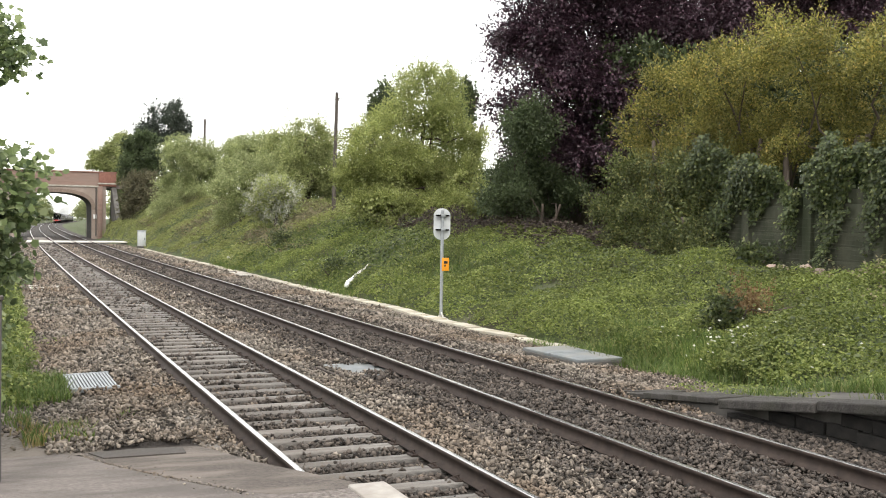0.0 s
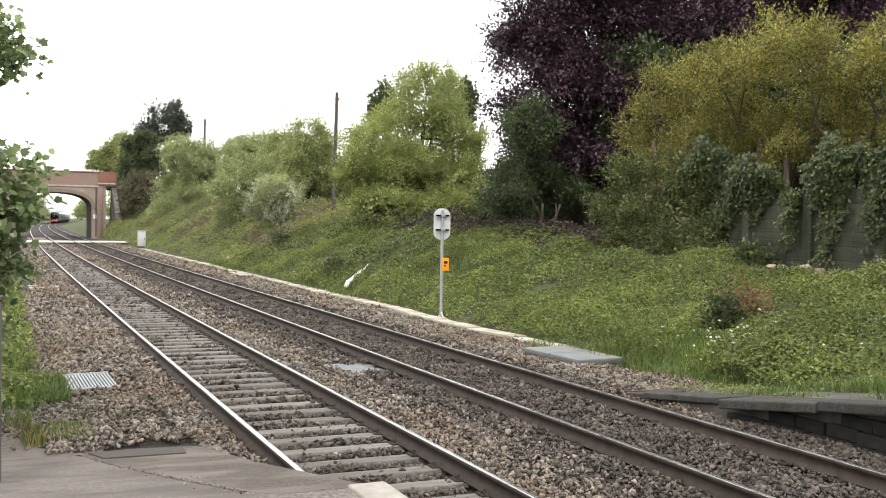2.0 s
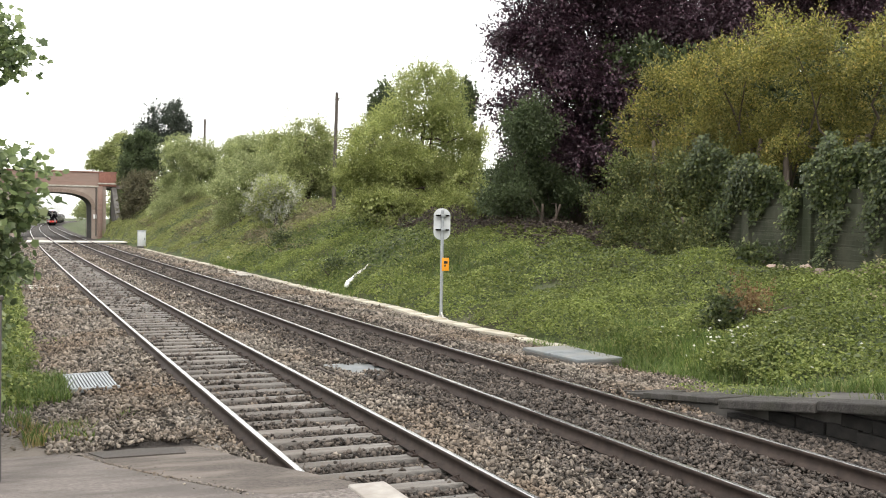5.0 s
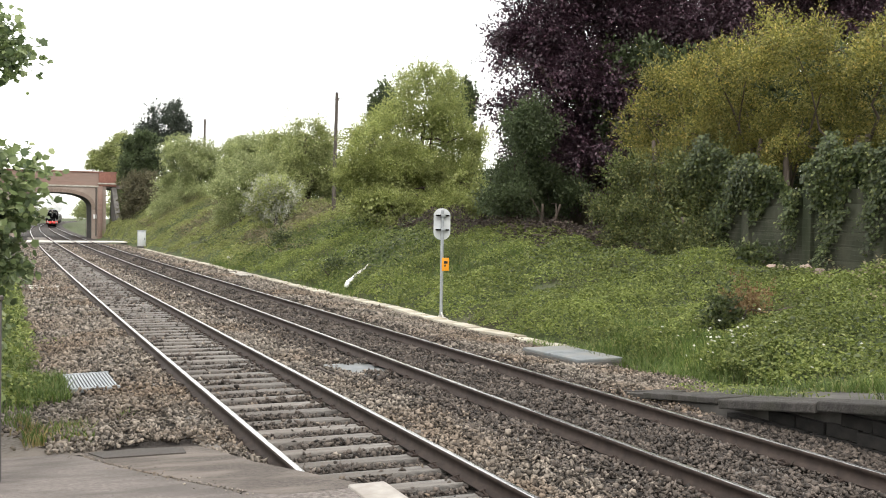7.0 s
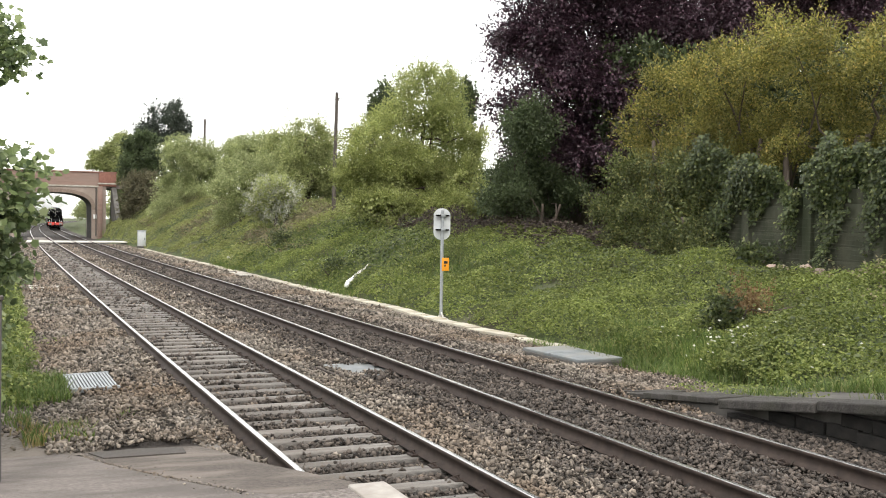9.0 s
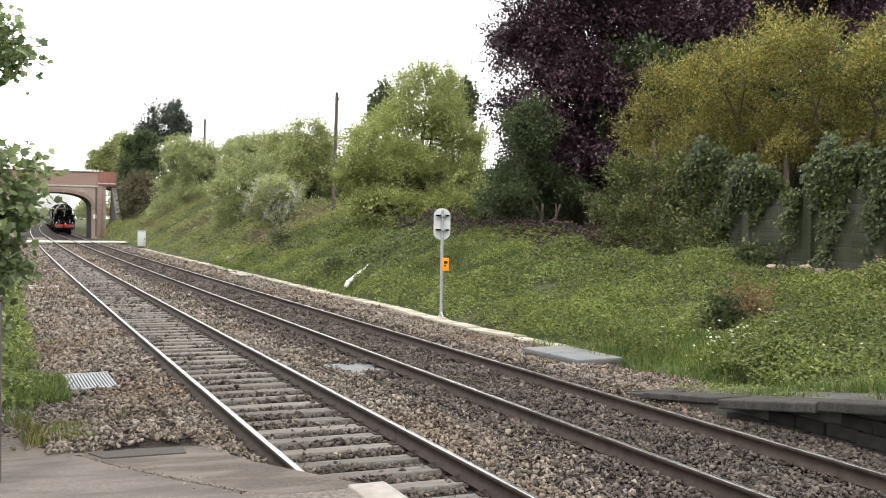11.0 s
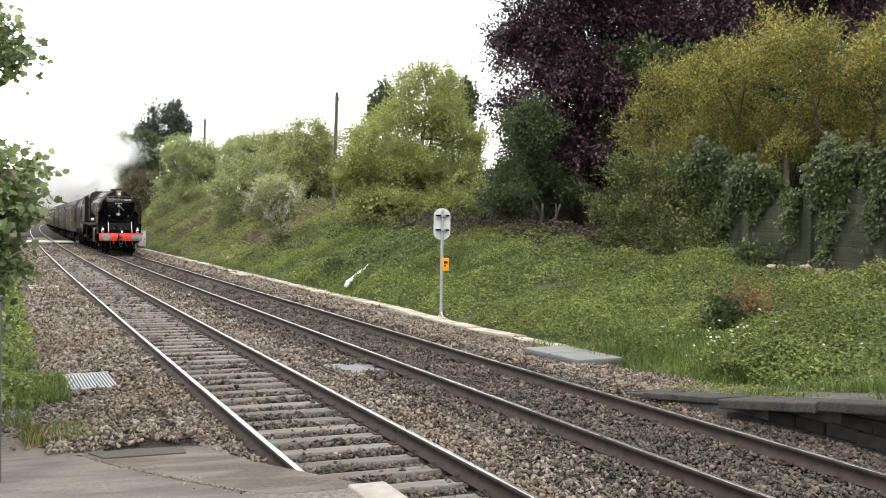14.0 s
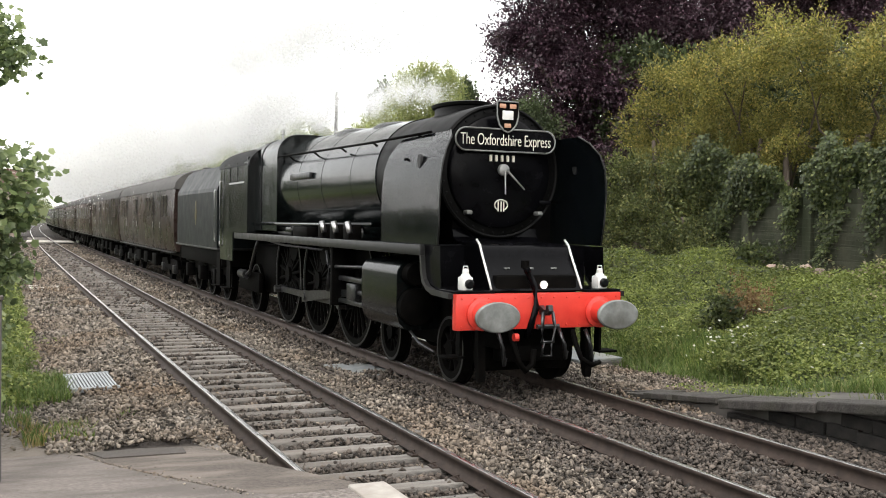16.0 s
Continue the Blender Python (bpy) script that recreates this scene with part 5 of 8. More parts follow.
# ---------------------------------------------------------------- platforms and fence
def build_platforms():
    pf = empty("platform_near", Matrix(), "worn tarmac platform end with a ramp", "platform", kind="structure")
    def slope(x, y):
        return (x, y, 0.84 - 0.175 * max(0.0, y - 4.76))
    def slab(outline, low=-0.5):
        bm = bmesh.new()
        a = [bm.verts.new(slope(x, y)) for x, y in outline]
        b = [bm.verts.new((x, y, low)) for x, y in outline]
        bm.faces.new(a)
        n = len(a)
        for i in range(n):
            bm.faces.new((a[i], b[i], b[(i + 1) % n], a[(i + 1) % n]))
        bmesh.ops.recalc_face_normals(bm, faces=bm.faces)
        return bm
    part("surface", slab([(-6, -30), (1.72, -30), (1.72, 4.76), (-6, 4.76)]), M_TARMAC, pf)
    part("ramp", slab([(-6, 4.763), (1.25, 4.763), (1.12, 5.2), (1.04, 5.9), (0.93, 7.0), (0.80, 8.6), (0.74, 10.0), (0.6, 10.9), (0.1, 11.15), (-0.6, 11.2), (-6, 11.3)]), M_TARMAC, pf, "worn grey tarmac ramp")
    part("ramp_strip", slab([(1.256, 4.763), (1.72, 4.763), (1.735, 6.2), (1.735, 7.4), (1.86, 9.4), (1.9, 10.6), (1.4, 10.9), (0.80, 10.8), (0.75, 10.0), (0.81, 8.6), (0.945, 7.0), (1.052, 5.9), (1.13, 5.2)]), M_RAMP, pf, "patched darker tarmac strip")
    bm = bmesh.new()
    top = [bm.verts.new(Vector(slope(x, y)) + Vector((0, 0, 0.012))) for x, y in ((0.86, 9.3), (1.55, 9.2), (1.7, 10.3), (1.3, 10.7), (0.82, 10.5))]
    low = [bm.verts.new(v.co - Vector((0, 0, 0.1))) for v in top]
    bm.faces.new(top)
    for i in range(5):
        bm.faces.new((top[i], low[i], low[(i + 1) % 5], top[(i + 1) % 5]))
    bmesh.ops.recalc_face_normals(bm, faces=bm.faces)
    part("repair_patch", bm, M_PATCH, pf)
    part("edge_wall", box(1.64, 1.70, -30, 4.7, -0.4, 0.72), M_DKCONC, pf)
    for k in range(12):
        y1 = 4.80 - k * 0.9
        part("coping_stone", box(1.60, 1.80, y1 - 0.88, y1, 0.75, 0.852, bevel=0.012), M_WHITECOPE, pf)
    fp = empty("fence_post", pose(-0.022, 7.4, 0.3), "weathered grey fence post at the platform end", "post")
    part("shaft", box(-0.05, 0.045, -0.05, 0.05, -0.6, 1.3, bevel=0.01), M_DKCONC, fp)
    part("cap", box(-0.06, 0.055, -0.06, 0.06, 1.3, 1.33, bevel=0.008), M_WOODPOLE, fp)

    # disused platform on the far side
    pr = empty("platform_far", Matrix(), "overgrown disused platform with a crumbling edge", "platform", kind="structure")
    bm = bmesh.new()
    sec = [(12.2, -0.22), (10.2, 0.04), (8.6, 0.26), (7.2, 0.46), (4.5, 0.58), (-20, 0.62)]
    rows = []
    for y, z in sec:
        rows.append([bm.verts.new(c) for c in ((8.12, y, -0.5), (8.12, y, z - 0.1), (8.2, y, z - 0.02), (10.3, y, z))])
    for a, b in zip(rows, rows[1:]):
        for i in range(3):
            bm.faces.new((a[i], a[i + 1], b[i + 1], b[i]))
    bmesh.ops.recalc_face_normals(bm, faces=bm.faces)
    part("surface", bm, M_DKCONC, pr, "dark dirty platform surface")
    rng = random.Random(9)
    y = 9.75
    while y > 2:
        L = rng.uniform(1.3, 1.9)
        zc = float(np.interp(y - L / 2, [2, 4.5, 7.2, 8.6, 10.2], [0.62, 0.60, 0.47, 0.26, 0.04]))
        slope = math.degrees(math.atan2(float(np.interp(y, [2, 4.5, 7.2, 8.6, 10.2], [0.62, 0.60, 0.47, 0.26, 0.04])) - float(np.interp(y - L, [2, 4.5, 7.2, 8.6, 10.2], [0.62, 0.60, 0.47, 0.26, 0.04])), L))
        me = mesh_bm("edge_slab", box(-0.06, 0.5, -L / 2 + 0.01, L / 2 - 0.01, -0.10, 0.012, bevel=0.02), M_EDGESLAB)
        piece("edge_slab", me, pr, pose(7.93 + rng.uniform(-0.02, 0.02), y - L / 2, zc, slope, rng.uniform(-1.5, 1.5), rng.uniform(-1, 1)))
        y -= L
    # brick courses of the edge wall, coloured as dark as the recess under the slabs
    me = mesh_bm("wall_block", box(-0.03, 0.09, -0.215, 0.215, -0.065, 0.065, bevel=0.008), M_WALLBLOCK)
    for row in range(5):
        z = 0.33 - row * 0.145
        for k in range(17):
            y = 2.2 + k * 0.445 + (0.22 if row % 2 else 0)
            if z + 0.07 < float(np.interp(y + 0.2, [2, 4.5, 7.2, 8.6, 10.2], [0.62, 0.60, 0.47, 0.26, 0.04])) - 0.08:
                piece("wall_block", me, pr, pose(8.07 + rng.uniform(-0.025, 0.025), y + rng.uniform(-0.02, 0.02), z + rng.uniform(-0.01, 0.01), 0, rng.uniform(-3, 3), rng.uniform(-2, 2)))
    for k in range(7):
        me = mesh_bm("ramp_slab", box(-0.3, 0.3, -0.28, 0.28, -0.05, 0.03, bevel=0.015), M_EDGESLAB)
        y = 9.9 + k * 0.42
        piece("ramp_slab", me, pr, pose(8.35 + rng.uniform(-0.1, 0.12), y, float(np.interp(y, [9.8, 10.2, 12.2], [0.05, 0.02, -0.21])), -6.5 + rng.uniform(-1, 1), rng.uniform(-2, 2), rng.uniform(-8, 8)))


M_RAMP = surface("patched_tarmac", (0.05, 0.041, 0.035), (0.165, 0.138, 0.118), 38, 0.95, c3=(0.20, 0.17, 0.145), scale2=1.6, bump=1.0, bump_scale=60, dist=0.02)
M_PATCH = surface("fresh_tarmac_patch", (0.04, 0.034, 0.03), (0.10, 0.086, 0.075), 50, 0.9, bump=0.7, bump_scale=90, dist=0.006)
M_WHITECOPE = surface("worn_white_coping", (0.30, 0.27, 0.24), (0.62, 0.59, 0.54), 4, 0.85, c3=(0.24, 0.21, 0.18), scale2=1.8, bump=0.5, per_object=0.1)
M_EDGESLAB = surface("mossy_edge_slab", (0.022, 0.020, 0.018), (0.075, 0.068, 0.062), 7, 0.9, c3=(0.038, 0.036, 0.028), scale2=2.5, bump=0.9, dist=0.02, per_object=0.15)
# near-black: the shade below the overhanging slabs is put into this colour
M_WALLBLOCK = surface("shaded_wall_block", (0.006, 0.0055, 0.005), (0.024, 0.021, 0.018), 5, 0.95, bump=0.8, per_object=0.2)
build_platforms()


FENCE_X = 16.6


def build_fence():
    f = empty("boundary_fence", Matrix(), "old concrete panel fence with pillars, overgrown with ivy", "fence")
    ys = [9.34 + k * 2.035 for k in range(7)]
    for i, y in enumerate(ys):
        z = lie_on(FENCE_X, y, -0.2)
        pil = part("pillar", box(FENCE_X - 0.13, FENCE_X + 0.13, y - 0.13, y + 0.13, z, z + 2.15, bevel=0.02), M_IVYFENCE, f)
        part("pillar_cap", box(FENCE_X - 0.2, FENCE_X + 0.2, y - 0.2, y + 0.2, z + 2.15, z + 2.3, bevel=0.03), M_IVYFENCE, pil)
        if i + 1 < len(ys):
            z2 = lie_on(FENCE_X, (y + ys[i + 1]) / 2, -0.1)
            for k in range(6):
                part("panel", box(FENCE_X - 0.03, FENCE_X + 0.03, y + 0.13, ys[i + 1] - 0.13, z2 + k * 0.31, z2 + k * 0.31 + 0.309, bevel=0.006), M_IVYFENCE, f)
    # mesh of wire in front of the panels
    for k in range(11):
        z = 0.14 + k * 0.1
        part("wire", tube([(FENCE_X - 0.32, y, lie_on(FENCE_X - 0.3, y, z)) for y in np.arange(9.5, 23.1, 1.5)], 0.004, 4), M_IVYFENCE, f)
    rng = np.random.default_rng(44)
    # ivy over the fence
    n = 62000
    y = rng.uniform(8.5, 21.5, n)
    z0 = ground_z(np.full(n, FENCE_X), y)
    top = 2.5 + 0.35 * np.sin(y * 1.3) + 0.25 * np.sin(y * 3.1) + 0.15 * np.sin(y * 7.3)
    h = rng.uniform(0, 1, n) ** 0.75 * top
    cover = 0.6 * np.sin(y * 1.9 + 0.6) + 0.4 * np.sin(h * 2.6 + y * 0.8) + (h - 1.1) * 1.6 + 0.8 * smooth(19.5, 21.5, y) + 0.9 * np.sin(y * 5.3 + h * 0.8) + 0.4 * np.sin(y * 11 + h * 9) + rng.normal(size=n) * 0.35
    k = (cover > 0.25) & ~((np.abs(y - 17.48) < 0.2) & (h < 2.25))
    y, h, z0 = y[k], h[k], z0[k]
    n = len(y)
    bulge = 0.12 + 0.16 * (1 + np.sin(y * 2.7 + h * 3.1)) * rng.uniform(0.4, 1, n) + 0.25 * smooth(1.6, 2.4, h)
    x = FENCE_X - 0.05 - bulge * rng.uniform(0.3, 1.0, n)
    pos = np.stack([x, y, z0 + h], 1)
    axis = np.stack([rng.normal(size=n) * 0.4 - 0.3, rng.normal(size=n) * 0.7, -np.abs(rng.normal(size=n)) * 0.8 - 0.1], 1)
    normal = unit(np.stack([-1 + rng.normal(size=n) * 0.3, rng.normal(size=n) * 0.5, 0.6 + rng.normal(size=n) * 0.4], 1))
    ln = 0.08 * rng.uniform(0.5, 1.35, n)
    tagged(new("fence_ivy", leaf_mesh("fence_ivy", pos, axis, normal, ln, ln * 0.85, L_IVY)), "dark green ivy climbing over the fence", "ivy", kind="stuff")
    # rubble at the fence foot
    r2 = random.Random(12)
    for k in range(16):
        yy = r2.choice((15.6, 16.2, 17.2, 18.0, 15.0)) + r2.uniform(-0.4, 0.4)
        xx = FENCE_X - r2.uniform(0.45, 1.1)
        bm = bmesh.new()
        bmesh.ops.create_icosphere(bm, subdivisions=1, radius=r2.uniform(0.06, 0.14))
        for v in bm.verts:
            v.co = Vector((v.co.x * r2.uniform(0.8, 1.5), v.co.y * r2.uniform(0.8, 1.6), v.co.z * r2.uniform(0.5, 0.9)))
        ob = new("rubble_block", mesh_bm("rubble_block", bm, M_RUBBLE))
        ob.matrix_basis = pose(xx, yy, lie_on(xx, yy, 0.06), r2.uniform(-30, 30), r2.uniform(-30, 30), r2.uniform(0, 180))
        tagged(ob, "pale broken brick rubble at the fence foot", "rubble", "rubble by the fence")


build_fence()


def plant_bank_details():
    rng = np.random.default_rng(66)
    # butterfly bush with brown flower heads
    b = build_tree("butterfly_bush", (12.15, 14.6), 0.5, 0.025, [(-0.15, 0.12, 0.5, 0.26, 0.3, 0.42), (-0.2, 0.2, 0.25, 0.28, 0.3, 0.25)],
                   "small bush with brown faded flower heads on the bank", L_IVY, 201, per_area=70, leaves=8, leaf=0.075, category="bush", stems=4, spread=0.25, gaps=-0.2, grain=4, shoots=16, shoot_len=0.3, local=True)
    h = new("flower_head", crown_mesh("flower_head", [(0.26, -0.14, 0.62, 0.36, 0.34, 0.3)], 80, 7, 0.06, L_RUST, 202, spread=0.3, gaps=-0.1, grain=5, shoots=22, shoot_len=0.35))
    h.parent = b
    tagged(h, kind="stuff")
    for x, y, s, seed in ((11.2, 35.0, 0.75, 211), (12.5, 36.1, 0.5, 212), (12.6, 48, 1.0, 213), (16.2, 21.0, 0.8, 214), (16.0, 18.6, 0.6, 215)):
        build_tree("bank_bramble", (x, y), 0.4 * s, 0.02, [(0, 0, 0.5 * s, 0.7 * s, 0.8 * s, 0.5 * s), (0.2, 0.5 * s, 0.35 * s, 0.5 * s, 0.6 * s, 0.4 * s)],
                   "dark green bramble bush on the bank", L_IVY, seed, per_area=38, leaves=8, leaf=0.1, category="bush", group="brambles on the bank", stems=3, spread=0.3, local=True)
    # white flowers in the grass
    n = 150
    u = np.concatenate([rng.normal(11.0, 0.35, 60), rng.uniform(10.4, 12.2, 30), rng.normal(12.2, 0.9, 60)])
    y = np.concatenate([rng.normal(13.4, 0.5, 60), rng.uniform(8, 16, 30), rng.normal(36.5, 2.5, 60)])
    p = on_ground(u, y)
    p[:, 2] += rng.uniform(0.2, 0.42, n)
    a = rng.uniform(0, 6.28, n)
    ax = np.stack([np.cos(a), np.sin(a), 0 * a], 1)
    ln = rng.uniform(0.03, 0.07, n)
    me = leaf_mesh("wild_flowers", p, ax, unit(np.stack([rng.normal(size=n) * .4, -0.6 + 0 * a, 0.8 + 0 * a], 1)), ln, ln, L_BLOSSOM, 0.02)
    tagged(new("wild_flowers", me), "small white wild flowers in the grass", "flowers", kind="stuff")


plant_bank_details()


# ---------------------------------------------------------------- sleepers, clips and stones, nearest pieces of the line
def lay_sleepers():
    me = mesh_bm("sleeper", box(-1.25, 1.25, -0.098, 0.098, -0.30, -0.165, bevel=0.016), M_SLEEPER)
    clip = bmesh.new()
    add_box(clip, -0.14, 0.14, -0.07, 0.07, -0.168, -0.145, bevel=0.006)
    for s in (-1, 1):
        add_tube(clip, [(s * 0.09, -0.05, -0.15), (s * 0.12, -0.03, -0.115), (s * 0.075, 0.02, -0.125), (s * 0.11, 0.05, -0.14)], 0.012, 5)
    cm = mesh_bm("rail_clip", clip, M_RAIL)
    rng = random.Random(3)
    y = 5.1
    for k in range(118):
        o = pose(XL + bend(y) + rng.uniform(-0.015, 0.015), y, rng.uniform(-0.006, 0.006), 0, 0, bend_turn(y) + rng.uniform(-0.5, 0.5))
        piece("sleeper", me, track_near, o)
        if y < 34:
            for s in (-1, 1):
                piece("rail_clip", cm, track_near, pose(XL + s * GAUGE + bend(y), y, 0))
        y += 0.535
    ys = np.arange(y, 128, 0.535)
    box_v = np.array([(a, b, c) for a in (-1.25, 1.25) for b in (-0.115, 0.115) for c in (-0.30, -0.165)])
    box_f = np.array([(0, 1, 3, 2), (4, 6, 7, 5), (0, 4, 5, 1), (2, 3, 7, 6), (1, 5, 7, 3)])
    v = np.concatenate([box_v + np.array([XL + bend(t), t, 0]) for t in ys])
    f = np.concatenate([box_f + 8 * i for i in range(len(ys))])
    ob = new("far_sleepers", mesh_np("far_sleepers", v, f, M_SLEEPER))
    ob.parent = track_near
    tagged(ob, kind="stuff")
    y = 5.0
    for k in range(70):
        piece("sleeper", me, track_far, pose(XR + bend(y) + rng.uniform(-0.02, 0.02), y, -0.035 + rng.uniform(-0.012, 0.008), 0, 0, bend_turn(y) + rng.uniform(-0.6, 0.6)))
        if y < 30:
            for s in (-1, 1):
                piece("rail_clip", cm, track_far, pose(XR + s * GAUGE + bend(y), y, 0))
        y += 0.7


lay_sleepers()


def spread_ballast():
    rng = np.random.default_rng(77)
    base = np.array([(1, 0, 0), (-1, 0, 0), (0, 1, 0), (0, -1, 0), (0, 0, 1), (0, 0, -1)], float)
    tri = np.array([(0, 2, 4), (2, 1, 4), (1, 3, 4), (3, 0, 4), (2, 0, 5), (1, 2, 5), (3, 1, 5), (0, 3, 5)])
    groups = {True: ([], [], [0]), False: ([], [], [0])}
    for u0, u1, y0, y1, dens, size in ((0.45, 9.95, 6.0, 14, 760, 0.023), (0.4, 9.95, 14, 24, 430, 0.027), (0.5, 9.9, 24, 42, 130, 0.038), (0.6, 9.9, 42, 95, 38, 0.06)):
        n = int((u1 - u0) * (y1 - y0) * dens)
        u, y = rng.uniform(u0, u1, n), rng.uniform(y0, y1, n)
        near, far = np.abs(u - XL), np.abs(u - XR)
        in_near = near < 1.25
        gap = np.abs(((y - 5.1) / 0.535 + 0.5) % 1 - 0.5) * 0.535
        on_top = (near < 0.72) & (gap < 0.15)
        keep = ~on_top | (rng.random(n) < 0.025)
        keep &= ~((u < 1.9) & (y < 10.9)) & ~((u > 7.9) & (y < 10.0))
        keep &= ~((np.abs(u - 1.17) < 0.36) & (np.abs(y - 15.25) < 0.72)) & ~((np.abs(u - 9.42) < 0.6) & (np.abs(y - 15.7) < 1.05)) & ~((np.abs(u - 5.33) < 0.33) & (np.abs(y - 15.35) < 0.45))
        rail = np.minimum(np.abs(near - GAUGE), np.abs(far - GAUGE))
        keep &= rail > 0.09
        u, y, near, far, on_top = u[keep], y[keep], near[keep], far[keep], on_top[keep]
        n = len(u)
        z = np.full(n, -0.215)
        z += np.where(near < 0.75, 0.012, 0.02 * (near < 1.4)) + np.where((near > 0.8) & (near < 1.35), 0.045, 0) + 0.06 * smooth(1.25, 1.7, near) * smooth(1.25, 1.7, far) + np.where(far < 1.3, 0.035, 0)
        z -= 0.09 * smooth(8.0, 9.6, u) + 0.06 * smooth(1.6, 0.8, u)
        z += 0.03 * np.sin(u * 3 + np.sin(y * 2)) * np.sin(y * 2.3) + rng.uniform(-0.015, 0.035, n)
        z = np.where(on_top, -0.158, z)
        z = np.where(u < 1.2, np.maximum(z, ground_z(u + np_bend(y), y) + 0.012), z)
        s = size * rng.uniform(0.55, 1.45, n)
        sc = s[:, None] * rng.uniform(0.5, 1.45, (n, 3)) * np.array([1.25, 1.0, 0.62])
        q = unit(rng.normal(size=(n, 4)) * np.array([1, 0.45, 0.45, 1]))
        w, a, b, c = q.T
        R = np.stack([1 - 2 * (b * b + c * c), 2 * (a * b - w * c), 2 * (a * c + w * b), 2 * (a * b + w * c), 1 - 2 * (a * a + c * c), 2 * (b * c - w * a),
                      2 * (a * c - w * b), 2 * (b * c + w * a), 1 - 2 * (a * a + b * b)], 1).reshape(-1, 3, 3)
        # far track: oil; near track: shade of the sleeper gaps, as dark stones
        dirty = (far < 1.45 + 0.25 * rng.normal(size=n)) | ((near < 0.72) & (rng.random(n) < 0.93))
        local = base[None] * sc[:, None, :] + rng.normal(size=(n, 6, 3)) * (0.28 * s)[:, None, None]
        v = np.einsum("nij,nkj->nki", R, local) + np.stack([u + np_bend(y), y, z], 1)[:, None, :]
        for oily, (V, F, count) in groups.items():
            w = v[dirty == oily]
            V.append(w.reshape(-1, 3))
            F.append((tri[None] + (np.arange(len(w)) * 6)[:, None, None]).reshape(-1, 3) + count[0])
            count[0] += 6 * len(w)
    for oily, name, mat, label in ((False, "ballast_stones", M_STONE, "loose brown and grey ballast stones"), (True, "oily_shaded_stones", M_OILSHADESTONE, "dark ballast stones, oil-stained in the far track, shade-coloured between near sleepers")):
        V, F, _ = groups[oily]
        tagged(new(name, mesh_np(name, np.concatenate(V), np.concatenate(F), mat)), label, "ballast", kind="stuff")


spread_ballast()


def chips(name, pos, size, material, label, seed, parent=None):
    """Small broken stones lying at the given places."""
    rng = np.random.default_rng(seed)
    n = len(pos)
    base = np.array([(1, 0, 0), (-1, 0, 0), (0, 1, 0), (0, -1, 0), (0, 0, 0.7), (0, 0, -0.7)], float)
    tri = np.array([(0, 2, 4), (2, 1, 4), (1, 3, 4), (3, 0, 4), (2, 0, 5), (1, 2, 5), (3, 1, 5), (0, 3, 5)])
    a = rng.uniform(0, 6.283, n)
    local = (base[None] + rng.normal(size=(n, 6, 3)) * 0.25) * (size * rng.uniform(0.5, 1.5, (n, 1, 1)))
    x = local[..., 0] * np.cos(a)[:, None] - local[..., 1] * np.sin(a)[:, None]
    y = local[..., 0] * np.sin(a)[:, None] + local[..., 1] * np.cos(a)[:, None]
    v = np.stack([x, y, local[..., 2]], 2) + pos[:, None, :]
    f = (tri[None] + (np.arange(n) * 6)[:, None, None]).reshape(-1, 3)
    ob = new(name, mesh_np(name, v.reshape(-1, 3), f, material))
    ob.parent = parent
    return tagged(ob, label, "stones" if parent is None else "", kind="stuff")


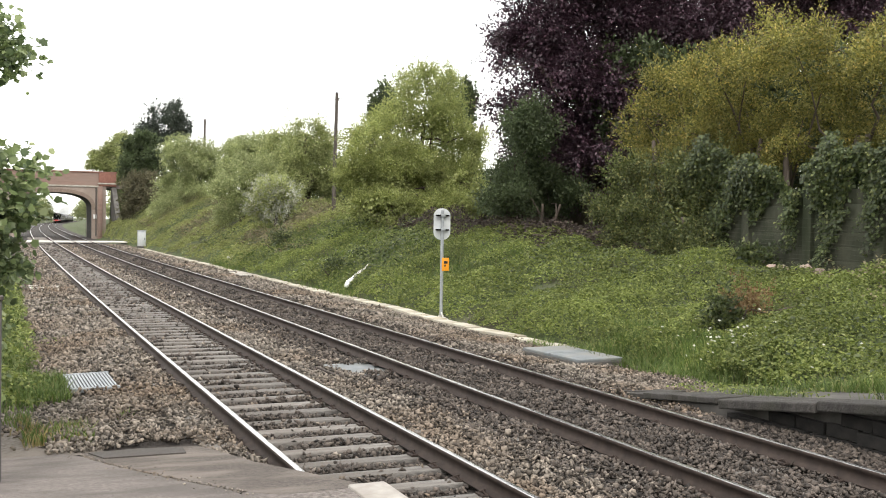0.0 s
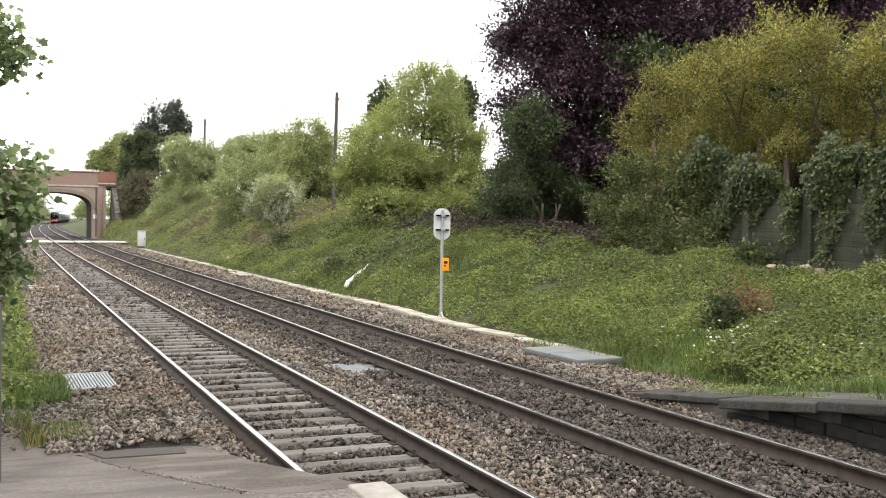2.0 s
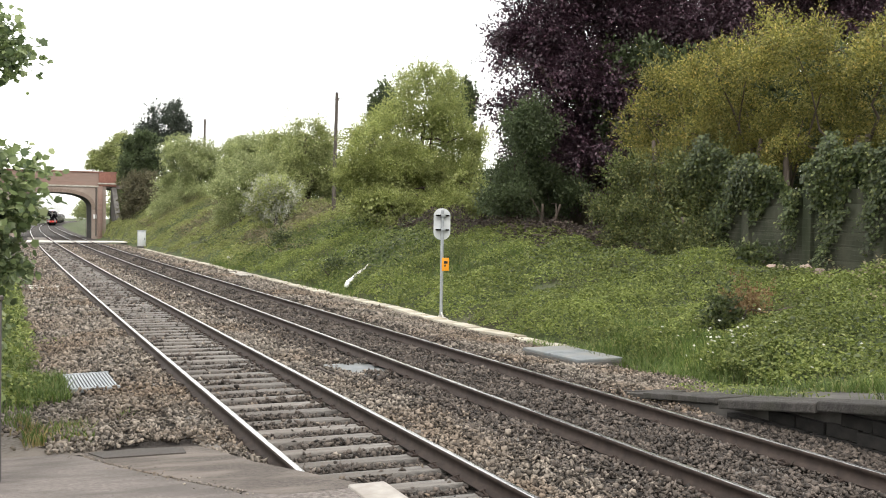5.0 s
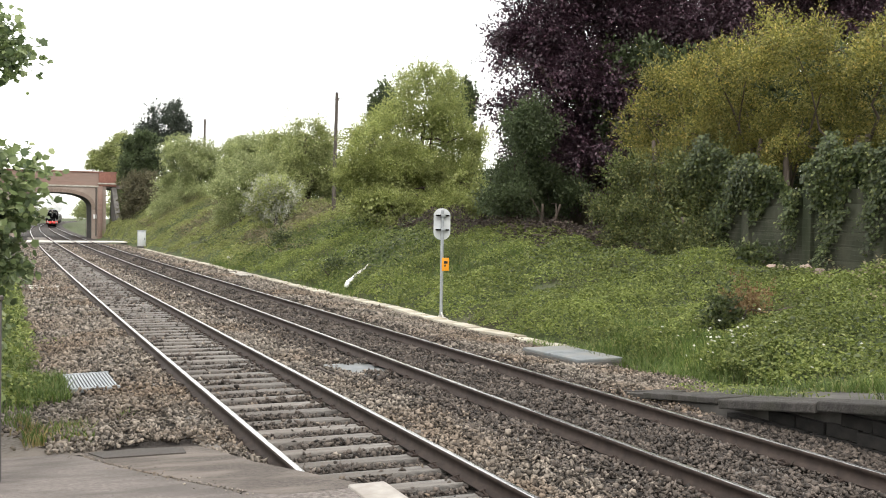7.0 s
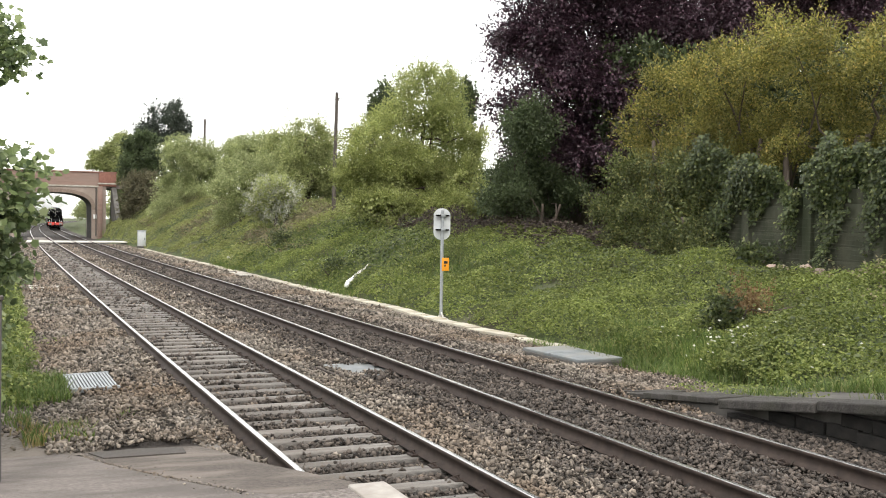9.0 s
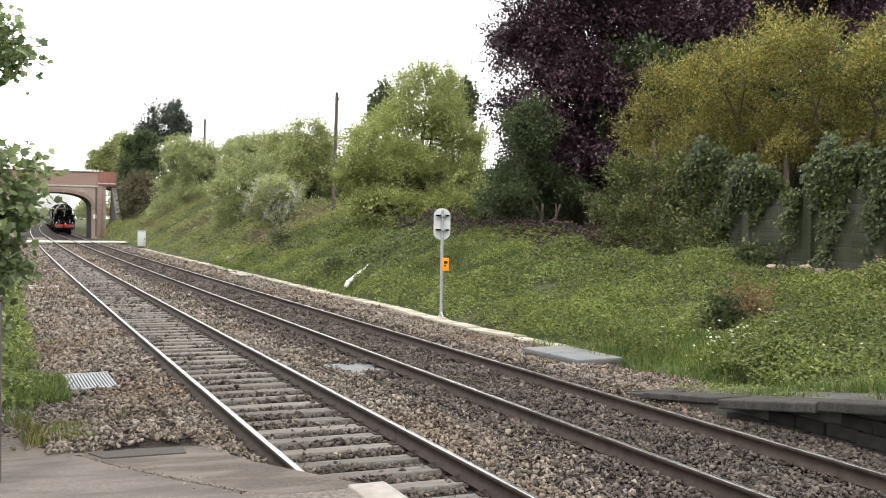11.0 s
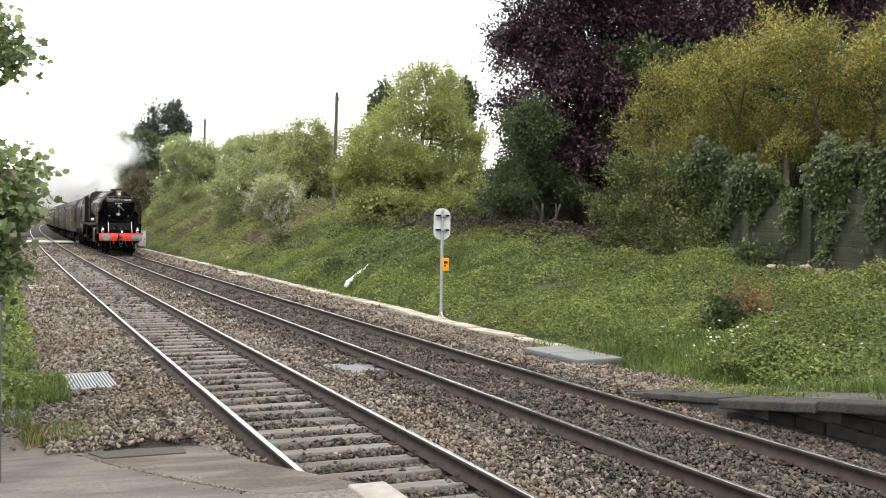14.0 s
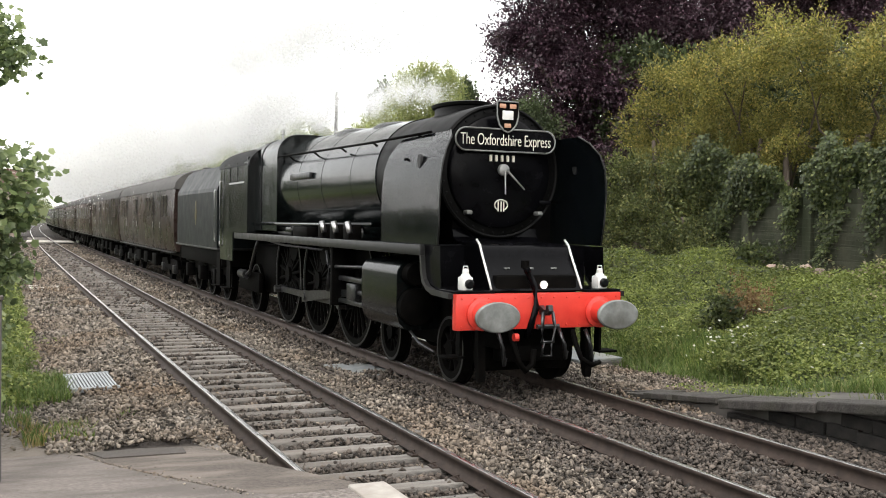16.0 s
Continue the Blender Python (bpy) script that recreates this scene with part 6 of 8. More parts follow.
def lay_platform_end():
    """Bare gritty ground between the ramp and the verge, with scattered stones."""
    us, ys = np.linspace(-3.0, 1.0, 21), np.linspace(10.8, 14.0, 22)
    U, Y = np.meshgrid(us, ys)
    Z = np.maximum(ground_z(U, Y), -0.25) + 0.014 - 0.04 * smooth(13.6, 14.0, Y)
    i = np.arange(U.size).reshape(U.shape)
    f = np.stack([i[:-1, :-1].ravel(), i[:-1, 1:].ravel(), i[1:, 1:].ravel(), i[1:, :-1].ravel()], 1)
    tagged(new("dirt_patch", mesh_np("dirt_patch", np.stack([U.ravel(), Y.ravel(), Z.ravel()], 1), f, M_DIRT)), "bare gritty dirt at the platform end", "ground", kind="structure")
    rng = np.random.default_rng(91)
    n = 3200
    u, y = 1.0 - np.abs(rng.normal(size=n)) * 0.7, rng.uniform(11.0, 14.2, n)
    z = np.maximum(ground_z(u, y), -0.25) + 0.022
    k = ~((u < 0.5) & (y < 11.2)) & ((np.sin(u * 3 + y * 2) + np.sin(y * 3.1 - u)) + rng.normal(size=n) * 0.8 > -0.6)
    chips("cess_stones", np.stack([u, y, z], 1)[k], 0.023, M_STONE, "loose pale stones on the bare ground", 92)
    # stones heaped against the edge of the disused platform
    us, ys = np.linspace(7.25, 8.1, 8), np.linspace(1.0, 12.0, 34)
    U, Y = np.meshgrid(us, ys)
    heap = lambda u, y: -0.235 + 0.15 * smooth(7.35, 8.05, u) * smooth(11.5, 8.5, y)
    Z = heap(U, Y)
    i = np.arange(U.size).reshape(U.shape)
    f = np.stack([i[:-1, :-1].ravel(), i[:-1, 1:].ravel(), i[1:, 1:].ravel(), i[1:, :-1].ravel()], 1)
    tagged(new("ballast_shoulder", mesh_np("ballast_shoulder", np.stack([U.ravel(), Y.ravel(), Z.ravel()], 1), f, M_BALLAST)), "dark ballast heaped against the disused platform", "ballast", kind="structure")
    n = 5200
    u, y = rng.uniform(7.3, 8.05, n), rng.uniform(5.0, 11.8, n)
    chips("shoulder_stones", np.stack([u, y, heap(u, y) + 0.012], 1), 0.026, M_OILSHADESTONE, "dark ballast stones against the disused platform", 94)
    # crumbs along the seam of the ramp
    n = 420
    y = rng.uniform(4.9, 10.4, n)
    u = np.interp(y, [5.2, 5.9, 7.0, 8.6, 10.0], [1.125, 1.045, 0.938, 0.805, 0.745]) + rng.normal(size=n) * np.where(rng.random(n) < 0.8, 0.014, 0.1)
    k = u < 1.7
    chips("seam_grit", np.stack([u, y, 0.845 - 0.175 * (y - 4.76)], 1)[k], 0.006, M_STONE, "crumbled grit along the tarmac seam", 93)


lay_platform_end()


# ---------------------------------------------------------------- train: shared pieces
# A vehicle's space: x across, y back from its leading end, z = 0 at the rail tops.
M_GLASS = surface("dark_window_glass", (0.004, 0.0045, 0.005), (0.009, 0.010, 0.011), 1.0, 0.22, bump=0.02, bump_scale=2, spec=0.12)
M_CREAM = surface("cream_lettering", (0.70, 0.66, 0.56), (0.80, 0.77, 0.68), 6, 0.5, bump=0.1)
M_EDGE = surface("dusty_valance", (0.010, 0.010, 0.010), (0.022, 0.022, 0.022), 5, 0.3, bump=0.1, rough2=0.5, spec=0.4)
M_BUFFER = surface("greased_steel", (0.17, 0.18, 0.175), (0.32, 0.33, 0.32), 5, 0.5, metal=0.4, c3=(0.14, 0.14, 0.13), scale2=3, bump=0.15)
M_RODS = surface("oily_steel_rod", (0.03, 0.031, 0.033), (0.10, 0.102, 0.105), 9, 0.3, metal=0.8, bump=0.2)
M_COAL = surface("coal", (0.008, 0.008, 0.008), (0.03, 0.03, 0.03), 9, 0.5, bump=0.8, dist=0.03)
M_SMOKEBOX = surface("smokebox_black", (0.002, 0.002, 0.002), (0.005, 0.005, 0.005), 3, 0.35, bump=0.1, bump_scale=5, rough2=0.5, spec=0.08)
M_COPPER = surface("oxide_pink", (0.5, 0.26, 0.16), (0.6, 0.36, 0.24), 6, 0.5, bump=0.1)
M_LAMP = bpy.data.materials.new("lit_headlamp")
M_LAMP.use_nodes = True
lp = M_LAMP.node_tree.nodes["Principled BSDF"]
lp.inputs["Base Color"].default_value = (0.9, 0.9, 0.85, 1)
lp.inputs["Emission Color"].default_value = (1.0, 0.97, 0.9, 1)
lp.inputs["Emission Strength"].default_value = 2.5


def text_mesh(words, size, material, depth=0.004, bold=0.0):
    cu = bpy.data.curves.new("lettering", "FONT")
    cu.body, cu.size, cu.extrude, cu.align_x, cu.align_y, cu.offset = words, size, depth, "CENTER", "CENTER", bold
    tmp = bpy.data.objects.new("lettering", cu)
    me = bpy.data.meshes.new_from_object(tmp)
    bpy.data.objects.remove(tmp)
    me.materials.clear()
    me.materials.append(material)
    return me


def wheel_bm(r, width, spokes, half, hub=0.13):
    """Both wheels of an axle, centred on it."""
    bm = bmesh.new()
    add_cyl(bm, (-half, 0, 0), (half, 0, 0), 0.085, n=12)
    for s in (-1, 1):
        x = s * half
        a, b = x - width / 2, x + width / 2
        add_lathe(bm, [(a, r - 0.15), (a, r), (b, r), (b, r - 0.15), (a, r - 0.15)], 36, "x")
        fl = x - s * width / 2
        add_lathe(bm, [(fl - 0.015, r - 0.05), (fl - 0.015, r + 0.03), (fl + 0.015, r + 0.03), (fl + 0.015, r - 0.05), (fl - 0.015, r - 0.05)], 36, "x")
        add_cyl(bm, (a - 0.02, 0, 0), (b + 0.03, 0, 0), hub, n=16)
        if spokes:
            for k in range(spokes):
                t = 2 * math.pi * k / spokes
                add_cyl(bm, (x, math.cos(t) * hub * 0.8, math.sin(t) * hub * 0.8), (x, math.cos(t) * (r - 0.1), math.sin(t) * (r - 0.1)), 0.042, 0.03, 6)
        else:
            add_cyl(bm, (x - 0.02, 0, 0), (x + 0.02, 0, 0), r - 0.1, n=28)
    return bm


SPOKES = {}


def wheelset(parent, y, r, spokes, name="wheelset", half=0.76, crank=False):
    """An axle with its two spoked wheels, each piece by itself."""
    ob = part(name, cyl((-half, 0, 0), (half, 0, 0), 0.085, n=12), M_FRAME, parent)
    ob.location = (0, y, r)
    hub = 0.17 if r > 0.8 else 0.12
    if r not in SPOKES:
        SPOKES[r] = mesh_bm("spoke", cyl((0, hub * 0.8, 0), (0, r - 0.1, 0), 0.042, 0.03, 6), M_FRAME)
    for s in (-1, 1):
        x = s * half
        a, b = x + s * 0.068, x - s * 0.068
        rim = lathe([(a, r - 0.14), (a, r), (b, r), (b, r + 0.03), (b - s * 0.03, r + 0.03), (b - s * 0.03, r - 0.14), (a, r - 0.14)], 36, "x")
        part("wheel_rim", rim, M_FRAME, ob)
        part("hub", cyl((x - 0.09, 0, 0), (x + 0.1, 0, 0), hub, n=16), M_FRAME, ob)
        for k in range(spokes):
            piece("spoke", SPOKES[r], ob, pose(x, 0, 0, 360 * k / spokes))
        face = bmesh.new()
        add_lathe(face, [(a + s * 0.001, r - 0.012), (a + s * 0.004, r - 0.012), (a + s * 0.004, r - 0.05), (a + s * 0.001, r - 0.05)], 36, "x")
        part("tyre", face, M_EDGE, ob, "worn steel tyre face")
        if crank:
            d = (0.356, 0) if s < 0 else (0, 0.356)
            part("crank_pin", cyl((s * (half + 0.04), d[0], d[1]), (s * (half + 0.32), d[0], d[1]), 0.075, n=12), M_RODS, ob)
            part("balance_weight", prism([(d[0] * -2.0 + 0.34 * math.cos(t), d[1] * -2.0 + 0.34 * math.sin(t)) for t in np.linspace(0, 2 * math.pi, 13)[:-1]], "x", s * (half - 0.03), s * (half + 0.05)), M_FRAME, ob)
    return ob


def curved_sheet(outline, thick):
    """A bent plate from a row of (x, z) points, each with its own (y0, y1)."""
    bm = bmesh.new()
    rows = []
    for x, z, y0, y1 in outline:
        rows.append([bm.verts.new((x, y0 + (y1 - y0) * k / 6, z)) for k in range(7)])
    for a, b in zip(rows, rows[1:]):
        for i in range(6):
            bm.faces.new((a[i], a[i + 1], b[i + 1], b[i]))
    bmesh.ops.solidify(bm, geom=list(bm.faces), thickness=thick)
    bmesh.ops.recalc_face_normals(bm, faces=bm.faces)
    return bm


# ---------------------------------------------------------------- locomotive
DRIVERS, DRIVER_R, THROW = (5.63, 7.84, 10.05), 1.03, 0.356


def build_locomotive():
    lo = empty("steam_locomotive", Matrix(), "dark green and black steam locomotive with red buffer beam", "locomotive")
    keyed = {"thing": lo}
    # frames and footplating
    part("main_frame", box(-0.6, 0.6, 0.62, 13.6, 0.55, 1.5, bevel=0.03), M_FRAME, lo)
    part("ashpan", box(-0.75, 0.75, 10.8, 13.4, 0.5, 1.6, bevel=0.05), M_FRAME, lo)
    for s in (-1, 1):
        part("running_plate", box(min(s * 0.62, s * 1.32), max(s * 0.62, s * 1.32), 1.5, 13.2, 1.84, 1.875, bevel=0.005), M_BLACK, lo)
        part("valance", box(min(s * 1.26, s * 1.325), max(s * 1.26, s * 1.325), 1.47, 13.2, 1.73, 1.872, bevel=0.008), M_EDGE, lo)
        part("front_plate", box(min(s * 0.66, s * 1.22), max(s * 0.66, s * 1.22), 0.52, 1.5, 1.28, 1.315, bevel=0.005), M_BLACK, lo)
        # upright and curve that join the two levels
        bm = bmesh.new()
        pts = [(1.50, 1.86), (1.47, 1.7), (1.45, 1.55), (1.40, 1.43), (1.28, 1.34), (1.1, 1.30), (0.55, 1.285)]
        outer = [(y - 0.0, z) for y, z in pts]
        inner = [(1.56, 1.86), (1.53, 1.7), (1.51, 1.53), (1.45, 1.38), (1.3, 1.28), (1.1, 1.23), (0.55, 1.215)]
        add_prism(bm, outer + inner[::-1], "x", s * 1.24, s * 1.30)
        part("drop_edge", bm, M_EDGE, lo)
        part("side_skirt", prism([(1.5, 1.868), (1.0, 1.868), (0.97, 1.6), (0.95, 1.325), (1.1, 1.32), (1.28, 1.36), (1.42, 1.45), (1.47, 1.6)], "x", s * 1.225, s * 1.237), M_BLACK, lo)
        part("step_plate", box(min(s * 0.66, s * 1.25), max(s * 0.66, s * 1.25), 1.5, 1.53, 1.28, 1.86), M_BLACK, lo)
        part("smokebox_saddle_side", box(min(s * 0.2, s * 0.66), max(s * 0.2, s * 0.66), 1.9, 4.2, 1.2, 2.3), M_FRAME, lo)
    # sloping apron under the smokebox
    prof = [(0.60, 1.30), (0.65, 1.37), (0.80, 1.56), (0.90, 1.68), (0.925, 1.74), (0.935, 1.80), (0.965, 1.855), (1.02, 1.89), (1.10, 1.905), (1.75, 1.92), (1.86, 1.98), (1.9, 2.1), (1.95, 2.1), (1.95, 1.3)]
    ap = part("apron", prism(prof, "x", -0.66, 0.66), M_BLACK, lo)
    for x in (-0.35, 0, 0.35):
        part("bolt", cyl((x, 1.03, 1.88), (x, 1.03, 1.905), 0.016, n=8), M_FRAME, ap)
        part("apron_catch", box(x - 0.04, x + 0.04, 0.80, 0.84, 1.57, 1.595, bevel=0.005), M_BUFFER, ap)
    for s in (-1, 1):
        part("apron_edge", tube([(s * 0.67, 1.08, 1.955), (s * 0.67, 0.98, 1.885), (s * 0.67, 0.90, 1.75), (s * 0.67, 0.72, 1.48), (s * 0.67, 0.62, 1.32)], 0.016, 8), M_WHITE, lo, "white painted edging strip")
    # buffer beam
    bb = part("buffer_beam", box(-1.215, 1.215, 0.50, 0.62, 0.815, 1.275, bevel=0.012), M_RED, lo, "bright red buffer beam")
    rv = mesh_bm("rivet", lathe([(0.0, 0.016), (-0.008, 0.013), (-0.012, 0.0)], 8, "y"), M_RED)
    for x in np.linspace(-1.14, 1.14, 13):
        for z in (0.86, 1.22):
            piece("rivet", rv, bb, pose(x, 0.50, z))
    for s in (-1, 1):
        bf = part("buffer", cyl((s * 0.865, 0.04, 1.02), (s * 0.865, 0.5, 1.02), 0.085, n=16), M_BUFFER, lo)
        part("buffer_housing", lathe([(0.50, 0.0), (0.50, 0.21), (0.46, 0.21), (0.44, 0.16), (0.18, 0.125), (0.17, 0.1), (0.17, 0.0)], 24, "y", (s * 0.865, 0, 1.02)), M_RED, bf, "red buffer housing")
        hd = bmesh.new()
        n = 32
        rings = []
        for y, k in ((0.05, 1.0), (0.02, 1.0), (0.005, 0.93), (0.0, 0.6), (-0.002, 0.0)):
            rings.append([hd.verts.new((s * 0.865 + 0.305 * k * math.cos(2 * math.pi * i / n), y, 1.02 + 0.19 * k * math.sin(2 * math.pi * i / n))) for i in range(n)])
        for a, b in zip(rings, rings[1:]):
            for i in range(n):
                hd.faces.new((a[i], a[(i + 1) % n], b[(i + 1) % n], b[i]))
        hd.faces.new(rings[0])
        bmesh.ops.remove_doubles(hd, verts=hd.verts, dist=1e-4)
        bmesh.ops.recalc_face_normals(hd, faces=hd.faces)
        part("buffer_head", hd, M_BUFFER, bf, "oval grey steel buffer head")
        # lamps standing on the plate
        la = part("oil_lamp", box(s * 1.0 - 0.073, s * 1.0 + 0.073, 0.62, 0.79, 1.313, 1.485, bevel=0.018), M_WHITE, lo, "white oil lamp")
        part("chimney", lathe([(1.475, 0.072), (1.51, 0.058), (1.52, 0.042), (1.565, 0.042), (1.585, 0.025), (1.59, 0.0)], 14, "z", (s * 1.0, 0.7, 0)), M_WHITE, la)
        part("handle", tube([(s * 1.0 - 0.035, 0.7, 1.575), (s * 1.0 - 0.028, 0.7, 1.62), (s * 1.0 + 0.028, 0.7, 1.62), (s * 1.0 + 0.035, 0.7, 1.575)], 0.008, 6), M_WHITE, la)
        part("lens", lathe([(0.62, 0.062), (0.585, 0.06), (0.57, 0.04), (0.565, 0.0)], 18, "y", (s * 1.0 + 0.015, 0, 1.395)), M_GLASS, la, "dark glass lamp lens")
    hl = part("head_lamp", lathe([(0.70, 0.0), (0.70, 0.045), (0.62, 0.055), (0.60, 0.055), (0.60, 0.0)], 20, "y", (0.09, 0, 1.375)), M_WHITE, lo, "small white electric head lamp")
    part("lens", lathe([(0.598, 0.045), (0.59, 0.036), (0.585, 0.0)], 18, "y", (0.09, 0, 1.375)), M_LAMP, hl, "bright lit lens")
    part("lamp_bracket", box(0.06, 0.12, 0.62, 0.70, 1.27, 1.33), M_FRAME, lo)
    # hoses, hook and coupling
    part("vacuum_pipe", tube([(-0.17, 0.56, 0.7), (-0.17, 0.47, 0.85), (-0.1, 0.45, 1.1), (-0.12, 0.47, 1.35), (-0.22, 0.50, 1.58), (-0.27, 0.46, 1.64), (-0.25, 0.42, 1.55)], 0.045, 10), M_BLACK, lo, "black ribbed vacuum hose")
    part("hose_cap", cyl((-0.27, 0.46, 1.60), (-0.27, 0.46, 1.70), 0.055, n=10), M_FRAME, lo)
    part("steam_pipe", tube([(-0.42, 0.55, 0.78), (-0.42, 0.45, 0.62), (-0.36, 0.42, 0.4), (-0.25, 0.45, 0.28), (-0.12, 0.5, 0.35), (-0.1, 0.5, 0.55)], 0.04, 8), M_FRAME, lo)
    part("steam_pipe", tube([(0.5, 0.55, 0.78), (0.5, 0.45, 0.6), (0.55, 0.4, 0.42), (0.72, 0.42, 0.32), (0.9, 0.5, 0.34)], 0.035, 8), M_FRAME, lo)
    part("hose_tap", cyl((-0.44, 0.42, 0.72), (-0.38, 0.42, 0.72), 0.05, n=10), M_RED, lo, "red hose tap")
    hk = part("draw_hook", prism([(0.5, 1.0), (0.32, 1.0), (0.24, 1.06), (0.26, 1.14), (0.33, 1.13), (0.32, 1.08), (0.38, 1.07), (0.5, 1.12)], "x", -0.035, 0.035, 0.006), M_RODS, lo)
    cp = part("screw_coupling", tube([(-0.07, 0.33, 1.05), (-0.09, 0.3, 0.86), (-0.08, 0.32, 0.66), (0.08, 0.32, 0.66), (0.09, 0.3, 0.86), (0.07, 0.33, 1.05)], 0.024, 8), M_RODS, lo)
    part("coupling_screw", cyl((-0.16, 0.32, 0.86), (0.16, 0.32, 0.86), 0.03, n=10), M_RODS, cp)
    part("coupling_link", tube([(-0.06, 0.32, 0.66), (-0.07, 0.34, 0.48), (0.07, 0.34, 0.48), (0.06, 0.32, 0.66)], 0.02, 8), M_RODS, cp)
    for x, a, b in ((-0.62, 0.36, 0.8), (0.28, 0.42, 0.8), (0.68, 0.36, 0.78)):
        part("brake_hose", tube([(x, 0.52, b), (x, 0.44, b - 0.1), (x + 0.03, 0.42, (a + b) / 2), (x + 0.07, 0.46, a), (x + 0.12, 0.52, a + 0.08)], 0.026, 8), M_RODS, lo, "dull grey brake hose")
    part("drag_box", box(-0.5, 0.5, 0.62, 0.9, 0.38, 0.80, bevel=0.02), M_FRAME, lo)
    part("inside_cylinders", box(-0.66, 0.66, 1.1, 3.4, 0.42, 1.3, bevel=0.05), M_FRAME, lo)
    part("bogie_crossbeam", box(-0.66, 0.66, 0.95, 1.08, 0.22, 0.62, bevel=0.02), M_FRAME, lo)
    for s in (-1, 1):
        gi = bmesh.new()
        add_prism(gi, [(0.64, 0.85), (0.74, 0.85), (0.74, 0.35), (0.68, 0.16), (0.62, 0.13), (0.60, 0.2)], "x", s * 0.74, s * 0.84)
        part("guard_iron", gi, M_FRAME, lo)
        st = part("front_step", box(min(s * 1.0, s * 1.28), max(s * 1.0, s * 1.28), 0.66, 0.9, 0.44, 0.47, bevel=0.006), M_FRAME, lo)
        part("step_hanger", box(min(s * 1.02, s * 1.06), max(s * 1.02, s * 1.06), 0.72, 0.84, 0.44, 1.28), M_FRAME, st)
    # added plate, stands in for the darkness between smokebox and deflectors
    part("gap_shade_plate", prism([(-1.2, 1.87), (1.2, 1.87), (1.22, 2.5), (0.9, 2.75), (-0.9, 2.75), (-1.22, 2.5)], "y", 2.45, 2.48), M_SMOKEBOX, lo)
    # smokebox and its front
    cz = 2.90
    part("smokebox", lathe([(4.25, 0.0), (4.25, 0.955), (1.860, 0.955), (1.820, 0.94), (1.800, 0.90), (1.800, 0.0)], 48, "y", (0, 0, cz)), M_SMOKEBOX, lo)
    sf = bmesh.new()
    add_lathe(sf, [(1.800, 0.80), (1.765, 0.79), (1.740, 0.76), (1.710, 0.6), (1.680, 0.35), (1.670, 0.0)], 48, "y", (0, 0, cz))
    bmesh.ops.recalc_face_normals(sf, faces=sf.faces)
    door = part("smokebox_door", sf, M_BLACK, lo, "gloss black dished smokebox door")
    part("door_rim", lathe([(1.810, 0.93), (1.780, 0.94), (1.770, 0.92), (1.780, 0.90), (1.810, 0.90)], 48, "y", (0, 0, cz)), M_SMOKEBOX, lo)
    rv2 = mesh_bm("rivet", lathe([(0.0, 0.02), (-0.012, 0.016), (-0.016, 0.0)], 8, "y"), M_SMOKEBOX)
    for k in range(34):
        t = 2 * math.pi * k / 34
        piece("rivet", rv2, door, pose(0.865 * math.cos(t), 1.800, cz + 0.865 * math.sin(t)))
    part("door_boss", lathe([(1.680, 0.085), (1.620, 0.08), (1.600, 0.05), (1.595, 0.0)], 18, "y", (0, 0, cz + 0.02)), M_BUFFER, door)
    part("dart_handle", cyl((0, 1.600, cz + 0.0), (0.01, 1.600, cz - 0.32), 0.016, 0.011, 8), M_STEEL, door, "bright steel door handle")
    part("dart_handle", cyl((0.03, 1.580, cz + 0.0), (0.30, 1.580, cz - 0.25), 0.016, 0.011, 8), M_STEEL, door, "bright steel door handle")
    for s in (-1, 1):
        part("hinge", box(0.62, 0.80, 1.710, 1.750, cz + s * 0.42 - 0.03, cz + s * 0.42 + 0.03, bevel=0.01), M_BLACK, door)
        part("lamp_iron", box(s * 0.55 - 0.045, s * 0.55 + 0.045, 1.56, 1.70, 2.29, 2.35, bevel=0.02), M_BUFFER, lo)
    part("outlined_badge", tube([(0.1 * math.cos(t) - 0.02, 1.670, cz - 0.47 + 0.075 * math.sin(t)) for t in np.linspace(-1.1, 4.25, 18)], 0.009, 6), M_CREAM, door, "pale outline badge")
    for x in (-0.045, 0.0, 0.04):
        part("badge_stroke", box(x - 0.028, x - 0.012, 1.665, 1.675, cz - 0.56, cz - 0.42), M_CREAM, door)
    for k in range(5):
        part("number_bar", box(-0.215 + k * 0.088, -0.215 + k * 0.088 + 0.034, 1.642, 1.680, 3.035, 3.125, bevel=0.008), M_CREAM, door, "pale number bar")
    # headboard and shield
    hb = bmesh.new()
    r, w = 0.155, 0.62
    ring = [(w + r * math.cos(t), 3.325 + r * math.sin(t)) for t in np.linspace(-math.pi / 2, math.pi / 2, 11)] + [(-w + r * math.cos(t), 3.325 + r * math.sin(t)) for t in np.linspace(math.pi / 2, 3 * math.pi / 2, 11)]
    add_prism(hb, ring, "y", 1.580, 1.620)
    board = part("headboard", hb, M_BLACK, lo, "black train headboard with cream lettering")
    part("board_border", tube([(x, 1.580, z) for x, z in ring] + [(ring[0][0], 1.580, ring[0][1])], 0.014, 6), M_BUFFER, board, "grey raised border")
    tx = new("lettering", text_mesh("The Oxfordshire Express", 0.185, M_CREAM, 0.004, -0.0015))
    tx.parent = board
    wid = max(v.co.x for v in tx.data.vertices) - min(v.co.x for v in tx.data.vertices)
    tx.matrix_basis = pose(0, 1.574, 3.322, 90, 0, 0) @ Matrix.Diagonal((1.40 / wid, 1.25, 1, 1))
    sh = prism([(-0.165, 3.86), (0.165, 3.86), (0.165, 3.66), (0.13, 3.54), (0.06, 3.46), (0, 3.435), (-0.06, 3.46), (-0.13, 3.54), (-0.165, 3.66)], "y", 1.550, 1.580)
